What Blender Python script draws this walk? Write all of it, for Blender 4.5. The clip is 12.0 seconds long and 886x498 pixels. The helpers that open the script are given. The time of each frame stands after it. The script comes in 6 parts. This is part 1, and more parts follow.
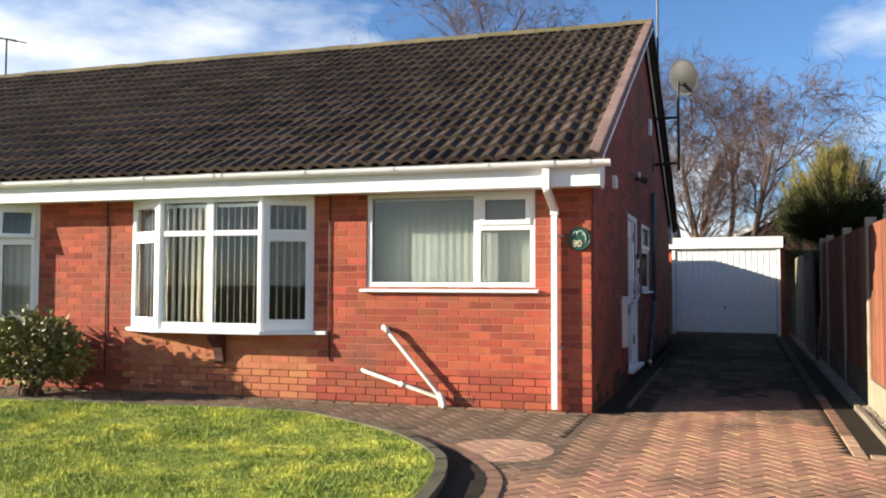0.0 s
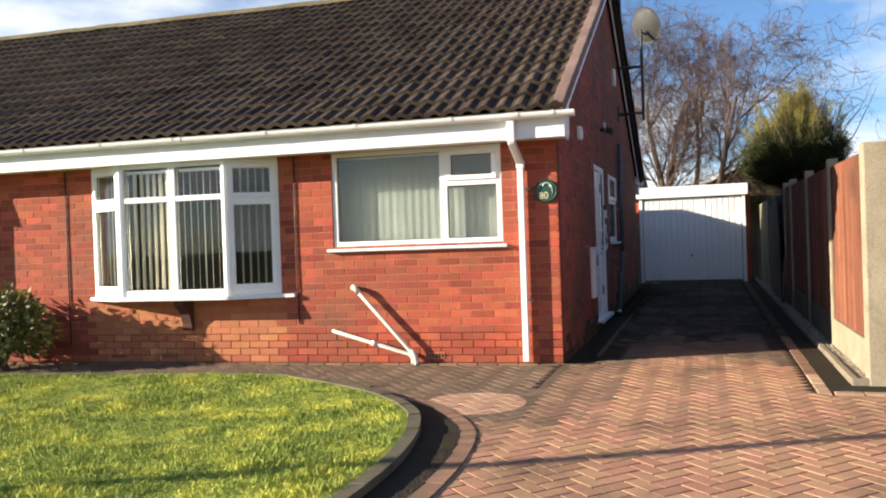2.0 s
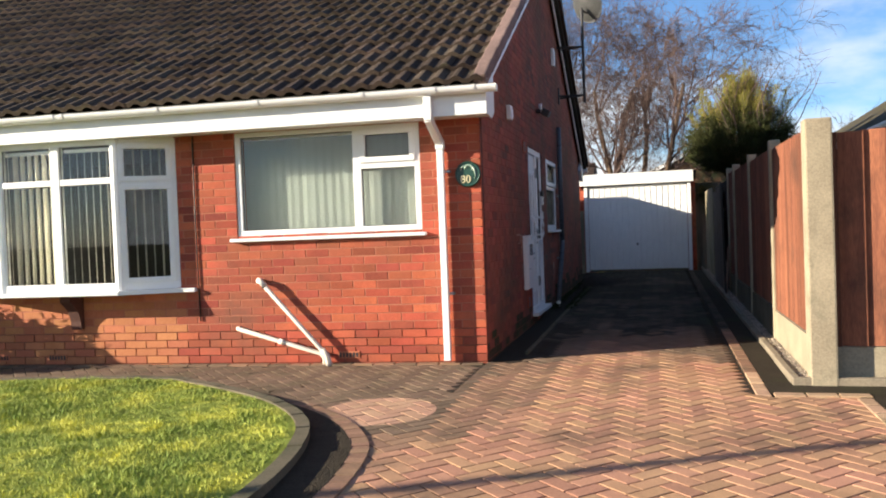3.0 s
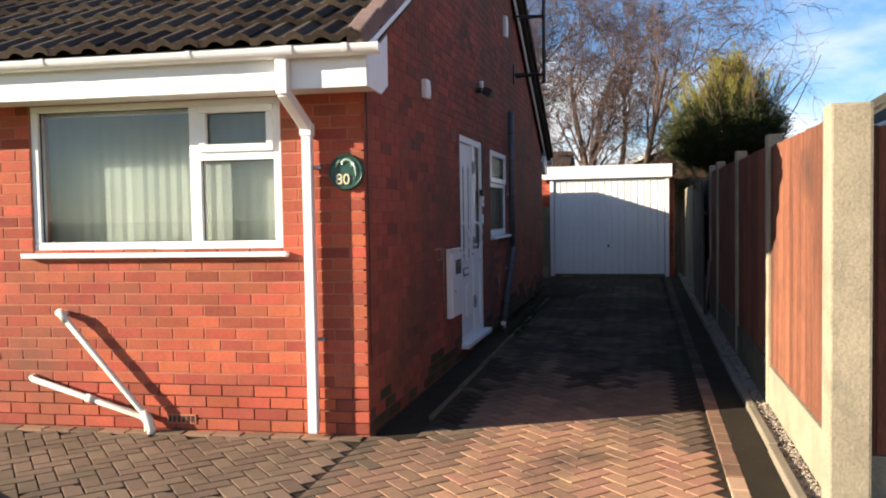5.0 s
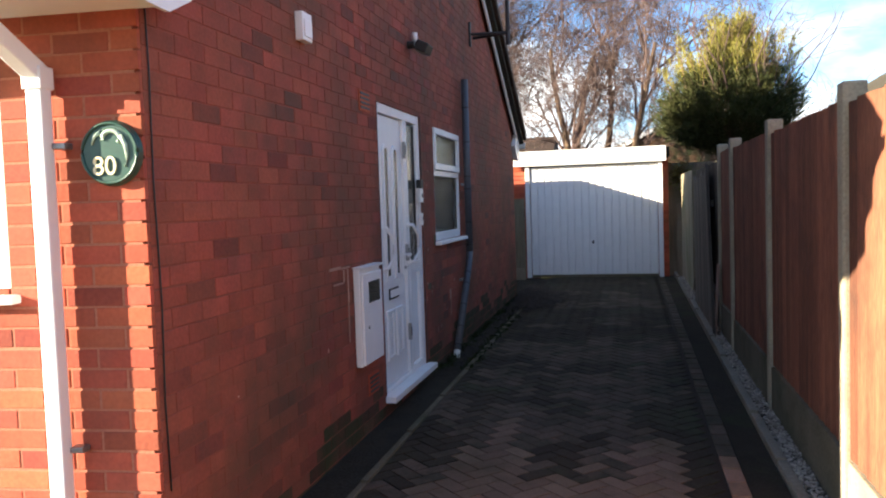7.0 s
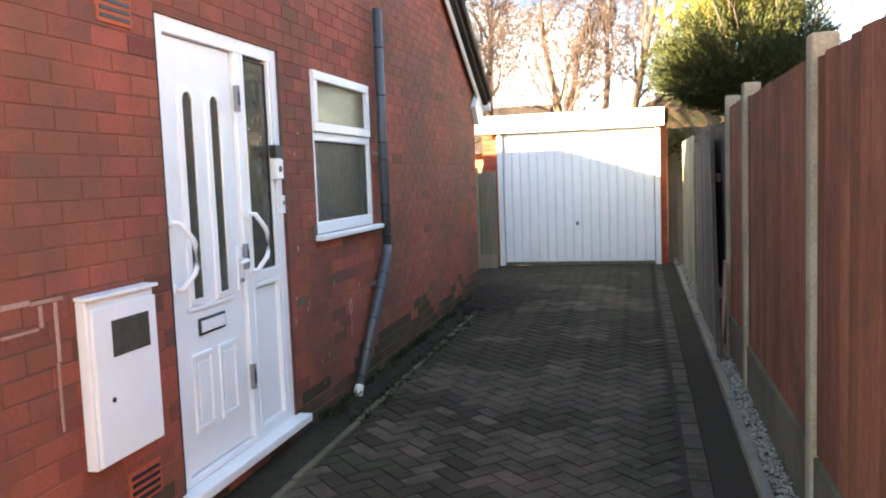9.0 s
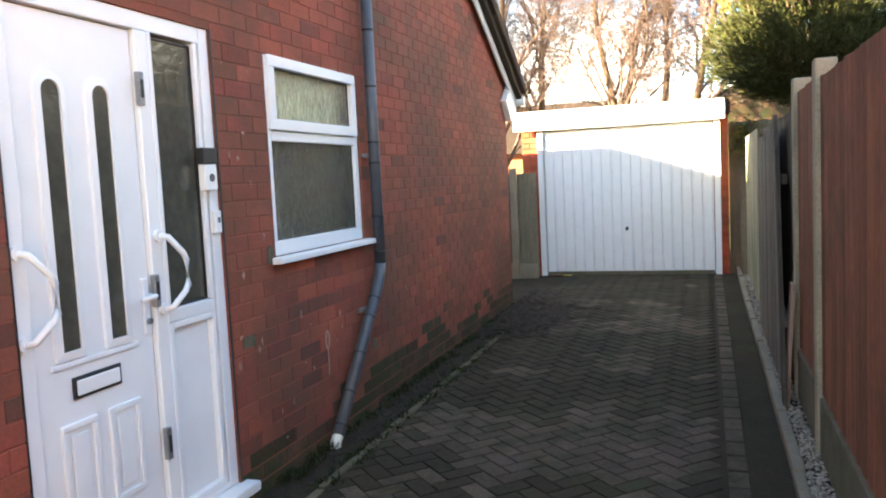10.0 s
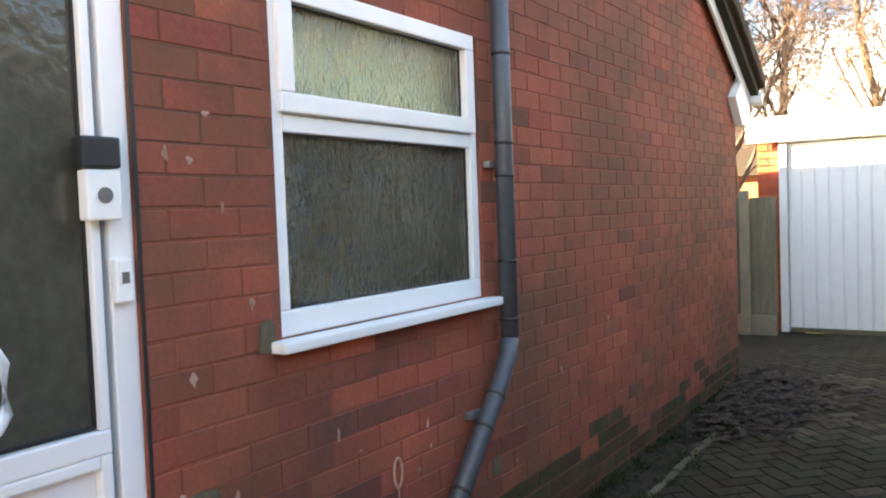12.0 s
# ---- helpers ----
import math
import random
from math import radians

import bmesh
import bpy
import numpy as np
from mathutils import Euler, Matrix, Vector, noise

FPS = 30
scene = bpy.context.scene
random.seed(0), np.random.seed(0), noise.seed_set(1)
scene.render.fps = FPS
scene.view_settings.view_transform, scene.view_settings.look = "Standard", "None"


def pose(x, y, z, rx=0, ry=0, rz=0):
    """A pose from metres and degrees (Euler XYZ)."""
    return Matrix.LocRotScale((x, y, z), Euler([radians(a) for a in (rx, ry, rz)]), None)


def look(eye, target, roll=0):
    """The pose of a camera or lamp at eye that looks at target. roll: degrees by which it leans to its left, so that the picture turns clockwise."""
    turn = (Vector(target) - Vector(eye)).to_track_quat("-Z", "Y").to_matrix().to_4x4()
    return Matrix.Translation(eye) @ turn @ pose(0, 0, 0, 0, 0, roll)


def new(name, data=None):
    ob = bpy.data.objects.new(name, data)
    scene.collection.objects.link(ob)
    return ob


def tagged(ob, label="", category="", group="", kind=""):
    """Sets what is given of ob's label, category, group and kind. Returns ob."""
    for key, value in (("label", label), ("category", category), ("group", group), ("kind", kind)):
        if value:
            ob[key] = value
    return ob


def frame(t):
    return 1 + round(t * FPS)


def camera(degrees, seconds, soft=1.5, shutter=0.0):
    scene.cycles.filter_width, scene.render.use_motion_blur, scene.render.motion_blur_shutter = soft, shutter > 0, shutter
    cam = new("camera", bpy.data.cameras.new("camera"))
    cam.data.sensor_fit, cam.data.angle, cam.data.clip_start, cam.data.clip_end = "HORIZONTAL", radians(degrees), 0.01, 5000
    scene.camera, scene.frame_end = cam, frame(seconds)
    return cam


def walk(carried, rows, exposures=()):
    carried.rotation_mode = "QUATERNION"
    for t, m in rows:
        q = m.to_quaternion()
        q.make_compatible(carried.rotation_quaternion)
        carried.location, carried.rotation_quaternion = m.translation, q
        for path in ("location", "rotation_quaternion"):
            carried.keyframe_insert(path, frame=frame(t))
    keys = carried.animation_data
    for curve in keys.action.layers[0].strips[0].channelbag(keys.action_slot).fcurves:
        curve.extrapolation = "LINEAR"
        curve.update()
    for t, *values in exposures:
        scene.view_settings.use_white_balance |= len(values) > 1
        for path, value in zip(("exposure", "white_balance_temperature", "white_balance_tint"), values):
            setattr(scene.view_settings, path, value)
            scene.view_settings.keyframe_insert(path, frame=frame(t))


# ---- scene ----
cam = camera(58.1, 12.0, 2.0)
PATH = [
    (0, (1.352, -7.845, 1.255), (0.658, -5.971, 1.342), 0.2),
    (0.5, (1.338, -7.833, 1.258), (0.549, -5.998, 1.355), -0.2),
    (1, (1.33, -7.847, 1.257), (0.473, -6.041, 1.316), -0.4),
    (1.5, (1.348, -7.877, 1.251), (0.534, -6.051, 1.276), -0.6),
    (2, (1.364, -7.789, 1.228), (0.738, -5.89, 1.212), -2.0),
    (2.5, (1.418, -7.525, 1.191), (0.937, -5.584, 1.144), -2.9),
    (3, (1.523, -7.015, 1.201), (1.0, -5.085, 1.155), -2.2),
    (3.5, (1.565, -6.454, 1.249), (1.057, -4.52, 1.203), -2.1),
    (5.5, (1.729, -4.282, 1.441), (1.244, -2.344, 1.333), -0.8),
    (6, (1.696, -3.735, 1.431), (1.201, -1.801, 1.31), -1.0),
    (6.5, (1.659, -3.142, 1.451), (1.193, -1.2, 1.34), -2.3),
    (7, (1.68, -2.537, 1.481), (1.223, -0.593, 1.368), -1.9),
    (9, (1.926, -0.238, 1.476), (1.449, 1.695, 1.297), -2.2),
    (9.5, (2.035, 0.282, 1.486), (1.454, 2.186, 1.297), -1.9),
    (10, (2.071, 0.818, 1.499), (1.44, 2.708, 1.325), -2.8),
    (10.5, (2.077, 1.335, 1.488), (1.432, 3.222, 1.327), -2.2),
    (11, (2.029, 1.81, 1.487), (1.249, 3.644, 1.319), -1.8),
    (11.5, (1.844, 2.301, 1.515), (0.962, 4.09, 1.37), -2.7),
    (12, (1.634, 2.768, 1.49), (0.514, 4.422, 1.398), -2.1),
]
walk(cam, [(t, look(eye, target, roll)) for t, eye, target, roll in PATH], exposures=[(0, 1.5, 6400, 8), (1.2, 1.5, 6600, 8), (5.4, 1.65, 6600, 8), (6.1, 1.75, 6600, 8), (7, 2.5, 6900, 8), (9, 4.15, 8500, 3), (10, 4.15, 8800, 3), (11.2, 4.32, 9100, 2), (12, 4.25, 9300, 2)])

# ---- world, sun, exposure ----
SUN_TO = Vector((0.906, 0.424, -0.285)).normalized()      # the way the sunlight travels
world = bpy.data.worlds.new("world")
scene.world = world
world.use_nodes = True
wn, wl = world.node_tree.nodes, world.node_tree.links
wn.clear()
w_out = wn.new("ShaderNodeOutputWorld")
w_bg = wn.new("ShaderNodeBackground")
w_sky = wn.new("ShaderNodeTexSky")
w_sky.sky_type = "NISHITA"
w_sky.sun_disc = False
w_sky.sun_elevation = math.asin(-SUN_TO.z)
w_sky.sun_rotation = math.atan2(-SUN_TO.x, -SUN_TO.y)
w_sky.air_density, w_sky.dust_density, w_sky.ozone_density = 0.9, 0.4, 3.0
w_co = wn.new("ShaderNodeTexCoord")
w_map = wn.new("ShaderNodeMapping")
w_map.inputs["Scale"].default_value = (1.6, 1.6, 4.2)
w_map.inputs["Location"].default_value = (0.35, 0.1, 0.2)
w_noise = wn.new("ShaderNodeTexNoise")
w_noise.inputs["Scale"].default_value = 1.7
w_noise.inputs["Detail"].default_value = 7.0
w_noise.inputs["Roughness"].default_value = 0.55
w_ramp = wn.new("ShaderNodeValToRGB")
w_ramp.color_ramp.elements[0].position = 0.53
w_ramp.color_ramp.elements[1].position = 0.72
w_mix = wn.new("ShaderNodeMix")
w_mix.data_type = "RGBA"
w_mix.inputs["B"].default_value = (5.9, 6.1, 6.4, 1.0)
wl.new(w_co.outputs["Generated"], w_map.inputs["Vector"])
wl.new(w_map.outputs["Vector"], w_noise.inputs["Vector"])
w_sep = wn.new("ShaderNodeSeparateXYZ")
w_low = wn.new("ShaderNodeMapRange")
w_low.inputs["From Min"].default_value, w_low.inputs["From Max"].default_value = 0.02, 0.36
w_low.inputs["To Min"].default_value, w_low.inputs["To Max"].default_value = 0.20, 0.0
w_add = wn.new("ShaderNodeMath")
wl.new(w_co.outputs["Generated"], w_sep.inputs["Vector"])
wl.new(w_sep.outputs["Z"], w_low.inputs["Value"])
wl.new(w_noise.outputs["Fac"], w_add.inputs[0])
wl.new(w_low.outputs["Result"], w_add.inputs[1])
wl.new(w_add.outputs[0], w_ramp.inputs["Fac"])
wl.new(w_ramp.outputs["Color"], w_mix.inputs["Factor"])
w_tint = wn.new("ShaderNodeMix")
w_tint.data_type, w_tint.blend_type = "RGBA", "MULTIPLY"
w_tint.inputs["Factor"].default_value = 1.0
w_tint.inputs["B"].default_value = (0.86, 0.98, 1.16, 1.0)
wl.new(w_sky.outputs["Color"], w_tint.inputs["A"])
wl.new(w_tint.outputs["Result"], w_mix.inputs["A"])
wl.new(w_mix.outputs["Result"], w_bg.inputs["Color"])
w_bg.inputs["Strength"].default_value = 0.064
wl.new(w_bg.outputs["Background"], w_out.inputs["Surface"])

sun_data = bpy.data.lights.new("sun", "SUN")
sun_data.energy, sun_data.angle, sun_data.color = 4.8, radians(0.5), (1.0, 0.88, 0.72)
sun = new("sun", sun_data)
sun.matrix_world = look((-30, -20, 14), Vector((-30, -20, 14)) + SUN_TO)

# ---- mesh helpers ----
SKEW = math.atan(0.075)                 # the street front runs a little off the square of the side wall
FRONT = Matrix.Rotation(SKEW, 4, "Z")   # frame of the street front: x along it, y into the house
SLOPE = 0.0098                          # the plot rises gently from the street


def gz(y):
    return SLOPE * y


def lean(x, y, z):
    """House-plan point with the front's skew."""
    return Vector((x, y + 0.075 * x, z))


def bm_box(bm, x0, x1, y0, y1, z0, z1, bevel=0.0):
    v = [bm.verts.new(p) for p in ((x0, y0, z0), (x1, y0, z0), (x1, y1, z0), (x0, y1, z0), (x0, y0, z1), (x1, y0, z1), (x1, y1, z1), (x0, y1, z1))]
    fs = [bm.faces.new([v[i] for i in f]) for f in ((3, 2, 1, 0), (4, 5, 6, 7), (0, 1, 5, 4), (1, 2, 6, 5), (2, 3, 7, 6), (3, 0, 4, 7))]
    if bevel > 0:
        bmesh.ops.bevel(bm, geom=list({e for f in fs for e in f.edges}), offset=bevel, segments=2, affect="EDGES", profile=0.6)
    return bm


def bm_tube(bm, pts, r, n=8, r1=None, cap=True):
    """A round tube along points; r may taper to r1."""
    pts = [Vector(p) for p in pts]
    rings = []
    up = Vector((0, 0, 1))
    for i, p in enumerate(pts):
        d = (pts[min(i + 1, len(pts) - 1)] - pts[max(i - 1, 0)]).normalized()
        a = d.cross(up)
        if a.length < 0.05:
            a = d.cross(Vector((1, 0, 0)))
        a.normalize()
        b = a.cross(d)
        rr = r if r1 is None else r + (r1 - r) * i / (len(pts) - 1)
        rings.append([bm.verts.new(p + rr * (math.cos(2 * math.pi * k / n) * a + math.sin(2 * math.pi * k / n) * b)) for k in range(n)])
    for q, w in zip(rings, rings[1:]):
        for k in range(n):
            bm.faces.new((q[k], q[(k + 1) % n], w[(k + 1) % n], w[k]))
    if cap:
        bm.faces.new(rings[0][::-1])
        bm.faces.new(rings[-1])
    return bm


def bm_prism(bm, poly, axis, a, b):
    """Extrudes a polygon of (u, v) along an axis from a to b. axis x: u=y v=z; y: u=x v=z; z: u=x v=y."""
    def at(u, v, w):
        return {"x": (w, u, v), "y": (u, w, v), "z": (u, v, w)}[axis]
    lo = [bm.verts.new(at(u, v, a)) for u, v in poly]
    hi = [bm.verts.new(at(u, v, b)) for u, v in poly]
    n = len(poly)
    bm.faces.new(lo[::-1])
    bm.faces.new(hi)
    for i in range(n):
        bm.faces.new((lo[i], lo[(i + 1) % n], hi[(i + 1) % n], hi[i]))
    return bm


def mesh_of(name, bm, material, m=None, smooth=False):
    bmesh.ops.recalc_face_normals(bm, faces=bm.faces)
    if m is not None:
        bmesh.ops.transform(bm, matrix=m, verts=bm.verts)
    me = bpy.data.meshes.new(name)
    bm.to_mesh(me)
    bm.free()
    me.materials.append(material)
    if smooth:
        me.shade_smooth()
    return me


def thing(name, label, category, group="", kind="", at=(0, 0, 0)):
    ob = new(name)
    ob.location = at
    ob.empty_display_size = 0.1
    return tagged(ob, label, category, group, kind)


def part(name, bm, material, parent=None, label="", m=None, smooth=False):
    """One mesh object out of a bmesh, under a thing or a part. The bmesh is in world coordinates."""
    ob = new(name, mesh_of(name, bm, material, m, smooth))
    if parent is not None:
        adopt(ob, parent)
    if label:
        ob["label"] = label
    return ob


def adopt(ob, parent):
    """Parents ob without moving it."""
    ob.parent = parent
    ob.matrix_parent_inverse = world_of(parent).inverted()


def world_of(ob):
    if ob.parent is None:
        return ob.matrix_basis.copy()
    return world_of(ob.parent) @ ob.matrix_parent_inverse @ ob.matrix_basis


def shared(name, me, parent, loc, rot=(0, 0, 0)):
    """A piece that shares its mesh with its like."""
    ob = new(name, me)
    ob.location, ob.rotation_euler = loc, rot
    if parent is not None:
        adopt(ob, parent)
    return ob


def mesh_raw(name, verts, faces, material, smooth=False):
    me = bpy.data.meshes.new(name)
    me.from_pydata(verts, [], faces)
    me.materials.append(material)
    if smooth:
        me.shade_smooth()
    me.update()
    return me


BOX_FACES = ((0, 1, 5, 4), (1, 2, 6, 5), (2, 3, 7, 6), (3, 0, 4, 7), (4, 5, 6, 7), (3, 2, 1, 0))


def clip_poly(poly, inside, cross):
    """Sutherland-Hodgman against one half-plane."""
    out = []
    for p, q in zip(poly, poly[1:] + poly[:1]):
        if inside(p):
            out.append(p)
        if inside(p) != inside(q):
            out.append(cross(p, q))
    return out


def clip_line(poly, a, b, c):
    """Keeps a*u + b*v <= c."""
    def f(p):
        return a * p[0] + b * p[1] - c

    def cross(p, q):
        t = f(p) / (f(p) - f(q))
        return (p[0] + t * (q[0] - p[0]), p[1] + t * (q[1] - p[1]))
    return clip_poly(poly, lambda p: f(p) <= 1e-9, cross)


def clip_rect(poly, x0, x1, y0, y1):
    for a, b, c in ((-1, 0, -x0), (1, 0, x1), (0, -1, -y0), (0, 1, y1)):
        poly = clip_line(poly, a, b, c)
        if len(poly) < 3:
            return []
    return poly


def area_of(poly):
    return abs(sum(p[0] * q[1] - q[0] * p[1] for p, q in zip(poly, poly[1:] + poly[:1]))) / 2


def in_poly(x, y, poly):
    hit = False
    for (x0, y0), (x1, y1) in zip(poly, poly[1:] + poly[:1]):
        if (y0 > y) != (y1 > y) and x < (x1 - x0) * (y - y0) / (y1 - y0) + x0:
            hit = not hit
    return hit


def offset_line(pts, d):
    """A polyline moved sideways, to the left of its run for positive d."""
    out = []
    for i, p in enumerate(pts):
        a, b = Vector(pts[max(i - 1, 0)]), Vector(pts[min(i + 1, len(pts) - 1)])
        t = (b - a).normalized()
        out.append((p[0] - t.y * d, p[1] + t.x * d))
    return out


def smooth_line(pts, steps=6):
    """Catmull-Rom through the points."""
    v = [Vector(p) for p in pts]
    out = []
    for i in range(len(v) - 1):
        p0, p1, p2, p3 = v[max(i - 1, 0)], v[i], v[i + 1], v[min(i + 2, len(v) - 1)]
        for k in range(steps):
            t = k / steps
            out.append(tuple(0.5 * (2 * p1 + (p2 - p0) * t + (2 * p0 - 5 * p1 + 4 * p2 - p3) * t * t + (3 * p1 - p0 - 3 * p2 + p3) * t ** 3)))
    out.append(tuple(v[-1]))
    return out

# ---- materials ----
def srgb(r, g, b):
    return tuple((c / 12.92 if c <= 0.04045 else ((c + 0.055) / 1.055) ** 2.4) for c in (r, g, b))


def make_mat(name, c1, c2, rough=0.7, fine=40.0, coarse=2.0, bump=0.2, metal=0.0, vary=0.0, hue=0.0, dirt=None, dirt_at=(0.55, 0.75), dirt_scale=1.3, stretch=(1, 1, 1), spec=0.5, depth=0.01):
    """Two colours mixed by noise at two scales, with a third in patches, piece-wise variation, and relief."""
    m = bpy.data.materials.new(name)
    m.use_nodes = True
    nt = m.node_tree
    n, l = nt.nodes, nt.links
    bs = n["Principled BSDF"]
    co = n.new("ShaderNodeTexCoord")
    geo = n.new("ShaderNodeNewGeometry")
    mp = n.new("ShaderNodeMapping")
    mp.inputs["Scale"].default_value = stretch
    l.new(geo.outputs["Position"], mp.inputs["Vector"])
    na = n.new("ShaderNodeTexNoise")
    na.inputs["Scale"].default_value, na.inputs["Detail"].default_value = fine, 4.0
    nb = n.new("ShaderNodeTexNoise")
    nb.inputs["Scale"].default_value, nb.inputs["Detail"].default_value = coarse, 5.0
    l.new(mp.outputs["Vector"], na.inputs["Vector"])
    l.new(mp.outputs["Vector"], nb.inputs["Vector"])
    add = n.new("ShaderNodeMath")
    add.operation = "MULTIPLY_ADD"
    l.new(na.outputs["Fac"], add.inputs[0])
    add.inputs[1].default_value = 0.5
    half = n.new("ShaderNodeMath")
    half.operation = "MULTIPLY"
    half.inputs[1].default_value = 0.5
    l.new(nb.outputs["Fac"], half.inputs[0])
    l.new(half.outputs[0], add.inputs[2])
    rp = n.new("ShaderNodeMapRange")
    rp.inputs["From Min"].default_value, rp.inputs["From Max"].default_value = 0.35, 0.65
    l.new(add.outputs[0], rp.inputs["Value"])
    mx = n.new("ShaderNodeMix")
    mx.data_type = "RGBA"
    mx.inputs["A"].default_value, mx.inputs["B"].default_value = (*c1, 1), (*c2, 1)
    l.new(rp.outputs["Result"], mx.inputs["Factor"])
    col = mx.outputs["Result"]
    if vary or hue:
        oi = n.new("ShaderNodeObjectInfo")
        s = n.new("ShaderNodeMath")
        l.new(oi.outputs["Random"], s.inputs[0])
        l.new(geo.outputs["Random Per Island"], s.inputs[1])
        fr = n.new("ShaderNodeMath")
        fr.operation = "FRACT"
        l.new(s.outputs[0], fr.inputs[0])
        hv = n.new("ShaderNodeHueSaturation")
        vr = n.new("ShaderNodeMapRange")
        vr.inputs["To Min"].default_value, vr.inputs["To Max"].default_value = 1 - vary, 1 + vary
        l.new(fr.outputs[0], vr.inputs["Value"])
        l.new(vr.outputs["Result"], hv.inputs["Value"])
        if hue:
            f2 = n.new("ShaderNodeMath")
            f2.operation = "MULTIPLY"
            f2.inputs[1].default_value = 7.31
            l.new(fr.outputs[0], f2.inputs[0])
            f3 = n.new("ShaderNodeMath")
            f3.operation = "FRACT"
            l.new(f2.outputs[0], f3.inputs[0])
            hr = n.new("ShaderNodeMapRange")
            hr.inputs["To Min"].default_value, hr.inputs["To Max"].default_value = 0.5 - hue, 0.5 + hue
            l.new(f3.outputs[0], hr.inputs["Value"])
            l.new(hr.outputs["Result"], hv.inputs["Hue"])
        l.new(col, hv.inputs["Color"])
        col = hv.outputs["Color"]
    if dirt is not None:
        nd = n.new("ShaderNodeTexNoise")
        nd.inputs["Scale"].default_value, nd.inputs["Detail"].default_value = dirt_scale, 6.0
        nd.inputs["Roughness"].default_value = 0.62
        l.new(geo.outputs["Position"], nd.inputs["Vector"])
        dr = n.new("ShaderNodeMapRange")
        dr.inputs["From Min"].default_value, dr.inputs["From Max"].default_value = dirt_at
        l.new(nd.outputs["Fac"], dr.inputs["Value"])
        dm = n.new("ShaderNodeMix")
        dm.data_type = "RGBA"
        dm.inputs["B"].default_value = (*dirt, 1)
        l.new(dr.outputs["Result"], dm.inputs["Factor"])
        l.new(col, dm.inputs["A"])
        col = dm.outputs["Result"]
    l.new(col, bs.inputs["Base Color"])
    rr = n.new("ShaderNodeMapRange")
    rr.inputs["To Min"].default_value, rr.inputs["To Max"].default_value = max(0.02, rough - 0.08), min(1, rough + 0.08)
    l.new(na.outputs["Fac"], rr.inputs["Value"])
    l.new(rr.outputs["Result"], bs.inputs["Roughness"])
    bs.inputs["Metallic"].default_value = metal
    bs.inputs["Specular IOR Level"].default_value = spec
    if bump:
        bp = n.new("ShaderNodeBump")
        bp.inputs["Strength"].default_value, bp.inputs["Distance"].default_value = bump, depth
        l.new(add.outputs[0], bp.inputs["Height"])
        l.new(bp.outputs["Normal"], bs.inputs["Normal"])
    return m


def glass_mat(name, tint=(0.9, 0.95, 0.93), rough=0.0, bump=0.0, scale=30.0, stretch=(1, 1, 1), depth=0.02):
    """Window glass: a clear pane that reflects at its surface; ribbed or frosted with relief."""
    m = bpy.data.materials.new(name)
    m.use_nodes = True
    n, l = m.node_tree.nodes, m.node_tree.links
    bs = n["Principled BSDF"]
    bs.inputs["Base Color"].default_value = (*tint, 1)
    bs.inputs["Roughness"].default_value = rough
    bs.inputs["Transmission Weight"].default_value = 1.0
    bs.inputs["IOR"].default_value = 1.45
    if bump:
        geo = n.new("ShaderNodeNewGeometry")
        mp = n.new("ShaderNodeMapping")
        mp.inputs["Scale"].default_value = stretch
        vo = n.new("ShaderNodeTexNoise")
        vo.inputs["Scale"].default_value, vo.inputs["Detail"].default_value = scale, 3.0
        vo.inputs["Distortion"].default_value = 1.5
        bp = n.new("ShaderNodeBump")
        bp.inputs["Strength"].default_value, bp.inputs["Distance"].default_value = bump, depth
        l.new(geo.outputs["Position"], mp.inputs["Vector"])
        l.new(mp.outputs["Vector"], vo.inputs["Vector"])
        l.new(vo.outputs["Fac"], bp.inputs["Height"])
        l.new(bp.outputs["Normal"], bs.inputs["Normal"])
    return m


M_BRICK = make_mat("red_brick", (0.44, 0.100, 0.052), (0.33, 0.072, 0.039), 0.88, 60, 6, 0.25, vary=0.24, hue=0.006, dirt=(0.15, 0.075, 0.05), dirt_at=(0.44, 0.80), dirt_scale=1.1, spec=0.25)
# gable brick: algae patches over base tones darkened for the wall's shaded side
M_BRICK_GABLE = make_mat("shade_toned_algae_brick", (0.36, 0.088, 0.054), (0.25, 0.062, 0.040), 0.82, 60, 6, 0.35, vary=0.15, hue=0.004, dirt=(0.115, 0.062, 0.040), dirt_at=(0.36, 0.70), dirt_scale=1.1, spec=0.2)
# gable mortar, stained and toned down for shade in the same way
M_MORTAR_GABLE = make_mat("shade_toned_stained_mortar", (0.33, 0.088, 0.056), (0.21, 0.062, 0.042), 0.95, 90, 5, 0.3, dirt=(0.11, 0.06, 0.04), dirt_at=(0.40, 0.70), dirt_scale=0.8, spec=0.2)
M_BRICK_DARK = make_mat("dark_burnt_brick", (0.31, 0.072, 0.042), (0.23, 0.055, 0.035), 0.88, 60, 6, 0.3, vary=0.2, hue=0.006, spec=0.25)
# the gable's darker bricks, shade again included in the base tones
M_BRICK_GABLE_DARK = make_mat("shade_toned_dark_gable_brick", (0.25, 0.066, 0.044), (0.17, 0.048, 0.034), 0.82, 60, 6, 0.35, vary=0.25, hue=0.006, dirt=(0.085, 0.05, 0.034), dirt_at=(0.42, 0.7), dirt_scale=1.4, spec=0.25)
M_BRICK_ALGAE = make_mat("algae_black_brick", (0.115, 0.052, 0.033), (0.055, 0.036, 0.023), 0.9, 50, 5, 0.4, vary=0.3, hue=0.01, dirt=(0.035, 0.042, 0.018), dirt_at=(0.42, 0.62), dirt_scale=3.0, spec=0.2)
M_ERODED = make_mat("eroded_mortar_bed", (0.27, 0.11, 0.07), (0.17, 0.075, 0.05), 0.95, 90, 5, 0.4, spec=0.1)
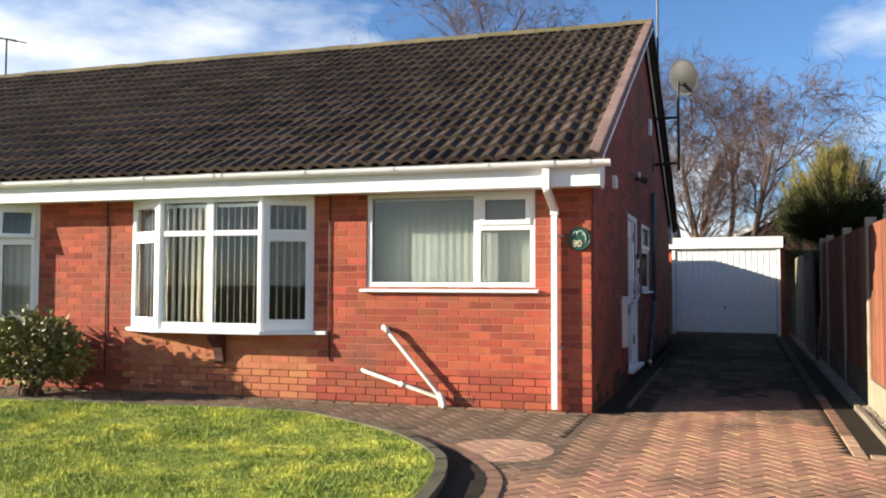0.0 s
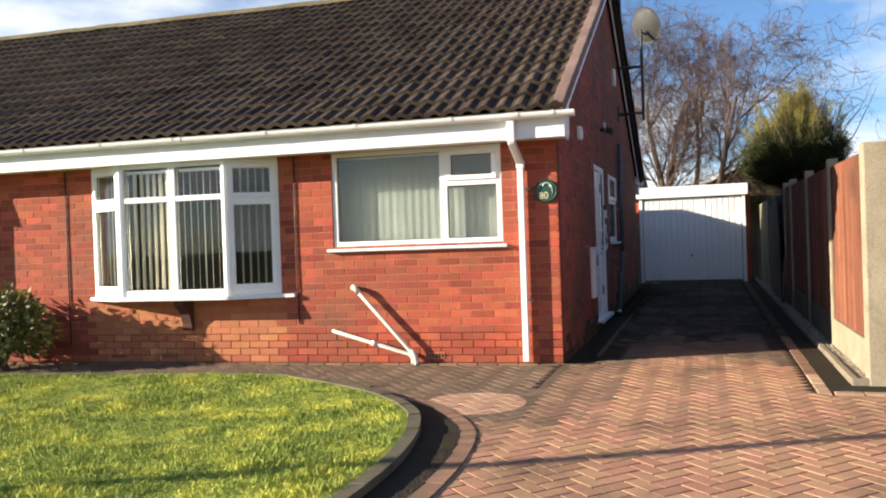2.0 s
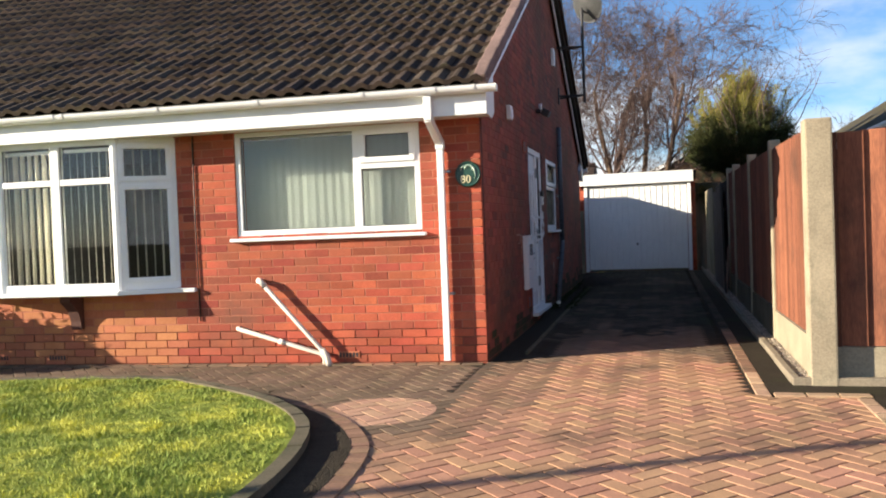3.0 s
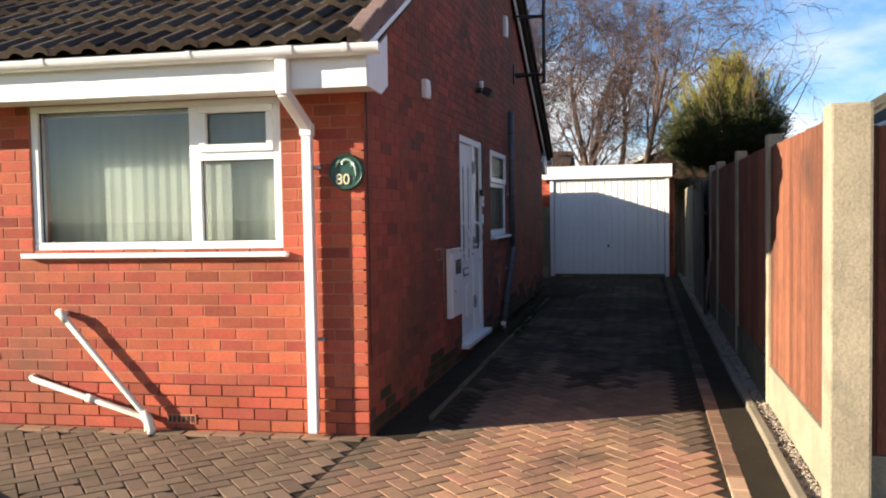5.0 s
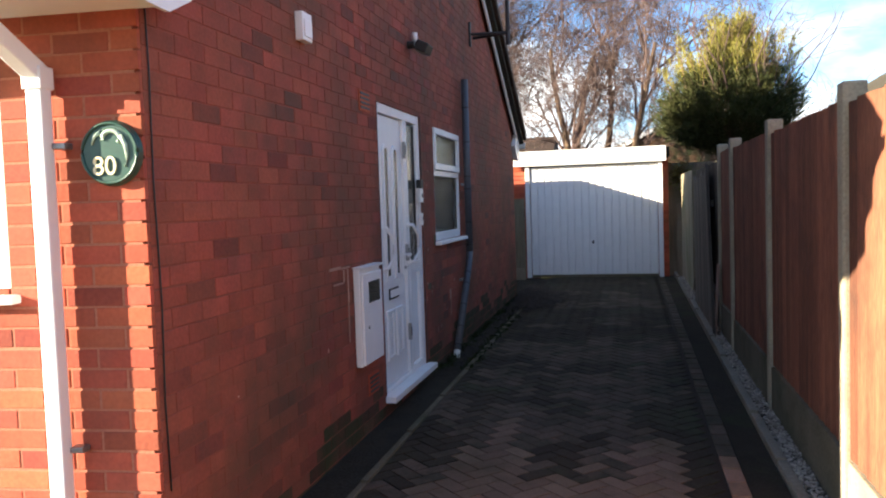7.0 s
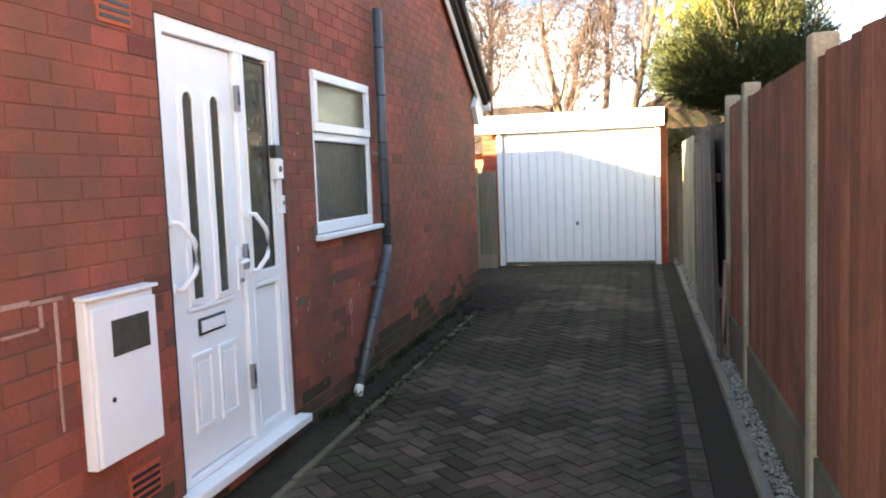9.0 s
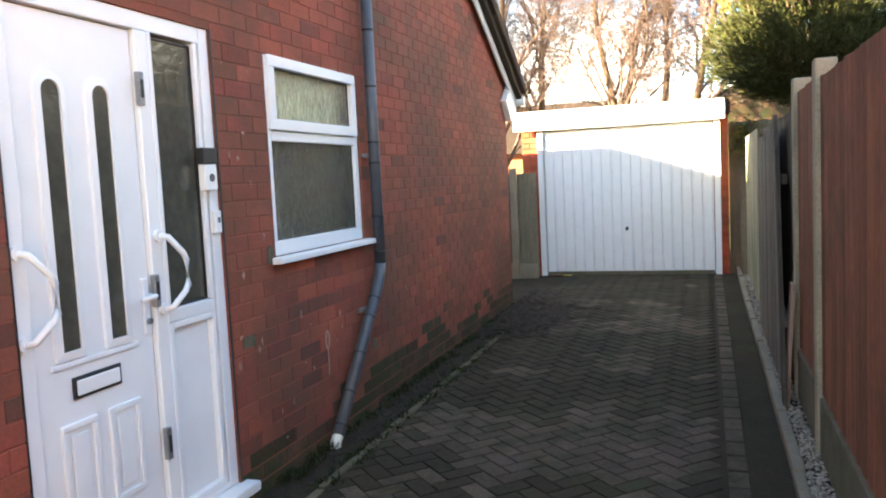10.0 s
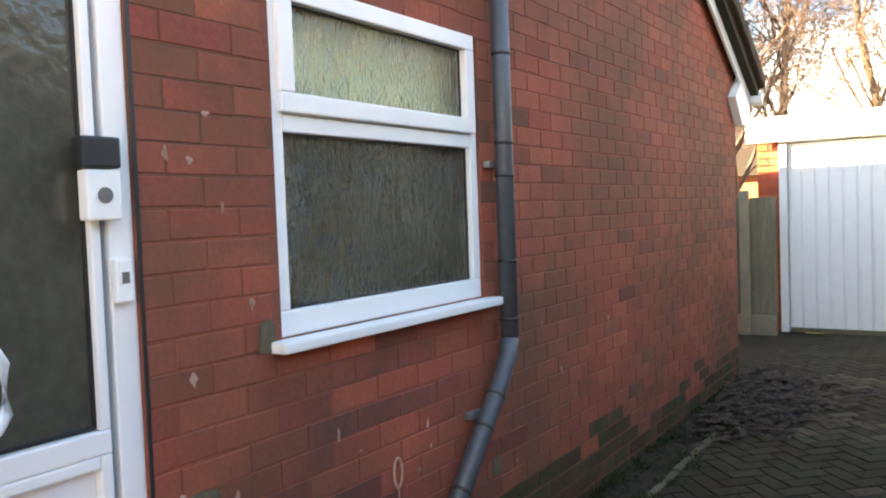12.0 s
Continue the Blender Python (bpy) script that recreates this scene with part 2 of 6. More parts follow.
M_BLOCK_PINK = make_mat("clean_pink_block", (0.47, 0.285, 0.19), (0.38, 0.225, 0.145), 0.9, 70, 3, 0.3, vary=0.1, hue=0.008, spec=0.2)
M_CREAM_GLAZE = make_mat("cream_green_glaze", (0.50, 0.58, 0.46), (0.22, 0.34, 0.27), 0.25, 60, 14, 0.1, spec=0.6)
M_MOSS = make_mat("moss_tuft", (0.035, 0.045, 0.012), (0.018, 0.024, 0.008), 0.9, 20, 4, 0.0, vary=0.4, hue=0.02, spec=0.2)
M_ROOF_MOSSY = make_mat("mossy_brown_roof", (0.075, 0.062, 0.042), (0.04, 0.036, 0.026), 0.95, 14, 2, 0.6, dirt=(0.07, 0.07, 0.03), dirt_at=(0.5, 0.7), dirt_scale=1.2, spec=0.15, depth=0.04)
M_BRICK_ORANGE = make_mat("orange_brick", (0.44, 0.17, 0.078), (0.36, 0.125, 0.058), 0.85, 60, 6, 0.35, vary=0.12, hue=0.01, spec=0.25)
M_MORTAR = make_mat("mortar", (0.42, 0.165, 0.10), (0.30, 0.11, 0.07), 0.95, 90, 5, 0.3, spec=0.2)
M_TILE = make_mat("concrete_roof_tile", (0.086, 0.061, 0.046), (0.047, 0.036, 0.028), 0.95, 45, 3, 0.5, vary=0.30, hue=0.012, dirt=(0.12, 0.105, 0.06), dirt_at=(0.60, 0.8), dirt_scale=5.0, spec=0.12)
M_VERGE = make_mat("verge_tile", (0.25, 0.165, 0.14), (0.15, 0.10, 0.085), 0.85, 40, 4, 0.4, vary=0.15, spec=0.25)
M_UPVC = make_mat("white_plastic", (0.80, 0.80, 0.79), (0.74, 0.745, 0.74), 0.35, 8, 1.5, 0.02, spec=0.45)
M_CREAM = make_mat("cream_plastic_pipe", (0.72, 0.68, 0.58), (0.60, 0.55, 0.46), 0.45, 20, 3, 0.05)
M_GREY_PIPE = make_mat("grey_plastic_pipe", (0.075, 0.085, 0.10), (0.05, 0.058, 0.07), 0.45, 25, 3, 0.05)
M_BLACK = make_mat("black_plastic", (0.012, 0.012, 0.013), (0.02, 0.02, 0.02), 0.5, 30, 3, 0.05)
M_METAL = make_mat("galvanised_steel", (0.35, 0.35, 0.35), (0.22, 0.22, 0.22), 0.45, 60, 6, 0.1, metal=0.8)
M_DARK_STEEL = make_mat("dark_painted_steel", (0.02, 0.02, 0.022), (0.035, 0.03, 0.03), 0.55, 60, 6, 0.1)
M_DISH = make_mat("grey_dish", (0.13, 0.13, 0.125), (0.09, 0.09, 0.087), 0.6, 30, 3, 0.05)
M_GLASS = glass_mat("window_glass")
M_GLASS_FROST = glass_mat("patterned_glass", (0.50, 0.52, 0.42), 0.0, 1.0, 17.0, (1, 1.7, 0.75), 0.03)
M_GLASS_PALE = glass_mat("pale_patterned_glass", (0.9, 0.92, 0.80), 0.06, 0.5, 20.0, (1, 1.6, 0.8))
M_BLIND = make_mat("blind_fabric", (0.20, 0.222, 0.195), (0.175, 0.195, 0.172), 0.9, 120, 4, 0.1, vary=0.06)
M_BLIND_DARK = make_mat("blind_fabric_cream", (0.74, 0.70, 0.60), (0.64, 0.60, 0.50), 0.9, 120, 4, 0.1, vary=0.1)
# near-black: the dimness of the unlit rooms is put into this colour
M_ROOM = make_mat("dim_room_near_black", (0.055, 0.046, 0.038), (0.035, 0.03, 0.026), 0.9, 20, 2, 0.05)
M_CONCRETE = make_mat("cast_concrete", (0.35, 0.295, 0.205), (0.22, 0.185, 0.13), 0.9, 70, 4, 0.5, dirt=(0.14, 0.13, 0.09), dirt_at=(0.58, 0.8), dirt_scale=3, spec=0.25)
M_EDGING = make_mat("concrete_edging", (0.26, 0.215, 0.155), (0.16, 0.135, 0.10), 0.9, 60, 3, 0.4, dirt=(0.08, 0.085, 0.05), dirt_at=(0.55, 0.75), dirt_scale=2.5, spec=0.25)
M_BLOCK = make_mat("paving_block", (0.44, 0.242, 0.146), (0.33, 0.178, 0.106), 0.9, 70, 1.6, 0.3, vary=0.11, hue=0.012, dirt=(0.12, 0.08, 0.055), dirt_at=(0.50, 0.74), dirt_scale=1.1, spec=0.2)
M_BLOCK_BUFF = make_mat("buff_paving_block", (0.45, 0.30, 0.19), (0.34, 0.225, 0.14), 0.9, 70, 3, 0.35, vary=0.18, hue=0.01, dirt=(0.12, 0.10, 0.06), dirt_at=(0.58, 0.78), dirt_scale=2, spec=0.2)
# mossy drive block, its colour also holding the shade beside the house
M_BLOCK_DIRTY_SHADED = make_mat("mossy_shaded_block", (0.046, 0.036, 0.022), (0.023, 0.019, 0.012), 0.92, 60, 2, 0.4, vary=0.2, hue=0.01, dirt=(0.045, 0.05, 0.025), dirt_at=(0.52, 0.7), dirt_scale=1.6, spec=0.2)
M_JOINT = make_mat("jointing_sand", (0.045, 0.031, 0.02), (0.022, 0.018, 0.012), 0.95, 90, 3, 0.4, spec=0.2)
M_TARMAC = make_mat("dark_tarmac", (0.052, 0.045, 0.034), (0.03, 0.027, 0.021), 0.95, 110, 2, 0.6, dirt=(0.055, 0.06, 0.03), dirt_at=(0.55, 0.75), dirt_scale=1.5, spec=0.2)
M_STRIP = make_mat("grimy_concrete_strip", (0.046, 0.036, 0.025), (0.024, 0.020, 0.014), 0.97, 70, 2.5, 0.5, dirt=(0.04, 0.042, 0.02), dirt_at=(0.5, 0.7), dirt_scale=2.0, spec=0.1)
M_SOIL = make_mat("dark_soil", (0.05, 0.04, 0.028), (0.028, 0.024, 0.017), 0.97, 60, 5, 0.9, depth=0.03, spec=0.1)
M_TURF = make_mat("turf_soil", (0.24, 0.28, 0.05), (0.14, 0.18, 0.034), 0.95, 30, 1.6, 0.9, dirt=(0.42, 0.42, 0.07), dirt_at=(0.46, 0.70), dirt_scale=2.4, depth=0.03, spec=0.1)
M_GRASS = make_mat("grass_blade", (0.14, 0.205, 0.036), (0.36, 0.40, 0.075), 0.75, 7, 1.3, 0.0, vary=0.28, hue=0.016, dirt=(0.66, 0.62, 0.10), dirt_at=(0.47, 0.68), dirt_scale=2.4, spec=0.25)
M_FENCE = make_mat("red_brown_stained_board", (0.235, 0.088, 0.045), (0.105, 0.036, 0.022), 0.85, 30, 3, 0.4, dirt=(0.06, 0.03, 0.02), dirt_at=(0.5, 0.8), dirt_scale=2.2, vary=0.28, stretch=(6, 6, 0.6), spec=0.3)
M_OLD_WOOD = make_mat("weathered_timber", (0.25, 0.215, 0.145), (0.14, 0.12, 0.08), 0.9, 30, 3, 0.4, vary=0.25, stretch=(6, 6, 0.6), dirt=(0.10, 0.12, 0.05), dirt_at=(0.55, 0.75), spec=0.2)
M_GRAVEL = make_mat("gravel", (0.38, 0.32, 0.25), (0.21, 0.17, 0.135), 0.9, 50, 6, 0.3, vary=0.5, hue=0.02, spec=0.25)
M_GREY_TIMBER = make_mat("grey_slumped_timber", (0.15, 0.125, 0.10), (0.085, 0.072, 0.058), 0.9, 30, 3, 0.4, vary=0.3, stretch=(6, 6, 0.6), spec=0.2)
M_DARK_TIMBER = make_mat("dark_wet_timber", (0.085, 0.066, 0.05), (0.042, 0.034, 0.026), 0.85, 30, 3, 0.4, vary=0.25, stretch=(6, 6, 0.6), spec=0.2)
M_PINK_TIMBER = make_mat("pinkish_timber", (0.30, 0.19, 0.14), (0.22, 0.135, 0.10), 0.85, 30, 3, 0.3, stretch=(6, 6, 0.6), spec=0.2)
M_BARK = make_mat("bark", (0.17, 0.115, 0.075), (0.10, 0.068, 0.048), 0.95, 25, 3, 0.6, stretch=(2, 2, 0.5), spec=0.2)
M_TWIG = make_mat("twig", (0.15, 0.10, 0.085), (0.085, 0.06, 0.055), 0.9, 12, 2, 0.0, vary=0.3, spec=0.2)
# one bush, two leaf colours: sunlight painted on the top, shade on the body
M_CONIFER_SUNLIT = make_mat("conifer_sunlit_leaf", (0.25, 0.215, 0.045), (0.13, 0.125, 0.028), 0.8, 6, 1.2, 0.0, vary=0.35, hue=0.02, spec=0.2)
M_CONIFER_SHADED = make_mat("conifer_shaded_leaf", (0.062, 0.068, 0.02), (0.028, 0.036, 0.012), 0.8, 6, 1.2, 0.0, vary=0.35, hue=0.02, spec=0.2)
M_LAUREL = make_mat("laurel_leaf", (0.22, 0.20, 0.04), (0.07, 0.085, 0.02), 0.6, 8, 2, 0.0, vary=0.35, hue=0.02, spec=0.5)
M_DOOR_GLASS = glass_mat("grey_frosted_glass", (0.42, 0.46, 0.45), 0.25, 0.5, 18.0)
M_PLAQUE = make_mat("green_plaque", (0.02, 0.07, 0.05), (0.012, 0.045, 0.035), 0.35, 30, 8, 0.1)
M_GOLD = make_mat("cream_numeral", (0.72, 0.66, 0.42), (0.6, 0.55, 0.35), 0.5, 30, 5, 0.0)
M_LEAF_LITTER = make_mat("dead_leaf", (0.042, 0.026, 0.016), (0.016, 0.011, 0.007), 0.85, 20, 5, 0.2, vary=0.4, hue=0.02)
M_DOOR_PANE = make_mat("obscured_grey_glass", (0.05, 0.05, 0.04), (0.08, 0.078, 0.06), 0.16, 25, 6, 0.5, spec=0.6)
# worn drive block, likewise toned down for the shade
M_BLOCK_WORN_SHADED = make_mat("worn_shaded_block", (0.108, 0.079, 0.056), (0.056, 0.043, 0.031), 0.9, 45, 4, 0.35, vary=0.2, dirt=(0.036, 0.034, 0.018), dirt_at=(0.46, 0.66), dirt_scale=3.5, spec=0.2)
M_CORBEL = make_mat("dark_corbel", (0.10, 0.035, 0.022), (0.06, 0.024, 0.017), 0.85, 50, 6, 0.3)
M_PALE_GREEN = make_mat("pale_roller_blind", (0.82, 0.84, 0.60), (0.72, 0.75, 0.52), 0.9, 40, 5, 0.1)
M_EARTH = make_mat("rough_ground", (0.06, 0.062, 0.028), (0.035, 0.038, 0.02), 0.95, 20, 0.6, 0.5, spec=0.1)
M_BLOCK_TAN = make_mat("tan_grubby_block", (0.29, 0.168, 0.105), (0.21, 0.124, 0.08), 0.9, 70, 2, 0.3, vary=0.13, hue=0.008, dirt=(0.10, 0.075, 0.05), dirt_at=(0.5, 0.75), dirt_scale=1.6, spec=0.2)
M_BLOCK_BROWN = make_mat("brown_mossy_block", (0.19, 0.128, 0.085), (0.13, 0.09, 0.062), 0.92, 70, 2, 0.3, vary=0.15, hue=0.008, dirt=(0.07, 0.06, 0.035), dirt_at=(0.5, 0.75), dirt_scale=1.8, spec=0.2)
M_CONCRETE_MOSSY = make_mat("mossy_concrete", (0.15, 0.125, 0.085), (0.09, 0.08, 0.05), 0.95, 60, 3, 0.5, dirt=(0.05, 0.055, 0.028), dirt_at=(0.48, 0.72), dirt_scale=2.2, spec=0.2)
M_RENDER_SPOT = make_mat("old_mortar_smear", (0.42, 0.26, 0.20), (0.30, 0.17, 0.13), 0.95, 90, 6, 0.4, vary=0.3, spec=0.2)

# ---- large structure ----
WALL_TOP = 2.24
EAVE_Y, EAVE_Z, RIDGE_Y, RIDGE_Z = -0.40, 2.45, 4.66, 5.26
REAR_Y = 9.39
PITCH = math.atan2(RIDGE_Z - EAVE_Z, RIDGE_Y - EAVE_Y)
HOUSE_LEFT = -11.95


def under_roof(y):
    """Height of the underside of the tiles at depth y."""
    return EAVE_Z - 0.13 + (min(y, 2 * RIDGE_Y - y) - EAVE_Y) * math.tan(PITCH)


def wall_grid(bm, u0, u1, v0, v1, holes, axis, a, b):
    """A slab with square openings right through it."""
    us = sorted({u0, u1, *(h[0] for h in holes), *(h[1] for h in holes)})
    vs = sorted({v0, v1, *(h[2] for h in holes), *(h[3] for h in holes)})
    for p, q in zip(us, us[1:]):
        run = None
        for r, s in zip(vs, vs[1:]):
            inside = any(h[0] <= (p + q) / 2 <= h[1] and h[2] <= (r + s) / 2 <= h[3] for h in holes)
            if inside:
                run = None
                continue
            if axis == "y":
                bm_box(bm, p, q, a, b, r, s)
            else:
                bm_box(bm, a, b, p, q, r, s)
    bmesh.ops.remove_doubles(bm, verts=bm.verts, dist=0.0005)
    return bm


BAY = (-5.28, -2.97, 0.74, 2.20)
BAY_N = (-8.91, -6.60, 0.74, 2.20)
W1 = (-2.36, -0.555, 1.20, 2.20)
DOOR = (2.75, 3.91, 0.10, 2.205)
W2 = (4.36, 5.46, 1.15, 2.185)
FRONT_HOLES = [BAY, BAY_N, W1]
SIDE_HOLES = [DOOR, W2]

# front wall: mortar body behind the bricks
wall_front = tagged(part("wall_front", wall_grid(bmesh.new(), HOUSE_LEFT, -0.02, 0.315, WALL_TOP, FRONT_HOLES, "y", 0.0026, 0.26), M_MORTAR, m=FRONT),
                    "red brick street front of the semi-detached bungalow", "wall", kind="structure")
part("eroded_joints", bm_box(bmesh.new(), HOUSE_LEFT, -0.02, 0.011, 0.26, -0.4, 0.315), M_ERODED, wall_front, "washed-out mortar joints at the wall foot", FRONT)
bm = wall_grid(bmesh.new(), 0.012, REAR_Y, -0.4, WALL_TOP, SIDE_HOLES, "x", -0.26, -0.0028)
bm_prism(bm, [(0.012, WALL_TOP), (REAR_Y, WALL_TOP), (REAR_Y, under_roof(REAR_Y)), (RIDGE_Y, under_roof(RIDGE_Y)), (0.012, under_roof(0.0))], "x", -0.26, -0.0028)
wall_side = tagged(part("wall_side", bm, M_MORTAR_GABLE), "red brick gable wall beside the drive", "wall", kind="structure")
bm = bmesh.new()
bm_box(bm, HOUSE_LEFT, -0.27, REAR_Y - 0.26, REAR_Y, -0.4, WALL_TOP)
wall_rear = tagged(part("wall_rear", bm, M_BRICK, m=FRONT), "plain rear brick wall of the bungalow", "wall", kind="structure")
bm = bmesh.new()
bm_prism(bm, [(0.0, -0.4), (REAR_Y, -0.4), (REAR_Y, under_roof(REAR_Y)), (RIDGE_Y, under_roof(RIDGE_Y)), (0.0, under_roof(0.0))], "x", HOUSE_LEFT, HOUSE_LEFT + 0.26)
wall_far_gable = tagged(part("wall_far_gable", bm, M_BRICK, m=FRONT), "brick gable wall at the neighbour's end", "wall", kind="structure")
# inner walls, floor and ceiling behind the windows
bm = bmesh.new()
bm_box(bm, HOUSE_LEFT + 0.27, -0.27, 2.55, 2.65, 0.09, WALL_TOP)
bm_box(bm, -2.72, -2.62, 0.27, 2.54, 0.09, WALL_TOP)
bm_box(bm, -6.05, -5.85, 0.27, 2.54, 0.09, WALL_TOP)
wall_inner = tagged(part("wall_inner", bm, M_ROOM, m=FRONT), "plain partition walls inside, near-black for the dim rooms", "wall", kind="structure")
bm = bmesh.new()
bm_box(bm, -3.0, -2.9, 2.9, 8.9, 0.09, WALL_TOP)
bm_box(bm, -2.89, -0.27, 4.02, 4.12, 0.09, WALL_TOP)
bm_box(bm, -2.89, -0.27, 5.75, 5.85, 0.09, WALL_TOP)
wall_inner_2 = tagged(part("wall_inner_2", bm, M_PALE_GREEN), "plain partition walls of hall and bathroom", "wall", kind="structure")
bm = bmesh.new()
bm_box(bm, HOUSE_LEFT + 0.27, -0.27, 0.27, REAR_Y - 0.27, 0.0, 0.09)
floor = tagged(part("floor", bm, M_OLD_WOOD, m=FRONT), "plain floor inside the bungalow", "floor", kind="structure")
bm = bmesh.new()
bm_box(bm, HOUSE_LEFT + 0.27, -0.27, -0.02, REAR_Y - 0.02, WALL_TOP + 0.005, WALL_TOP + 0.06)
ceiling = tagged(part("ceiling", bm, M_ROOM, m=FRONT), "plain ceiling inside, near-black for the dim rooms", "ceiling", kind="structure")

# roof body under the tiles
bm = bmesh.new()
t = 0.10
rows_ = [(EAVE_Y + 0.11, EAVE_Z + 0.012), (RIDGE_Y, RIDGE_Z - 0.02), (2 * RIDGE_Y - EAVE_Y, EAVE_Z - 0.02), (2 * RIDGE_Y - EAVE_Y, EAVE_Z - 0.02 - t), (RIDGE_Y, RIDGE_Z - 0.02 - t), (EAVE_Y + 0.11, EAVE_Z + 0.012 - t)]
for x0, x1 in ((HOUSE_LEFT - 0.12, 0.12),):
    lo = [bm.verts.new(lean(x0, y, z)) for y, z in rows_]
    hi = [bm.verts.new(lean(x1, y, z)) for y, z in rows_]
    bm.faces.new((lo[0], lo[1], lo[4], lo[5])), bm.faces.new((lo[1], lo[2], lo[3], lo[4]))
    bm.faces.new((hi[0], hi[1], hi[4], hi[5])), bm.faces.new((hi[1], hi[2], hi[3], hi[4]))
    for i in range(6):
        bm.faces.new((lo[i], lo[(i + 1) % 6], hi[(i + 1) % 6], hi[i]))
roof = tagged(part("roof", bm, M_TARMAC), "pitched roof of dark weathered concrete tiles", "roof", kind="structure")

# ---- ground ----
bm = bmesh.new()
bmesh.ops.create_grid(bm, x_segments=40, y_segments=40, size=400)
for v in bm.verts:
    v.co.z = -0.2
ground = tagged(part("ground", bm, M_EARTH), "earth and rough grass around the plot", "ground", kind="structure")


def slab(name, poly, top, thick, material, label, category):
    b = bmesh.new()
    bm_prism(b, poly, "z", -thick, top)
    for v in b.verts:
        v.co.z += gz(v.co.y)
    return tagged(part(name, b, material), label, category, kind="structure")


# bedding under the blocks; the blocks themselves come last in the file
driveway = slab("driveway", [(-0.06, -12), (4.2, -12), (4.2, -1.16), (2.42, -1.16), (2.42, 11.72), (0.30, 11.72), (0.30, 0.15), (-0.06, 0.0)], -0.008, 0.12, M_JOINT, "brown herringbone block drive, mossy and coloured darker where shaded", "driveway")
pavement = slab("pavement", [(-12.3, -1.9), (-0.065, -2.4), (-0.065, -0.01), (-12.3, -0.93)], -0.0085, 0.12, M_JOINT, "narrow mossy block path along the front", "path")
road = slab("road", [(-60, -22), (60, -22), (60, -12.3), (-60, -12.3)], -0.05, 0.1, M_TARMAC, "grey tarmac street behind the walker", "road")
gully = slab("gully", [(0.0, 0.12), (0.295, 0.12), (0.295, 11.72), (-0.9, 11.72), (-0.9, 9.42), (0.0, 9.42)], -0.02, 0.12, M_SOIL, "dark mossy strip of soil along the gable wall", "gully")
side_strip = slab("side_strip", [(2.235, 11.4), (2.235, -1.12), (2.78, -1.12), (2.78, -2.3), (4.1, -2.3), (4.1, -0.85), (2.485, -0.85), (2.415, -0.8), (2.415, 11.4)][::-1], 0.004, 0.12, M_STRIP, "dark dirty concrete strip beside the blocks", "strip")

# ---- garage at the end of the drive ----
GY, GZ = 11.60, 0.11


def build_garage():
    g = thing("garage", "white-doored brick garage with a flat white-edged roof", "garage", at=(1.1, GY, GZ))
    b = bmesh.new()
    bm_box(b, -0.34, -0.115, GY + 0.10, GY + 5.2, -0.1, 2.14)
    part("wall", b, M_BRICK, g)
    b = bmesh.new()
    bm_box(b, 2.245, 2.335, GY + 0.10, GY + 5.2, -0.1, 2.14)
    part("wall", b, M_BRICK, g)
    b = bmesh.new()
    bm_box(b, -0.10, 2.23, GY + 5.0, GY + 5.2, -0.1, 2.14)
    part("wall", b, M_BRICK, g)
    for x0, x1 in ((-0.34, -0.115), (2.245, 2.335)):
        b = bmesh.new()
        z = GZ - 0.05
        i = 0
        while z < 2.1:
            o = 0.0 if i % 2 else -0.11
            x = x0 + o
            while x < x1 - 0.01:
                p, q = max(x, x0), min(x + 0.215, x1)
                if q - p > 0.03:
                    bm_box(b, p, q, GY + 0.085, GY + 0.11, z, z + 0.064)
                x += 0.225
            z += 0.075
            i += 1
        pier = part("brick", b, M_BRICK, g)
        pier["kind"] = "stuff"
    b = bmesh.new()
    bm_box(b, -0.42, 2.30, GY - 0.06, GY - 0.02, 2.09, 2.345, 0.006)
    part("fascia", b, M_UPVC, g, "white painted roof edge board")
    b = bmesh.new()
    bm_box(b, -0.42, 2.36, GY - 0.018, GY + 5.3, 2.16, 2.33)
    part("roof", b, M_TARMAC, g, "flat felted roof")
    b = bmesh.new()
    bm_box(b, -0.11, -0.035, GY, GY + 0.09, GZ, 2.14, 0.004)
    bm_box(b, 2.165, 2.24, GY, GY + 0.09, GZ, 2.14, 0.004)
    bm_box(b, -0.034, 2.164, GY, GY + 0.09, 2.075, 2.14, 0.004)
    part("frame", b, M_UPVC, g)
    d = part("door", bm_box(bmesh.new(), -0.025, 2.155, GY + 0.045, GY + 0.06, GZ + 0.02, 2.065), M_UPVC, g, "white ribbed up-and-over steel door")
    n = 17
    w = 2.17 / n
    for i in range(n):
        x = -0.02 + i * w
        b = bmesh.new()
        bm_prism(b, [(x + 0.006, GY + 0.0455), (x + 0.016, GY + 0.027), (x + w - 0.016, GY + 0.027), (x + w - 0.006, GY + 0.0455)], "z", GZ + 0.055, 2.02)
        part("rib", b, M_UPVC, d)
    b = bmesh.new()
    bm_tube(b, [(1.055, GY + 0.028, 0.73), (1.055, GY - 0.012, 0.73)], 0.022, 12)
    bm_box(b, 1.045, 1.065, GY - 0.03, GY - 0.01, 0.70, 0.76, 0.003)
    part("handle", b, M_DARK_STEEL, d, "small dark turn handle")
    b = bmesh.new()
    bm_box(b, -0.02, 2.15, GY + 0.03, GY + 0.044, GZ + 0.004, GZ + 0.05)
    part("seal", b, M_OLD_WOOD, d, "grubby bottom rail")
    return g


garage = build_garage()

# ---- fence along the drive ----
FX = 2.56
POSTS = [1.19, 3.08, 5.03, 6.02]


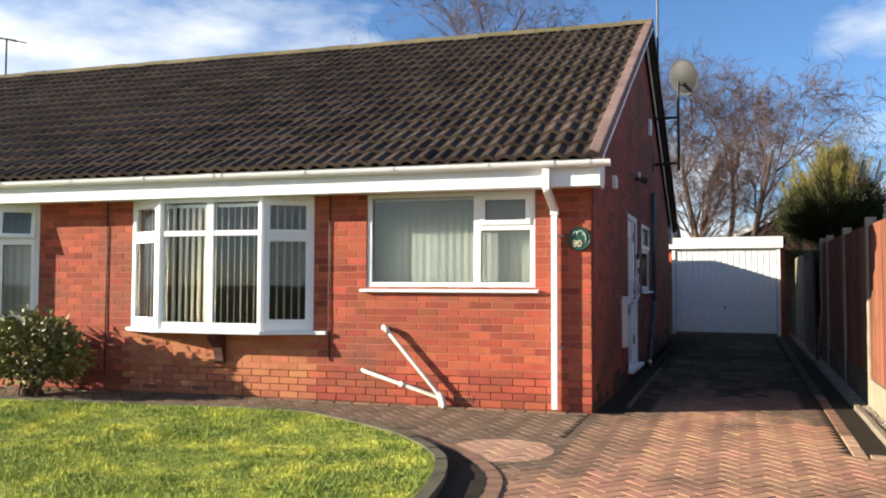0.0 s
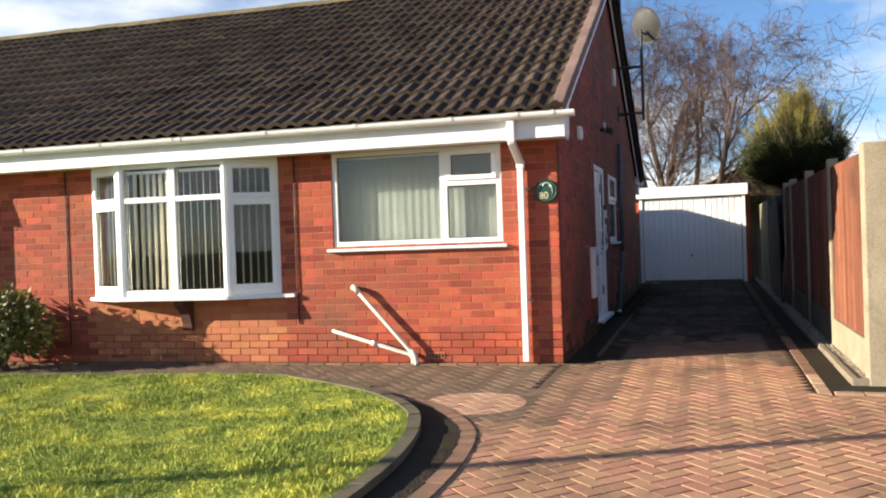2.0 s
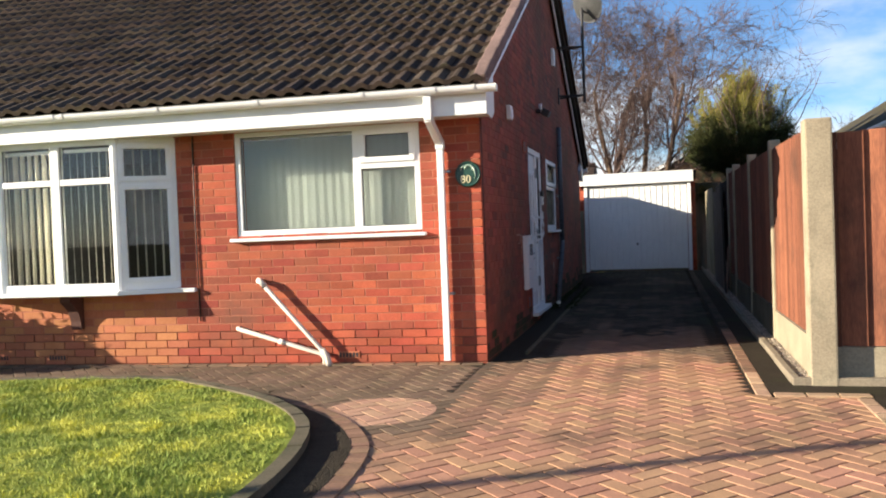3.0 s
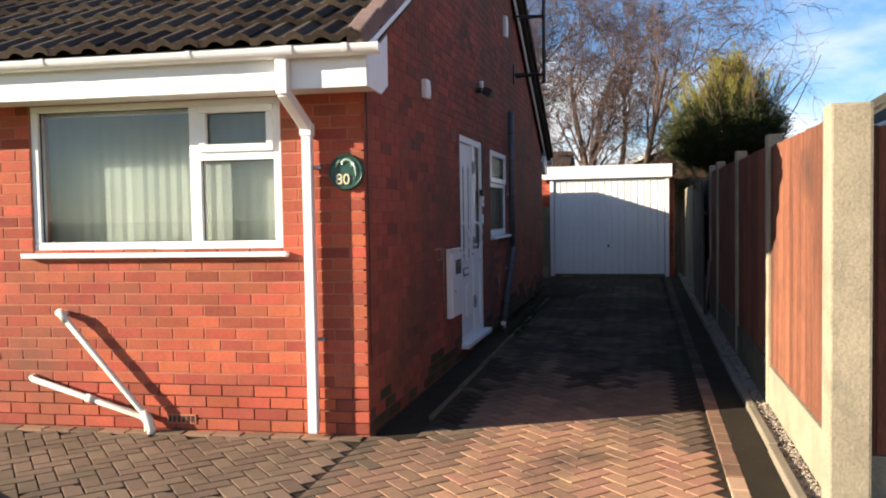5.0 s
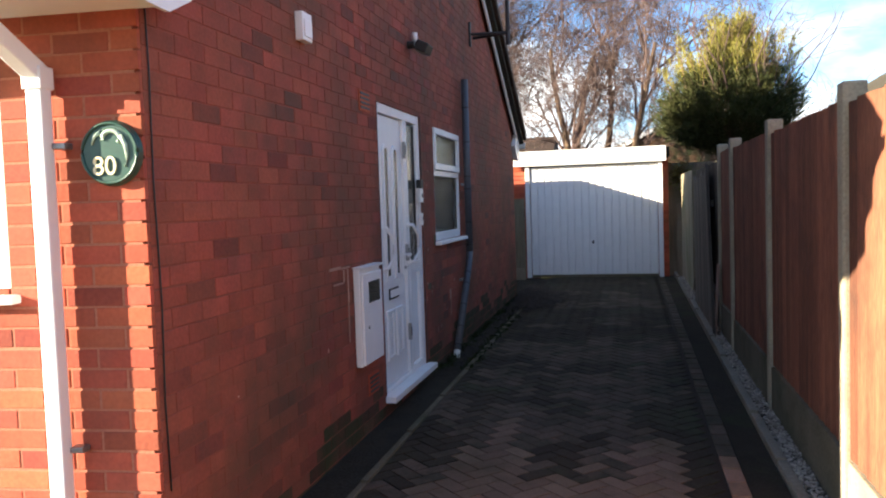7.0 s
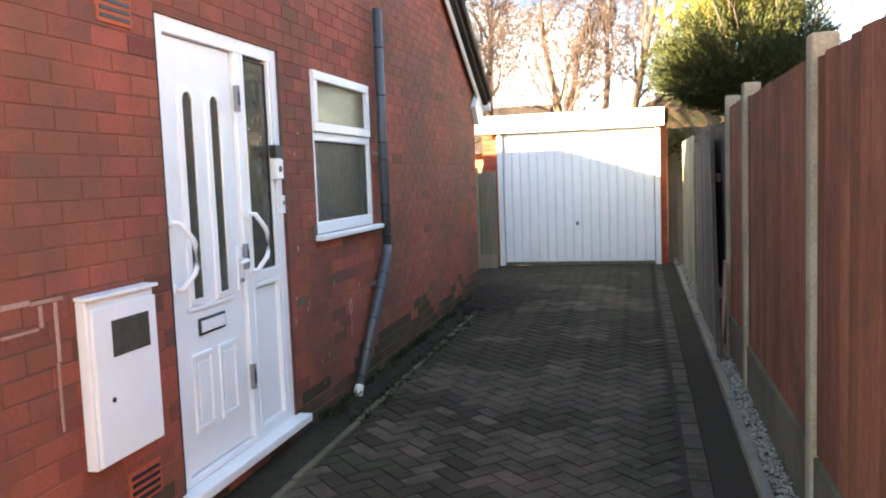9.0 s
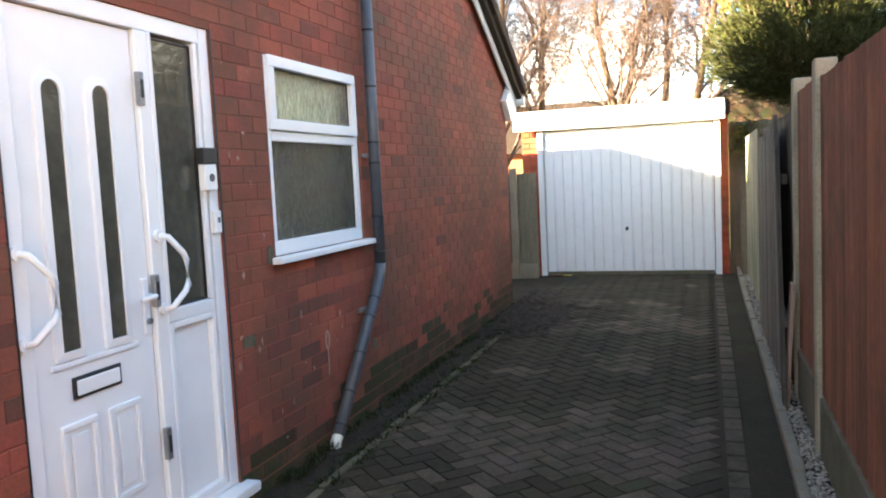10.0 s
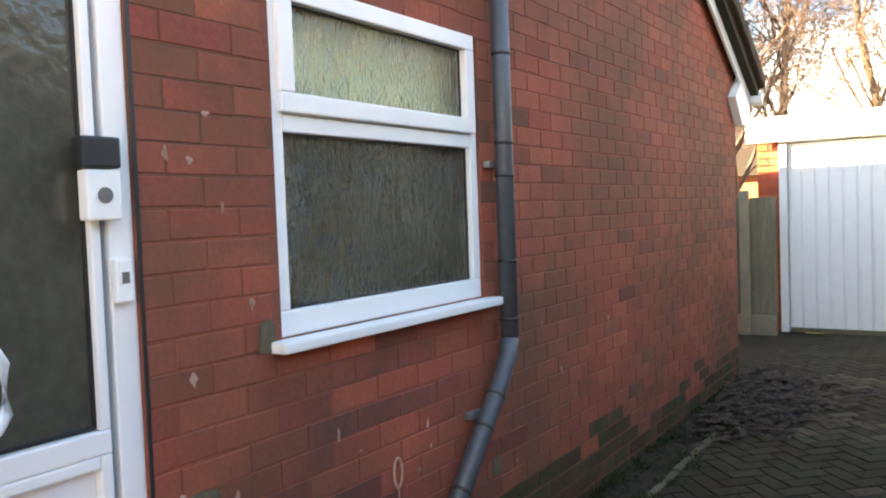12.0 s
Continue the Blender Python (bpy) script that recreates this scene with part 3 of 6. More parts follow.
def concrete_post(x, y, w, d, h, top_label="grey concrete fence post"):
    b = bmesh.new()
    z0 = gz(y) - 0.3
    bm_box(b, x, x + w, y - d / 2, y + d / 2, z0, h, 0.012)
    for v in b.verts:
        v.co.x += random.uniform(-1, 1) * 0.002
    p = tagged(part("fence_post", b, M_CONCRETE), top_label, "post", "fence posts")
    return p


def featheredge(parent, a, c, z0, z1, at, axis, board=0.118, mat=None, out=-1.0, lip=0.021):
    """Overlapping upright boards from a to c along an axis, each thicker at one edge."""
    n = max(2, round((c - a) / board))
    w = (c - a) / n
    for i in range(n):
        u = a + i * w
        o = out
        zt = z1 + random.uniform(-0.006, 0.006)
        poly = [(at, u), (at + o * 0.009, u), (at + o * lip, u + w * 0.97), (at + o * lip, u + w + 0.012), (at + o * 0.010, u + w + 0.012)]
        b = bmesh.new()
        if axis == "y":
            bm_prism(b, poly, "z", z0, zt)
        else:
            bm_prism(b, [(q, p) for p, q in poly], "z", z0, zt)
        part("board", b, mat or M_FENCE, parent)


def side_panel(y0, y1, top, seen=True):
    p = thing("timber_fence", "red-brown stained featheredge fence panel between concrete posts", "fence", "fence panels", at=(FX + 0.04, (y0 + y1) / 2, gz(y0)))
    featheredge(p, y0 + 0.052, y1 - 0.052 - 0.012, gz(y0) + 0.335, top, FX + 0.045, "y")
    for z in (gz(y0) + 0.55, gz(y0) + 1.15, top - 0.15):
        part("rail", bm_box(bmesh.new(), FX + 0.046, FX + 0.085, y0 + 0.05, y1 - 0.05, z, z + 0.07), M_FENCE, p)
    # boards past the first panel get the darker concrete
    g = thing("gravel_board", "pale concrete gravel board under the fence panel" if y0 < 0 else "darker concrete gravel board under the fence panel", "gravel board", "gravel boards", at=(FX + 0.04, (y0 + y1) / 2, gz(y0)))
    b = bmesh.new()
    bm_box(b, FX + 0.012, FX + 0.06, y0 + 0.051, y1 - 0.051, gz(y0) - 0.1, gz(y0) + 0.325, 0.006)
    part("slab", b, M_CONCRETE if y0 < 0 else M_CONCRETE_MOSSY, g)


concrete_post(2.54, -0.79, 0.18, 0.17, 1.895, "rough aggregate concrete corner post of the fence")
for y in POSTS:
    concrete_post(FX, y, 0.10, 0.095, 1.93 + 0.01 * y)
for y0, y1 in zip([-0.74] + POSTS, POSTS):
    if y0 < 6:
        side_panel(y0, y1, 1.86 + gz(y0))

# short return panel facing the street
ret = thing("timber_fence", "brown stained boards of the short fence return", "fence", "fence panels", at=(2.95, -0.72, 0))
featheredge(ret, 2.775, 3.235, 0.262, 1.80, -0.73, "x", 0.15, None, -1.0, 0.042)
b = bmesh.new()
bm_box(b, 2.724, 2.772, -0.745, -0.70, 0.0, 1.80, 0.004)
part("jamb", b, M_FENCE, ret)
ret_gb = thing("gravel_board", "pale concrete gravel board under the return panel", "gravel board", "gravel boards", at=(2.95, -0.72, 0))
b = bmesh.new()
bm_box(b, 2.724, 3.245, -0.75, -0.70, -0.08, 0.255, 0.006)
part("slab", b, M_CONCRETE, ret_gb)
concrete_post(3.25, -0.72, 0.13, 0.12, 1.90)
p2 = thing("timber_fence", "brown stained fence panel running on from the return", "fence", "fence panels", at=(4.3, -0.72, 0))
featheredge(p2, 3.39, 5.2, 0.262, 1.84, -0.71, "x", 0.115)
b = bmesh.new()
bm_box(b, 3.385, 5.2, -0.73, -0.69, -0.08, 0.255, 0.006)
part("slab", b, M_CONCRETE, p2)

# kerb edging and the gravel strip under the fence
edging = thing("kerb_edging", "pale concrete edging between drive and gravel", "kerb", at=(2.45, 4, 0))
y = -0.80
i = 0
while y < 11.3:
    b = bmesh.new()
    bm_box(b, 2.42, 2.472, y, y + 0.905, gz(y) - 0.08, gz(y) + 0.055 + random.uniform(-0.006, 0.006), 0.008)
    bmesh.ops.translate(b, verts=b.verts, vec=(random.uniform(-0.006, 0.006), 0, 0))
    part("edging_stone", b, M_EDGING, edging)
    y += 0.915
b = bmesh.new()
bm_box(b, 2.42, 3.3, -0.87, -0.81, -0.08, 0.05, 0.008)
part("edging_stone", b, M_EDGING, edging)

# ---- street front: eaves, windows, pipes ----
SIDE = Matrix.Rotation(radians(90), 4, "Z")     # frame of the gable wall: x along it, y into the house


def bars(parent, name, m, rects, d0, d1, material=None, bevel=0.006, label=""):
    for u0, u1, z0, z1 in rects:
        part(name, bm_box(bmesh.new(), u0, u1, d0, d1, z0, z1, bevel), material or M_UPVC, parent, label, m)


def sash(parent, m, u0, u1, z0, z1, d0, d1, w, glass, deep=0.012):
    """An opening light: four bars and a pane."""
    bars(parent, "sash", m, [(u0, u1, z0, z0 + w), (u0, u1, z1 - w, z1), (u0, u0 + w, z0 + w, z1 - w), (u1 - w, u1, z0 + w, z1 - w)], d0, d1)
    pane(parent, m, u0 + w, u1 - w, z0 + w, z1 - w, (d0 + d1) / 2 + deep, glass)


def pane(parent, m, u0, u1, z0, z1, d, glass):
    p = part("pane", bm_box(bmesh.new(), u0 - 0.004, u1 + 0.004, d - 0.003, d + 0.003, z0 - 0.004, z1 + 0.004), glass, parent, "", m)
    p.visible_shadow = False
    b = bmesh.new()
    for r in ((u0, u1, z0, z0 + 0.006), (u0, u1, z1 - 0.006, z1), (u0, u0 + 0.006, z0 + 0.006, z1 - 0.006), (u1 - 0.006, u1, z0 + 0.006, z1 - 0.006)):
        bm_box(b, r[0], r[1], d - 0.012, d - 0.004, r[2], r[3])
    part("gasket", b, M_BLACK, parent, "", m)


def blind(label, m, u0, u1, z0, z1, d, pitch, turn, material, group):
    """Vertical louvre blind: a head rail and upright fabric slats."""
    t = thing("vertical_blind", label, "blind", group, at=m @ Vector(((u0 + u1) / 2, d, z0)))
    part("head_rail", bm_box(bmesh.new(), u0, u1, d - 0.02, d + 0.02, z1, z1 + 0.03), M_UPVC, t, "", m)
    n = round((u1 - u0) / pitch)
    w = 0.089
    for i in range(n):
        u = u0 + (i + 0.5) * (u1 - u0) / n
        a = radians(turn + random.uniform(-4, 4))
        c, s = math.cos(a) * w / 2, math.sin(a) * w / 2
        b = bmesh.new()
        bow = 0.003
        px, py = -math.sin(a) * bow, math.cos(a) * bow
        poly = [(u - c, d - s), (u - px, d - py), (u + c, d + s), (u + c - 0.001, d + s + 0.0025), (u - px, d - py + 0.0025), (u - c, d - s + 0.0025)]
        bm_prism(b, poly, "z", z0 + random.uniform(0, 0.006), z1)
        part("slat", b, material, t, "", m)
    return t


def build_w1():
    w = tagged(thing("window_1", "white plastic window with one large and two small lights", "window", at=FRONT @ Vector((-1.45, 0, 1.2))), kind="structure")
    u0, u1, z0, z1 = W1
    bars(w, "frame", FRONT, [(u0, u1, z0, z0 + 0.07), (u0, u1, z1 - 0.045, z1), (u0, u0 + 0.055, z0 + 0.07, z1 - 0.045), (u1 - 0.055, u1, z0 + 0.07, z1 - 0.045), (-1.195, -1.115, z0 + 0.07, z1 - 0.045), (-1.115, u1 - 0.055, 1.80, 1.86)], 0.015, 0.085)
    pane(w, FRONT, u0 + 0.055, -1.195, z0 + 0.07, z1 - 0.045, 0.05, M_GLASS)
    pane(w, FRONT, -1.115, u1 - 0.055, z0 + 0.07, 1.80, 0.05, M_GLASS)
    sash(w, FRONT, -1.12, u1 - 0.05, 1.855, z1 - 0.04, 0.0, 0.06, 0.05, M_GLASS)
    part("sill", bm_box(bmesh.new(), u0 - 0.06, u1 + 0.04, -0.055, 0.09, z0 - 0.035, z0 - 0.002, 0.008), M_UPVC, w, "white projecting sill", FRONT)
    blind("closed grey-green vertical fabric blind behind the window", FRONT, u0 + 0.03, u1 - 0.03, z0 + 0.06, z1 - 0.06, 0.17, 0.082, 4, M_BLIND, "vertical blinds")


build_w1()


def face_frame(a, b):
    """Frame of one flat side of a bay, from plan point a to b of the street front."""
    ang = math.atan2(b[1] - a[1], b[0] - a[0])
    return FRONT @ Matrix.Translation((a[0], a[1], 0)) @ Matrix.Rotation(ang, 4, "Z"), math.hypot(b[0] - a[0], b[1] - a[1])


def build_bay(name, plan, slats, label, open_light):
    u0, u1 = plan[0][0], plan[3][0]
    z0, z1, zt = 0.745, 2.19, 1.80
    w = tagged(thing(name, label, "window", at=FRONT @ Vector(((u0 + u1) / 2, -0.2, z0))), kind="structure")
    for i, (a, b) in enumerate(zip(plan, plan[1:])):
        m, n = face_frame(a, b)
        cells = [(0.0, n)] if i != 1 else [(0.0, n / 2), (n / 2, n)]
        bars(w, "frame", m, [(0, n, z0, z0 + 0.075), (0, n, z1 - 0.05, z1)], 0.0, 0.07)
        for j, (p, q) in enumerate(cells):
            bars(w, "frame", m, [(p, p + 0.045, z0 + 0.075, z1 - 0.05), (q - 0.045, q, z0 + 0.075, z1 - 0.05)], 0.0, 0.07)
            if i == 1:
                bars(w, "frame", m, [(p + 0.045, q - 0.045, zt - 0.03, zt + 0.03)], 0.003, 0.067)
                pane(w, m, p + 0.045, q - 0.045, z0 + 0.075, zt - 0.03, 0.035, M_GLASS)
                pane(w, m, p + 0.045, q - 0.045, zt + 0.03, z1 - 0.05, 0.035, M_GLASS)
            else:
                bars(w, "frame", m, [(p + 0.045, q - 0.045, zt - 0.05, zt - 0.01)], 0.003, 0.067)
                sash(w, m, p + 0.04, q - 0.04, z0 + 0.07, zt - 0.045, -0.012, 0.05, 0.05, M_GLASS)
                ajar = m
                if open_light and i == 2:
                    ajar = m @ Matrix.Translation((0, 0, z1 - 0.05)) @ Matrix.Rotation(radians(-9), 4, "X") @ Matrix.Translation((0, 0, 0.05 - z1))
                sash(w, ajar, p + 0.04, q - 0.04, zt - 0.015, z1 - 0.045, -0.012, 0.05, 0.05, M_GLASS)
        # corner post
    for c in plan[1:3]:
        part("corner_post", bm_tube(bmesh.new(), [(c[0], c[1] + 0.035, z0), (c[0], c[1] + 0.035, z1)], 0.05, 10), M_UPVC, w, "", FRONT)
    b = bmesh.new()
    bm_prism(b, [(u0 - 0.07, 0.0), (u0 - 0.02, -0.06), (plan[1][0] - 0.02, -0.31), (plan[2][0] + 0.02, -0.31), (u1 + 0.03, -0.06), (u1 + 0.17, -0.055), (u1 + 0.17, 0.0), (u1, 0.12), (u0, 0.12)], "z", 0.705, 0.743)
    bmesh.ops.bevel(b, geom=list(b.edges), offset=0.006, segments=2, affect="EDGES")
    part("sill", b, M_UPVC, w, "white projecting bay sill", FRONT)
    b = bmesh.new()
    bm_prism(b, [(u0 + 0.01, 0.0), (plan[1][0], -0.235), (plan[2][0], -0.235), (u1 - 0.01, 0.0)], "z", z1, z1 + 0.012)
    part("head", b, M_UPVC, w, "", FRONT)
    # corbel under the bay
    uc = (plan[1][0] + plan[2][0]) / 2 + 0.02
    b = bmesh.new()
    bm_prism(b, [(0.0, 0.36), (-0.05, 0.36), (-0.06, 0.44), (-0.10, 0.55), (-0.18, 0.62), (-0.21, 0.64), (-0.21, 0.704), (0.0, 0.704)], "x", uc - 0.055, uc + 0.055)
    part("corbel", b, M_CORBEL, w, "dark red corbel under the bay", FRONT)
    for i, (turn, mat) in enumerate(slats):
        a, b2 = plan[i if i < 2 else i - 1], plan[(i if i < 2 else i - 1) + 1]
        m, n = face_frame(a, b2)
        p, q = (0.04, n - 0.04)
        if i == 1:
            p, q = 0.05, n / 2 - 0.02
        if i == 2:
            p, q = n / 2 + 0.02, n - 0.05
        blind("vertical fabric blind inside the bay window" if turn > 40 else "pale vertical fabric blind inside the bay window", m, p, q, z0 + 0.06, z1 - 0.09, 0.15, 0.085, turn, mat, "vertical blinds")


build_bay("window_2", [(-5.28, 0.0), (-4.74, -0.24), (-3.475, -0.24), (-2.97, 0.0)], [(150, M_BLIND_DARK), (100, M_BLIND_DARK), (123, M_BLIND_DARK), (102, M_BLIND_DARK)], "white plastic bay window on a corbel", False)
build_bay("window_3", [(-8.91, 0.0), (-8.40, -0.24), (-7.03, -0.24), (-6.60, 0.0)], [(14, M_BLIND), (14, M_BLIND), (14, M_BLIND), (14, M_BLIND)], "neighbour's white plastic bay window with a top light ajar", True)

# eaves box, gutter
eaves = thing("eaves_box", "white plastic fascia and soffit along the front eaves", "eaves", at=FRONT @ Vector((-6, -0.3, 2.2)))
part("fascia", bm_box(bmesh.new(), HOUSE_LEFT - 0.1, 0.118, -0.335, -0.315, 2.185, 2.448, 0.004), M_UPVC, eaves, "", FRONT)
part("soffit", bm_box(bmesh.new(), HOUSE_LEFT - 0.1, 0.10, -0.313, 0.004, 2.204, 2.216), M_UPVC, eaves, "", FRONT)
part("box_end", bm_prism(bmesh.new(), [(-0.314, 2.188), (0.02, 2.188), (0.20, 2.27), (0.20, 2.60), (0.0, 2.50), (-0.314, 2.38)], "x", 0.102, 0.118), M_UPVC, eaves, "", FRONT)

gutter = thing("gutter", "white half-round plastic gutter along the front eaves", "gutter", at=FRONT @ Vector((-6, -0.39, 2.4)))
prof = [(math.cos(math.pi + math.pi * k / 12) * 0.058, math.sin(math.pi + math.pi * k / 12) * 0.058) for k in range(13)]
prof = prof + [(p[0] * 0.92, p[1] * 0.92 + 0.001) for p in reversed(prof)]
for a, c in ((HOUSE_LEFT - 0.12, -8.0), (-7.998, -4.0), (-3.998, 0.21)):
    part("channel", bm_prism(bmesh.new(), [(-0.395 + p, 2.415 + q) for p, q in prof], "x", a, c), M_UPVC, gutter, "", FRONT)
part("stop_end", bm_prism(bmesh.new(), [(-0.395 + p, 2.416 + q) for p, q in [(math.cos(math.pi + math.pi * k / 12) * 0.062, math.sin(math.pi + math.pi * k / 12) * 0.062) for k in range(13)]], "x", 0.2105, 0.218), M_UPVC, gutter, "", FRONT)
outer = [(math.cos(math.pi + math.pi * k / 12) * 0.064, math.sin(math.pi + math.pi * k / 12) * 0.064) for k in range(13)]
ring = outer + [(p[0] * 0.93, p[1] * 0.93 + 0.0005) for p in reversed(outer)]
me = mesh_of("bracket", bm_prism(bmesh.new(), ring, "x", -0.015, 0.015), M_UPVC, Matrix.Rotation(SKEW, 4, "Z"))
for k in range(13):
    u = 0.02 - k * 0.97
    shared("bracket", me, gutter, FRONT @ Vector((u, -0.395, 2.4185)))
me = mesh_of("union", bm_prism(bmesh.new(), ring, "x", -0.06, 0.06), M_UPVC, Matrix.Rotation(SKEW, 4, "Z"))
for u in (-0.36, -4.0, -8.0):
    shared("union", me, gutter, FRONT @ Vector((u, -0.395, 2.418)))


def square_run(pts, s, material, parent, name, label="", m=None):
    """Square-section pipe pieces between points."""
    for a, b in zip(pts, pts[1:]):
        a, b = Vector(a), Vector(b)
        q = (b - a).to_track_quat("Z", "Y").to_matrix().to_4x4()
        bb = bm_box(bmesh.new(), -s / 2, s / 2, -s / 2, s / 2, 0, (b - a).length, 0.006)
        part(name, bb, material, parent, label, (m or Matrix()) @ Matrix.Translation(a) @ q)


down = thing("downpipe", "white square plastic downpipe at the house corner", "downpipe", at=FRONT @ Vector((-0.33, -0.09, 0)))
square_run([(-0.385, -0.375, 2.37), (-0.385, -0.375, 2.15)], 0.07, M_UPVC, down, "outlet", "", FRONT)
square_run([(-0.385, -0.375, 2.165), (-0.352, -0.060, 1.985)], 0.064, M_UPVC, down, "swan_neck", "", FRONT)
square_run([(-0.352, -0.060, 2.0), (-0.352, -0.060, 0.03)], 0.06, M_UPVC, down, "pipe", "", FRONT)
part("socket", bm_box(bmesh.new(), -0.39, -0.314, -0.098, -0.022, 1.93, 2.01, 0.006), M_UPVC, down, "", FRONT)
for z in (1.72, 0.62):
    part("clip", bm_box(bmesh.new(), -0.321, -0.27, -0.05, -0.001, z, z + 0.022, 0.004), M_METAL, down, "grey pipe clip with a screw", FRONT)

waste = thing("waste_pipe", "two cream plastic waste pipes slanting across the brickwork", "pipe", at=FRONT @ Vector((-1.48, -0.09, 0.0)))
part("pipe", bm_tube(bmesh.new(), [(-2.12, 0.02, 0.79), (-2.12, -0.05, 0.785), (-2.10, -0.07, 0.765), (-1.50, -0.085, 0.10), (-1.475, -0.085, 0.055)], 0.021, 10), M_CREAM, waste, "", FRONT, True)
part("pipe", bm_tube(bmesh.new(), [(-2.38, 0.02, 0.345), (-2.38, -0.04, 0.343), (-2.36, -0.055, 0.338), (-1.56, -0.06, 0.105), (-1.52, -0.06, 0.06), (-1.52, -0.06, -0.01)], 0.021, 10), M_CREAM, waste, "", FRONT, True)
part("elbow", bm_tube(bmesh.new(), [(-1.535, -0.085, 0.14), (-1.49, -0.085, 0.09), (-1.475, -0.085, 0.03), (-1.475, -0.085, -0.01)], 0.028, 10), M_CREAM, waste, "", FRONT, True)
part("coupler", bm_tube(bmesh.new(), [(-1.96, -0.0575, 0.2215), (-1.90, -0.058, 0.204)], 0.027, 10), M_CREAM, waste, "", FRONT, True)
part("elbow", bm_tube(bmesh.new(), [(-2.15, -0.05, 0.80), (-2.115, -0.066, 0.785), (-2.075, -0.07, 0.738)], 0.028, 10), M_CREAM, waste, "", FRONT, True)


def cable(label, pts, r, m=None, name="cable"):
    t = tagged(part(name, bm_tube(bmesh.new(), pts, r, 6), M_BLACK, None, "", m, True), label, "cable")
    return t


cable("thin black cable running down the brickwork", [(-2.78, -0.010, 2.20), (-2.785, -0.010, 1.4), (-2.775, -0.010, 0.42)], 0.007, FRONT)
# no cable at the corner: this wavy dark line draws the downpipe's shadow edge
cable("thin black line down the gable corner, standing in for a shadow edge", [(0.005, 0.042, 2.45), (0.005, 0.055, 2.0), (0.005, 0.047, 1.6), (0.005, 0.06, 1.15), (0.005, 0.048, 0.8), (0.005, 0.058, 0.45)], 0.0032)
cable("thin black cable beside the bay window", [(-5.62, -0.010, 2.20), (-5.625, -0.010, 1.2), (-5.62, -0.010, 0.2)], 0.007, FRONT)

# airbricks in the front wall
for u, z in ((-1.30, 0.045), (-4.35, 0.04), (-5.0, 0.04)):
    a = thing("air_brick", "terracotta air brick low in the wall", "air brick", "air bricks", at=FRONT @ Vector((u, 0, z)))
    part("face", bm_box(bmesh.new(), u - 0.105, u + 0.105, -0.006, 0.005, z, z + 0.066, 0.003), M_BRICK_ORANGE, a, "", FRONT)
    for i in range(6):
        part("slot", bm_box(bmesh.new(), u - 0.09 + i * 0.032, u - 0.072 + i * 0.032, -0.009, -0.0065, z + 0.012, z + 0.054), M_BLACK, a, "", FRONT)


def glyphs(text, size, m, material, parent, name="numeral", depth=0.003):
    """Letters of the built-in font as a mesh."""
    cu = bpy.data.curves.new(name, "FONT")
    cu.body, cu.size, cu.extrude, cu.align_x, cu.align_y = text, size, depth, "CENTER", "CENTER"
    tmp = new(name, cu)
    bpy.context.view_layer.update()
    me = bpy.data.meshes.new_from_object(tmp.evaluated_get(bpy.context.evaluated_depsgraph_get()))
    bpy.data.objects.remove(tmp)
    me.transform(m)
    me.materials.clear()
    me.materials.append(material)
    ob = new(name, me)
    adopt(ob, parent)
    return ob


plaque = thing("house_plaque", "round green house plaque with the number 80", "plaque", at=FRONT @ Vector((-0.115, 0, 1.70)))
b = bmesh.new()
bmesh.ops.create_cone(b, cap_ends=True, segments=40, radius1=0.118, radius2=0.108, depth=0.02)
part("plate", b, M_PLAQUE, plaque, "", FRONT @ Matrix.Translation((-0.115, -0.012, 1.70)) @ Matrix.Rotation(radians(90), 4, "X"))
PLQ = FRONT @ Matrix.Translation((-0.115, -0.024, 1.70))
b = bmesh.new()
bm_tube(b, [(0.106 * math.cos(a), 0.0, 0.106 * math.sin(a)) for a in [2 * math.pi * k / 36 for k in range(37)]], 0.006, 6)
part("rim", b, M_PLAQUE, plaque, "raised glossy rim", PLQ, True)
b = bmesh.new()
bm_tube(b, [(0.01 + 0.035 * math.cos(a), 0.0, 0.052 + 0.026 * math.sin(a)) for a in [radians(-40 + 23 * k) for k in range(11)]], 0.009, 6)
bm_tube(b, [(0.045, 0.0, 0.06), (0.062, 0.0, 0.03), (0.068, 0.0, -0.01), (0.058, 0.0, -0.05)], 0.011, 6, 0.004)
bm_tube(b, [(-0.03, 0.0, 0.075), (-0.055, 0.0, 0.06), (-0.066, 0.0, 0.03)], 0.009, 6, 0.004)
part("relief", b, M_CREAM_GLAZE, plaque, "glossy pale raised ornament above the number", PLQ, True)
glyphs("80", 0.095, FRONT @ Matrix.Translation((-0.135, -0.026, 1.652)) @ Matrix.Rotation(radians(90), 4, "X"), M_GOLD, plaque)

# ---- gable side: door, window, meter box, pipes, fittings ----
def arch(u0, u1, z0, z1, n=10):
    r = (u1 - u0) / 2
    c = (u0 + u1) / 2
    return [(u0, z0), (u1, z0)] + [(c + r * math.cos(math.pi * k / n), z1 - r + r * math.sin(math.pi * k / n)) for k in range(n + 1)]


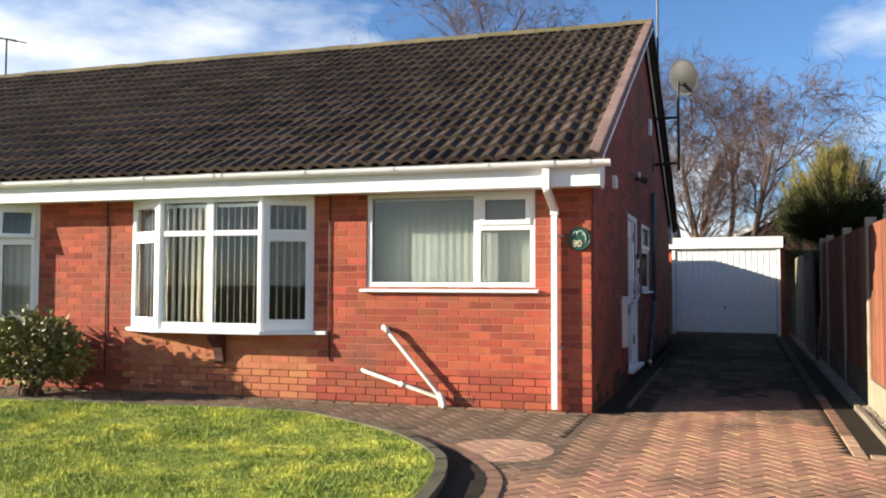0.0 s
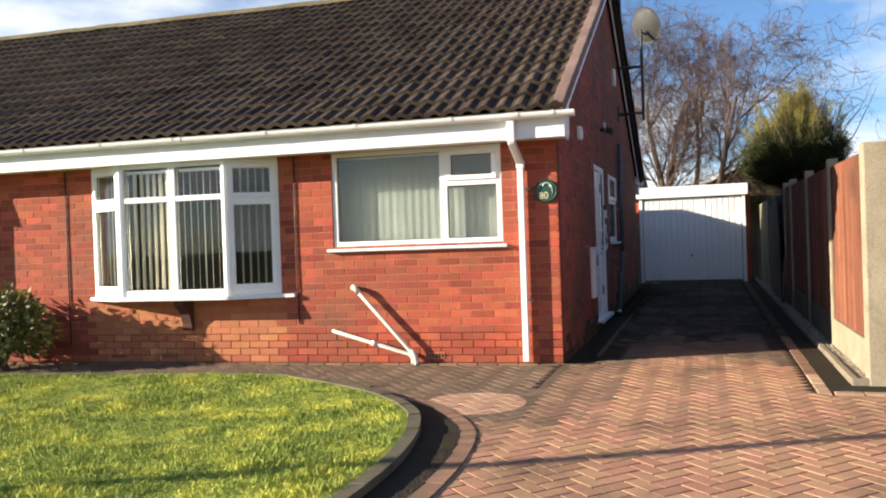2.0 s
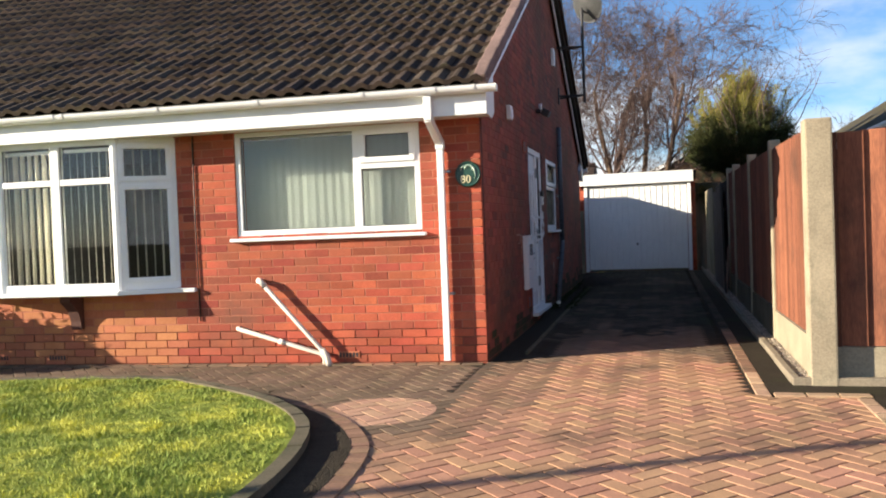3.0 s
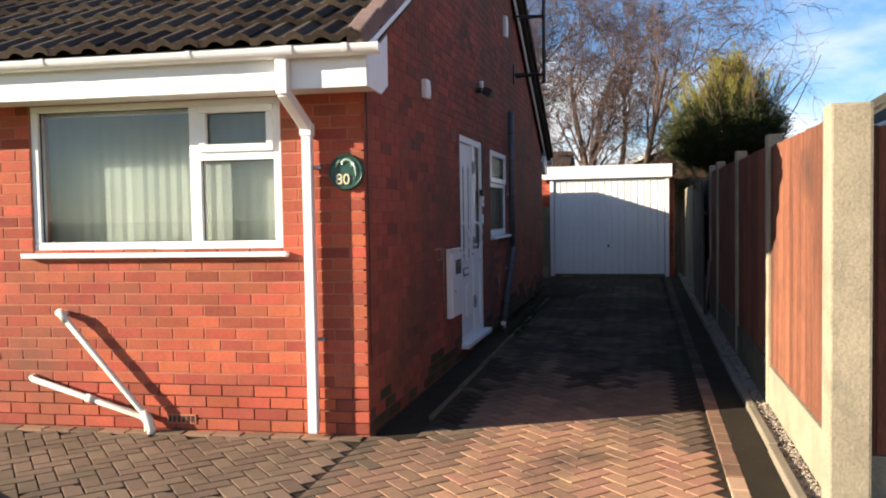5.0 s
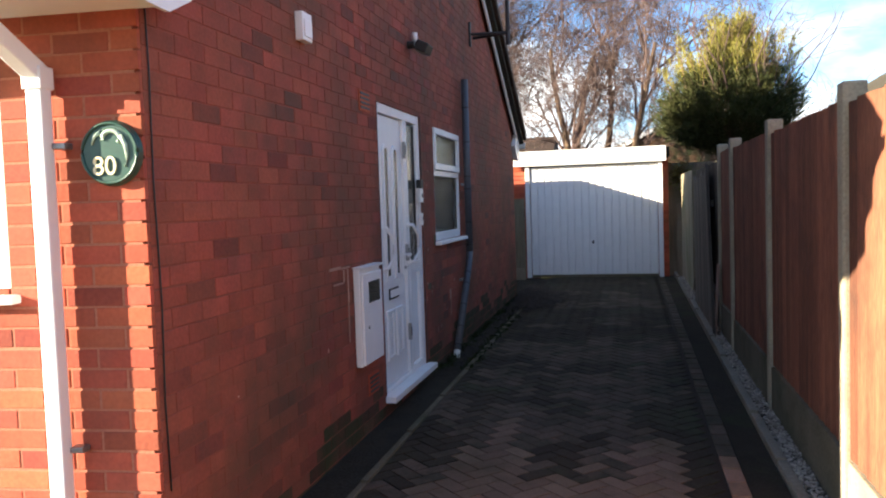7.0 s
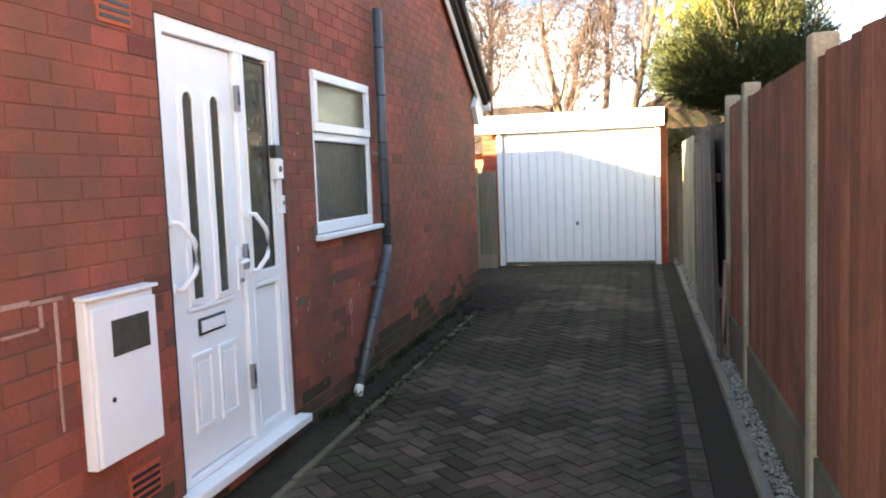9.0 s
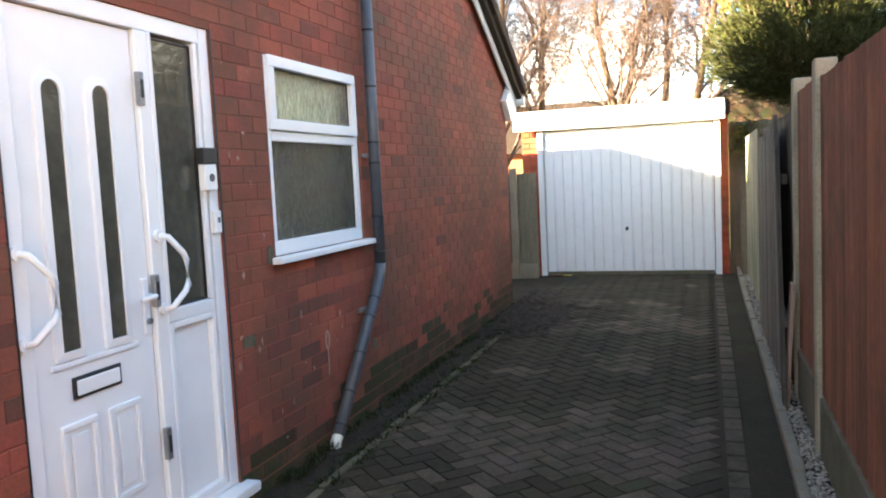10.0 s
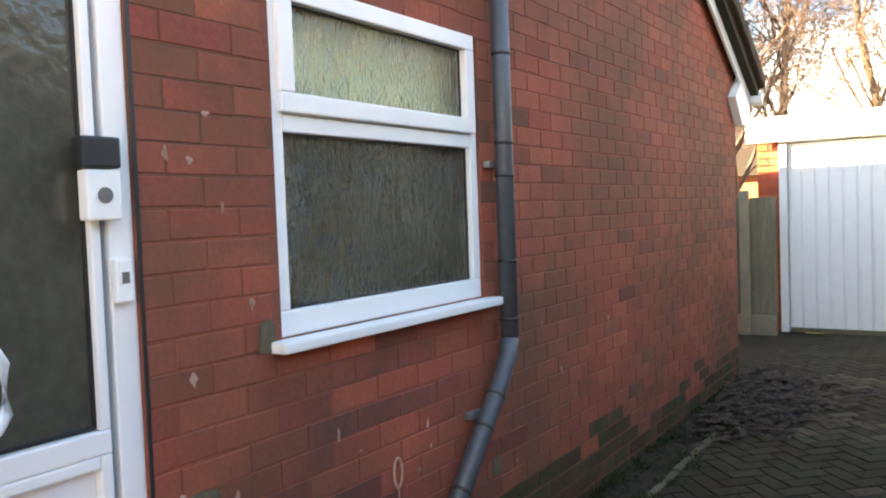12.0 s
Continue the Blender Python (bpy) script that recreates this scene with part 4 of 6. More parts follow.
def build_door():
    d = tagged(thing("door_1", "white plastic front door with two arched slots and a glazed side light", "door", at=(0, 3.3, 0.1)), kind="structure")
    u0, u1, z0, z1 = DOOR
    bars(d, "frame", SIDE, [(u0, u0 + 0.07, z0 + 0.05, z1), (u1 - 0.065, u1, z0 + 0.05, z1), (u0 + 0.07, u1 - 0.065, z1 - 0.07, z1), (3.43, 3.50, z0 + 0.05, z1 - 0.07), (u0 + 0.07, u1 - 0.065, z0 + 0.05, z0 + 0.08)], 0.012, 0.085)
    part("threshold", bm_box(bmesh.new(), u0 - 0.03, u1 + 0.05, -0.075, 0.085, z0 + 0.002, z0 + 0.047, 0.008), M_UPVC, d, "white projecting door sill", SIDE)
    leaf = part("leaf", bm_box(bmesh.new(), 2.825, 3.425, 0.034, 0.08, 0.185, 2.13, 0.006), M_UPVC, d, "white moulded door leaf", SIDE)
    for a, c in ((2.95, 3.035), (3.185, 3.27)):
        part("pane", bm_prism(bmesh.new(), arch(a, c, 0.97, 1.90), "y", 0.026, 0.0335), M_DOOR_PANE, leaf, "dark obscured glass slot", SIDE)
        o, i = arch(a - 0.028, c + 0.028, 0.942, 1.928), arch(a, c, 0.97, 1.90)
        b = bmesh.new()
        vo = [[b.verts.new((u, y, z)) for u, z in o] for y in (0.034, 0.022)]
        vi = [[b.verts.new((u, y, z)) for u, z in i] for y in (0.034, 0.018)]
        for k in range(len(o)):
            k2 = (k + 1) % len(o)
            b.faces.new((vo[0][k], vo[0][k2], vo[1][k2], vo[1][k]))
            b.faces.new((vo[1][k], vo[1][k2], vi[1][k2], vi[1][k]))
            b.faces.new((vi[1][k], vi[1][k2], vi[0][k2], vi[0][k]))
        part("moulding", b, M_UPVC, leaf, "", SIDE)
    for a, c in ((2.915, 3.085), (3.145, 3.315)):
        b = bmesh.new()
        for r in ((a, c, 0.36, 0.385), (a, c, 0.695, 0.72), (a, a + 0.025, 0.385, 0.695), (c - 0.025, c, 0.385, 0.695)):
            bm_box(b, r[0], r[1], 0.022, 0.0345, r[2], r[3], 0.005)
        bm_box(b, a + 0.045, c - 0.045, 0.027, 0.0345, 0.405, 0.675, 0.004)
        part("panel", b, M_UPVC, leaf, "", SIDE)
    part("rail", bm_box(bmesh.new(), 2.90, 3.33, 0.024, 0.0345, 0.915, 0.935, 0.004), M_UPVC, leaf, "", SIDE)
    part("letter_plate", bm_box(bmesh.new(), 2.985, 3.225, 0.026, 0.0345, 0.795, 0.875, 0.004), M_BLACK, leaf, "black letter plate surround", SIDE)
    part("letter_flap", bm_box(bmesh.new(), 3.0, 3.21, 0.019, 0.0265, 0.808, 0.862, 0.004), M_UPVC, leaf, "white letter flap", SIDE)
    part("handle_plate", bm_box(bmesh.new(), 3.375, 3.41, 0.022, 0.0345, 0.95, 1.17, 0.004), M_UPVC, leaf, "", SIDE)
    part("lever", bm_tube(bmesh.new(), [(3.392, 0.028, 1.10), (3.392, -0.025, 1.10), (3.375, -0.033, 1.10), (3.30, -0.033, 1.097)], 0.010, 8), M_UPVC, leaf, "white door lever", SIDE, True)
    part("lock", bm_tube(bmesh.new(), [(3.392, 0.024, 1.0), (3.392, 0.008, 1.0)], 0.012, 10), M_METAL, leaf, "lock cylinder with a key", SIDE)
    for z in (1.84, 1.05, 0.43):
        part("hinge", bm_box(bmesh.new(), 3.418, 3.446, -0.004, 0.020, z, z + 0.13, 0.004), M_METAL, d, "hinge with a dark cap", SIDE)
        part("hinge_cap", bm_box(bmesh.new(), 3.424, 3.440, -0.008, -0.0035, z + 0.03, z + 0.10, 0.002), M_BLACK, d, "", SIDE)
    # side light
    pane(d, SIDE, 3.525, 3.80, 1.03, 2.12, 0.04, M_DOOR_PANE)
    bars(d, "bead", SIDE, [(3.50, 3.825, 0.97, 1.025), (3.50, 3.525, 1.025, 2.135), (3.80, 3.825, 1.025, 2.135)], 0.010, 0.06)
    part("lower_panel", bm_box(bmesh.new(), 3.53, 3.795, 0.035, 0.06, 0.21, 0.94, 0.004), M_UPVC, d, "", SIDE)
    bars(d, "bead", SIDE, [(3.50, 3.53, 0.18, 0.97), (3.795, 3.825, 0.18, 0.97), (3.53, 3.795, 0.18, 0.21), (3.53, 3.795, 0.94, 0.97)], 0.010, 0.06)
    # beading of sealant round the frame
    b = bmesh.new()
    bm_box(b, u0 - 0.008, u0 - 0.001, -0.002, 0.02, z0 + 0.05, z1)
    bm_box(b, u1 + 0.001, u1 + 0.010, -0.002, 0.02, z0 + 0.05, z1)
    part("sealant", b, M_BLACK, d, "", SIDE)
    return d


build_door()
for u, lab in ((2.775, "cranked white grab rail on the outer door frame"), (3.47, "cranked white grab rail on the door mullion")):
    g = thing("grab_rail", lab, "handle", "grab rails", at=(0, u, 1.18))
    part("rail", bm_tube(bmesh.new(), [(u, 0.012, 1.035), (u + 0.012, -0.03, 1.04), (u + 0.075, -0.05, 1.10), (u + 0.092, -0.05, 1.125), (u + 0.092, -0.05, 1.225), (u + 0.078, -0.05, 1.25), (u + 0.012, -0.03, 1.325), (u, 0.012, 1.33)], 0.0125, 10), M_UPVC, g, "", SIDE, True)
    for z in (1.035, 1.33):
        part("rose", bm_tube(bmesh.new(), [(u, 0.012, z), (u, -0.004, z)], 0.024, 12), M_UPVC, g, "", SIDE)

bell = thing("doorbell", "black camera over a white doorbell on the frame", "doorbell", at=(0.0, 3.84, 1.55))
part("camera_box", bm_box(bmesh.new(), 3.765, 3.86, -0.03, 0.011, 1.615, 1.685, 0.006), M_BLACK, bell, "black camera", SIDE)
part("button_box", bm_box(bmesh.new(), 3.775, 3.86, -0.025, 0.011, 1.50, 1.612, 0.006), M_UPVC, bell, "white bell push", SIDE)
part("button", bm_tube(bmesh.new(), [(3.818, -0.024, 1.555), (3.818, -0.029, 1.555)], 0.018, 14), M_DISH, bell, "", SIDE)
sens = thing("alarm_contact", "small white sensor below the doorbell", "sensor", at=(0.0, 3.87, 1.36))
part("case", bm_box(bmesh.new(), 3.845, 3.888, -0.012, 0.011, 1.31, 1.41, 0.005), M_UPVC, sens, "", SIDE)
part("mark", bm_box(bmesh.new(), 3.858, 3.876, -0.0145, -0.0125, 1.355, 1.38), M_DISH, sens, "", SIDE)


def build_w2():
    w = tagged(thing("window_4", "white plastic side window with patterned glass", "window", at=(0, 4.9, 1.15)), kind="structure")
    u0, u1, z0, z1 = W2
    bars(w, "frame", SIDE, [(u0, u1, z0, z0 + 0.075), (u0, u1, z1 - 0.04, z1), (u0, u0 + 0.05, z0 + 0.075, z1 - 0.04), (u1 - 0.05, u1, z0 + 0.075, z1 - 0.04), (u0 + 0.05, u1 - 0.05, 1.735, 1.785)], 0.012, 0.08)
    pane(w, SIDE, u0 + 0.05, u1 - 0.05, z0 + 0.075, 1.735, 0.045, M_GLASS_FROST)
    sash(w, SIDE, u0 + 0.03, u1 - 0.03, 1.79, z1 - 0.02, -0.008, 0.05, 0.058, M_GLASS_PALE)
    part("sill", bm_box(bmesh.new(), u0 - 0.05, u1 + 0.05, -0.06, 0.085, z0 - 0.035, z0 - 0.002, 0.008), M_UPVC, w, "white projecting sill", SIDE)
    return w


build_w2()
rb = thing("roller_blind", "pale green roller blind half down behind the patterned window", "blind", at=(-0.14, 4.9, 1.78))
part("fabric", bm_box(bmesh.new(), 4.40, 5.42, 0.125, 0.128, 1.77, 2.17), M_PALE_GREEN, rb, "", SIDE)
part("roll", bm_tube(bmesh.new(), [(-0.127, 4.40, 2.185), (-0.127, 5.42, 2.185)], 0.022, 10), M_PALE_GREEN, rb)
bt = thing("window_ornament", "pale blurred bottle standing inside the patterned window", "bottle", at=(-0.16, 4.72, 1.15))
b = bmesh.new()
bm_tube(b, [(-0.16, 4.72, 1.15), (-0.16, 4.72, 1.25), (-0.16, 4.72, 1.29), (-0.16, 4.72, 1.33)], 0.05, 12, 0.02)
part("body", b, M_UPVC, bt, "", None, True)
part("inner_sill", bm_box(bmesh.new(), 4.28, 5.48, 0.09, 0.27, 1.10, 1.148), M_UPVC, wall_side, "", SIDE)

box = thing("meter_box", "white plastic meter cupboard with a small dark window", "meter box", at=(0, 2.4, 0.46))
part("case", bm_box(bmesh.new(), 2.14, 2.54, -0.045, 0.0, 0.475, 1.09, 0.008), M_UPVC, box, "", SIDE)
lid = part("lid", bm_box(bmesh.new(), 2.15, 2.53, -0.062, -0.0455, 0.485, 1.06, 0.006), M_UPVC, box, "", SIDE)
part("window", bm_box(bmesh.new(), 2.25, 2.475, -0.0645, -0.0625, 0.868, 1.003), M_DOOR_PANE, lid, "dark viewing window", SIDE)
part("keyhole", bm_tube(bmesh.new(), [(2.235, -0.062, 0.715), (2.235, -0.066, 0.715)], 0.010, 10), M_BLACK, lid, "", SIDE)
part("rain_lip", bm_box(bmesh.new(), 2.135, 2.545, -0.07, -0.0, 1.091, 1.105, 0.004), M_UPVC, box, "", SIDE)

soil = thing("soil_pipe", "grey plastic downpipe that slants to the ground", "downpipe", at=(0.06, 5.3, 0.1))
PX = 0.062
run = [(PX, 5.545, 2.74), (PX, 5.545, 0.98), (PX, 5.52, 0.90), (PX, 5.46, 0.82), (PX, 4.80, 0.08)]
part("pipe", bm_tube(bmesh.new(), run[:2], 0.036, 12), M_GREY_PIPE, soil, "", None, True)
part("pipe", bm_tube(bmesh.new(), run[1:], 0.036, 12), M_GREY_PIPE, soil, "", None, True)
part("outlet", bm_tube(bmesh.new(), [(PX, 4.812, 0.094), (PX, 4.765, 0.055), (PX, 4.755, -0.01)], 0.032, 12), M_CREAM, soil, "pale broken pipe end", None, True)
for z in (2.45, 2.1, 1.75, 1.62, 1.28, 1.05):
    part("collar", bm_tube(bmesh.new(), [(PX, 5.545, z), (PX, 5.545, z + 0.012)], 0.039, 12), M_BLACK, soil, "", None, True)
for k in (0.06, 0.2, 0.46, 0.72, 0.93):
    a, c = Vector(run[3]), Vector(run[4])
    p = a.lerp(c, k)
    part("collar", bm_tube(bmesh.new(), [p, p + (c - a).normalized() * 0.012], 0.039, 12), M_BLACK, soil, "", None, True)
for y, z in ((5.53, 1.66), (5.33, 0.70)):
    part("bracket", bm_box(bmesh.new(), y - 0.05, y + 0.05, -0.03, -0.001, z, z + 0.025, 0.004), M_METAL, soil, "", SIDE)

for y, z in ((2.375, 2.10), (2.36, 0.24)):
    a = thing("air_brick", "red louvred air vent set in the gable brickwork", "air brick", "air bricks", at=(0, y, z))
    part("face", bm_box(bmesh.new(), y, y + 0.215, -0.006, 0.006, z, z + 0.14, 0.003), M_BRICK, a, "", SIDE)
    for i in range(4):
        part("slot", bm_box(bmesh.new(), y + 0.018, y + 0.197, -0.010, -0.0065, z + 0.018 + i * 0.03, z + 0.032 + i * 0.03), M_BLACK, a, "", SIDE)

for y, z, w, h, lab in ((1.40, 2.36, 0.13, 0.15, "small white vent cover high on the gable"), (5.40, 3.68, 0.12, 0.27, "white box high on the gable under the verge")):
    v = thing("vent_box", lab, "vent", "vent boxes", at=(0, y, z))
    part("case", bm_box(bmesh.new(), y, y + w, -0.045, 0.0, z, z + h, 0.008), M_UPVC, v, "", SIDE)
    part("flap", bm_box(bmesh.new(), y + 0.015, y + w - 0.015, -0.052, -0.0455, z + 0.02, z + h - 0.04, 0.004), M_UPVC, v, "", SIDE)

lamp = thing("flood_light", "black security flood light with a sensor", "flood light", at=(0.1, 3.62, 2.72))
part("mount", bm_tube(bmesh.new(), [(0.0, 3.62, 2.74), (0.06, 3.62, 2.74)], 0.03, 10), M_BLACK, lamp)
part("head", bm_box(bmesh.new(), -0.09, 0.09, -0.05, 0.05, -0.04, 0.04, 0.012), M_BLACK, lamp, "", Matrix.Translation((0.13, 3.62, 2.71)) @ Matrix.Rotation(radians(25), 4, "Y") @ Matrix.Rotation(radians(90), 4, "Z"))
part("lens", bm_box(bmesh.new(), -0.08, 0.08, -0.035, 0.035, -0.045, -0.0405), M_DISH, lamp, "", Matrix.Translation((0.13, 3.62, 2.71)) @ Matrix.Rotation(radians(25), 4, "Y") @ Matrix.Rotation(radians(90), 4, "Z"))
part("sensor", bm_tube(bmesh.new(), [(0.05, 3.66, 2.77), (0.05, 3.66, 2.84)], 0.022, 10), M_UPVC, lamp, "white sensor", None, True)

# satellite dish on its bracket
dish = thing("satellite_dish", "grey satellite dish on a dark pole off the gable", "satellite dish", at=(0, 6.27, 3.3))
for z in (3.33, 4.12):
    part("bracket", bm_tube(bmesh.new(), [(0.0, 6.20, z), (0.42, 6.27, z)], 0.018, 6), M_DARK_STEEL, dish)
    part("bracket", bm_tube(bmesh.new(), [(0.0, 6.42, z), (0.42, 6.27, z)], 0.018, 6), M_DARK_STEEL, dish)
part("wall_plate", bm_box(bmesh.new(), 6.17, 6.23, -0.02, 0.0, 3.2, 3.46), M_DARK_STEEL, dish, "", SIDE)
part("pole", bm_tube(bmesh.new(), [(0.42, 6.27, 3.2), (0.42, 6.27, 4.75)], 0.024, 10), M_DARK_STEEL, dish)
b = bmesh.new()
rings = []
for k in range(7):
    r = 0.29 * k / 6
    rings.append([b.verts.new((r * math.cos(2 * math.pi * i / 28), 0.32 * (r ** 2) / 0.36, r * 1.08 * math.sin(2 * math.pi * i / 28))) for i in range(28)] if k else [b.verts.new((0, 0, 0))])
for i in range(28):
    b.faces.new((rings[0][0], rings[1][i], rings[1][(i + 1) % 28]))
for q, w in zip(rings[1:], rings[2:]):
    for i in range(28):
        b.faces.new((q[i], w[i], w[(i + 1) % 28], q[(i + 1) % 28]))
bmesh.ops.solidify(b, geom=list(b.faces), thickness=0.012)
part("reflector", b, M_DISH, dish, "weathered grey dish", Matrix.Translation((0.47, 6.30, 4.80)) @ Matrix.Rotation(radians(-35), 4, "Z") @ Matrix.Rotation(radians(20), 4, "X"), True)
part("arm", bm_tube(bmesh.new(), [(0.44, 6.29, 4.70), (0.66, 6.62, 4.62), (0.70, 6.68, 4.72)], 0.012, 6), M_DARK_STEEL, dish)


def aerial(label, base, h, yaw, boom, n):
    t = thing("tv_aerial", label, "aerial", "aerials", at=base)
    x, y, z = base
    part("mast", bm_tube(bmesh.new(), [base, (x, y, z + h)], 0.018, 6), M_DARK_STEEL, t)
    c, s = math.cos(radians(yaw)), math.sin(radians(yaw))
    part("boom", bm_tube(bmesh.new(), [(x - c * boom / 2, y - s * boom / 2, z + h + 0.12), (x + c * boom / 2, y + s * boom / 2, z + h - 0.12)], 0.02, 6), M_DARK_STEEL, t)
    for i in range(n):
        k = -0.5 + i / (n - 1)
        p = Vector((x + c * boom * k, y + s * boom * k, z + h - 0.24 * k))
        w = 0.10 + 0.10 * (i % 3 == 0)
        part("element", bm_tube(bmesh.new(), [p + Vector((-s * w, c * w, 0)), p + Vector((s * w, -c * w, 0))], 0.009, 4), M_DARK_STEEL, t)
    return t


aerial("thin television aerial on the gable end", (0.20, 5.0, 4.6), 1.75, 20, 0.7, 6)
aerial("television aerial above the far ridge end", (-12.15, 3.75, 5.1), 0.95, -20, 0.9, 7)

# old mortar smears and the ghost of a removed box on the gable bricks
rnd_s = random.Random(31)
V_, F_ = [], []
spots = [(rnd_s.uniform(0.5, 9.0), rnd_s.uniform(0.35, 3.2)) for _ in range(22)] + [(rnd_s.gauss(4.75, 0.35), rnd_s.gauss(0.6, 0.25)) for _ in range(16)] + [(rnd_s.uniform(3.95, 4.3), rnd_s.uniform(0.5, 2.1)) for _ in range(10)]
for y, z in spots:
    if 2.1 < y < 3.95 and z < 2.3 or 4.3 < y < 5.6 and 1.05 < z < 2.25:
        continue
    n, w, h = 9, rnd_s.uniform(0.004, 0.012), rnd_s.uniform(0.004, 0.02)
    o = len(V_)
    V_.append((0.0045, y, z))
    for k in range(n):
        a = 2 * math.pi * k / n
        V_.append((0.0025, y + math.cos(a) * w * rnd_s.uniform(0.35, 1.6), z + math.sin(a) * h * rnd_s.uniform(0.35, 1.6)))
    F_ += [(o, o + 1 + k, o + 1 + (k + 1) % n) for k in range(n)]
tagged(new("mortar_smear", mesh_raw("mortar_smear", V_, F_, M_RENDER_SPOT)), "pale old mortar smears on the gable bricks", "stain", kind="stuff")
ghost = thing("mortar_outline", "pale mortar outline of a removed box on the wall", "mark", at=(0, 1.95, 0.9))
for u0, u1, z0, z1 in ((1.74, 1.93, 1.112, 1.130), (1.934, 2.085, 1.108, 1.122), (2.038, 2.054, 0.90, 1.105), (2.034, 2.046, 0.655, 0.896), (1.968, 1.984, 1.03, 1.104), (1.80, 1.962, 1.022, 1.032)):
    part("strip", bm_box(bmesh.new(), u0, u1, -0.005, 0.001, z0, z1, 0.002), M_RENDER_SPOT, ghost, "", SIDE)
for y, z, w, h in ((4.055, 0.78, 0.055, 0.03), (4.30, 1.165, 0.03, 0.05), (5.51, 0.46, 0.035, 0.04)):
    pt = thing("mortar_patch", "grey-green dab of old mortar on the bricks", "mark", "mortar dabs", at=(0, y, z))
    part("dab", bm_prism(bmesh.new(), [(y - w, z - h * 0.8), (y + w * 0.8, z - h), (y + w, z + h * 0.6), (y + w * 0.2, z + h), (y - w * 0.8, z + h * 0.7)], "x", -0.001, 0.006), M_CONCRETE_MOSSY, pt)
loop = thing("mortar_outline", "pale key-shaped mortar smear low on the wall", "mark", at=(0, 4.95, 0.55))
part("ring", bm_tube(bmesh.new(), [(0.002, 4.86 + 0.022 * math.cos(a), 0.62 + 0.05 * math.sin(a)) for a in [2 * math.pi * k / 14 for k in range(15)]], 0.005, 5), M_RENDER_SPOT, loop)
part("tail", bm_tube(bmesh.new(), [(0.002, 4.86, 0.57), (0.002, 4.862, 0.50), (0.002, 4.858, 0.42)], 0.004, 5), M_RENDER_SPOT, loop)

# ---- lawn, borders ----
LAWN_EDGE = smooth_line([(-12.3, -2.35), (-8.0, -1.85), (-4.87, -1.42), (-2.78, -1.17), (-2.15, -1.34), (-1.31, -1.82), (-0.83, -2.29), (-0.58, -2.77), (-0.43, -3.43), (-0.39, -4.1), (-0.44, -5.0), (-0.55, -6.5), (-0.75, -9.0), (-0.9, -11.6)])
STRIP_EDGE = smooth_line([(-1.45, -1.58), (-1.0, -1.83), (-0.6, -2.18), (-0.33, -2.55), (-0.18, -2.9), (-0.09, -3.5), (-0.08, -4.3), (-0.12, -5.5), (-0.25, -8.0), (-0.4, -11.6)])
LAWN = LAWN_EDGE + [(-12.3, -11.6)]
LZ = 0.05

b = bmesh.new()
vs = [b.verts.new((x, y, LZ + gz(y))) for x, y in LAWN]
f = b.faces.new(vs)
ext = bmesh.ops.extrude_face_region(b, geom=[f])
for v in ext["geom"]:
    if isinstance(v, bmesh.types.BMVert):
        v.co.z -= 0.3
bmesh.ops.triangulate(b, faces=[q for q in b.faces if len(q.verts) > 4])
lawn = tagged(part("lawn", b, M_TURF), "mossy green front lawn with yellowish patches", "lawn", kind="structure")

rng = np.random.default_rng(5)


def grass(n, x0, x1, y0, y1):
    xs, ys = rng.uniform(x0, x1, n), rng.uniform(y0, y1, n)
    keep = np.array([in_poly(float(x), float(y), LAWN_IN) for x, y in zip(xs, ys)])
    return xs[keep], ys[keep]


LAWN_IN = offset_line(LAWN_EDGE, -0.04)[::3] + [(-12.2, -11.5)]
gx, gy = [], []
for n, x0, x1, y0, y1 in ((85000, -5.5, -0.3, -5.4, -1.0), (36000, -9.5, -4.5, -5.4, -1.1), (6000, -12.2, -0.4, -11.4, -5.4)):
    a, c = grass(n, x0, x1, y0, y1)
    gx.append(a), gy.append(c)
gx, gy = np.concatenate(gx), np.concatenate(gy)
n = len(gx)
h = rng.uniform(0.008, 0.026, n) * (0.75 + 0.5 * np.sin(gx * 3.1 + 1.3 * gy) * np.sin(gy * 2.3))
h = np.abs(h) + 0.008 + 0.016 * np.clip(np.sin(gx * 2.7 + 1.9 * np.sin(gy * 1.7 + 0.6)) * np.sin(gy * 3.1 + 1.4 * np.sin(gx * 1.9)), 0, 1) + 0.030 * np.clip(np.sin(gx * 8.3 + 2.1 * np.sin(gy * 5.1)) * np.sin(gy * 9.7 + 1.7 * np.sin(gx * 4.3)) - 0.25, 0, 1)
an = rng.uniform(0, 2 * np.pi, n)
w = rng.uniform(0.002, 0.0042, n)
lean_x, lean_y = rng.normal(0, 0.6, n) * h, rng.normal(0, 0.6, n) * h
base = np.stack([gx, gy, LZ + SLOPE * gy - 0.004], 1)
side_v = np.stack([np.cos(an) * w, np.sin(an) * w, np.zeros(n)], 1)
tip = base + np.stack([lean_x, lean_y, h], 1)
mid = base + np.stack([lean_x * 0.35, lean_y * 0.35, h * 0.6], 1)
co = np.stack([base - side_v, base + side_v, mid + side_v * 0.7, mid - side_v * 0.7, tip], 1).reshape(-1, 3)
me = bpy.data.meshes.new("grass")
idx = np.arange(n) * 5
tri = np.stack([np.stack([idx, idx + 1, idx + 2], 1), np.stack([idx, idx + 2, idx + 3], 1), np.stack([idx + 3, idx + 2, idx + 4], 1)], 1).reshape(-1)
me.vertices.add(len(co))
me.vertices.foreach_set("co", co.reshape(-1))
me.loops.add(len(tri))
me.loops.foreach_set("vertex_index", tri.astype(np.int32))
me.polygons.add(len(tri) // 3)
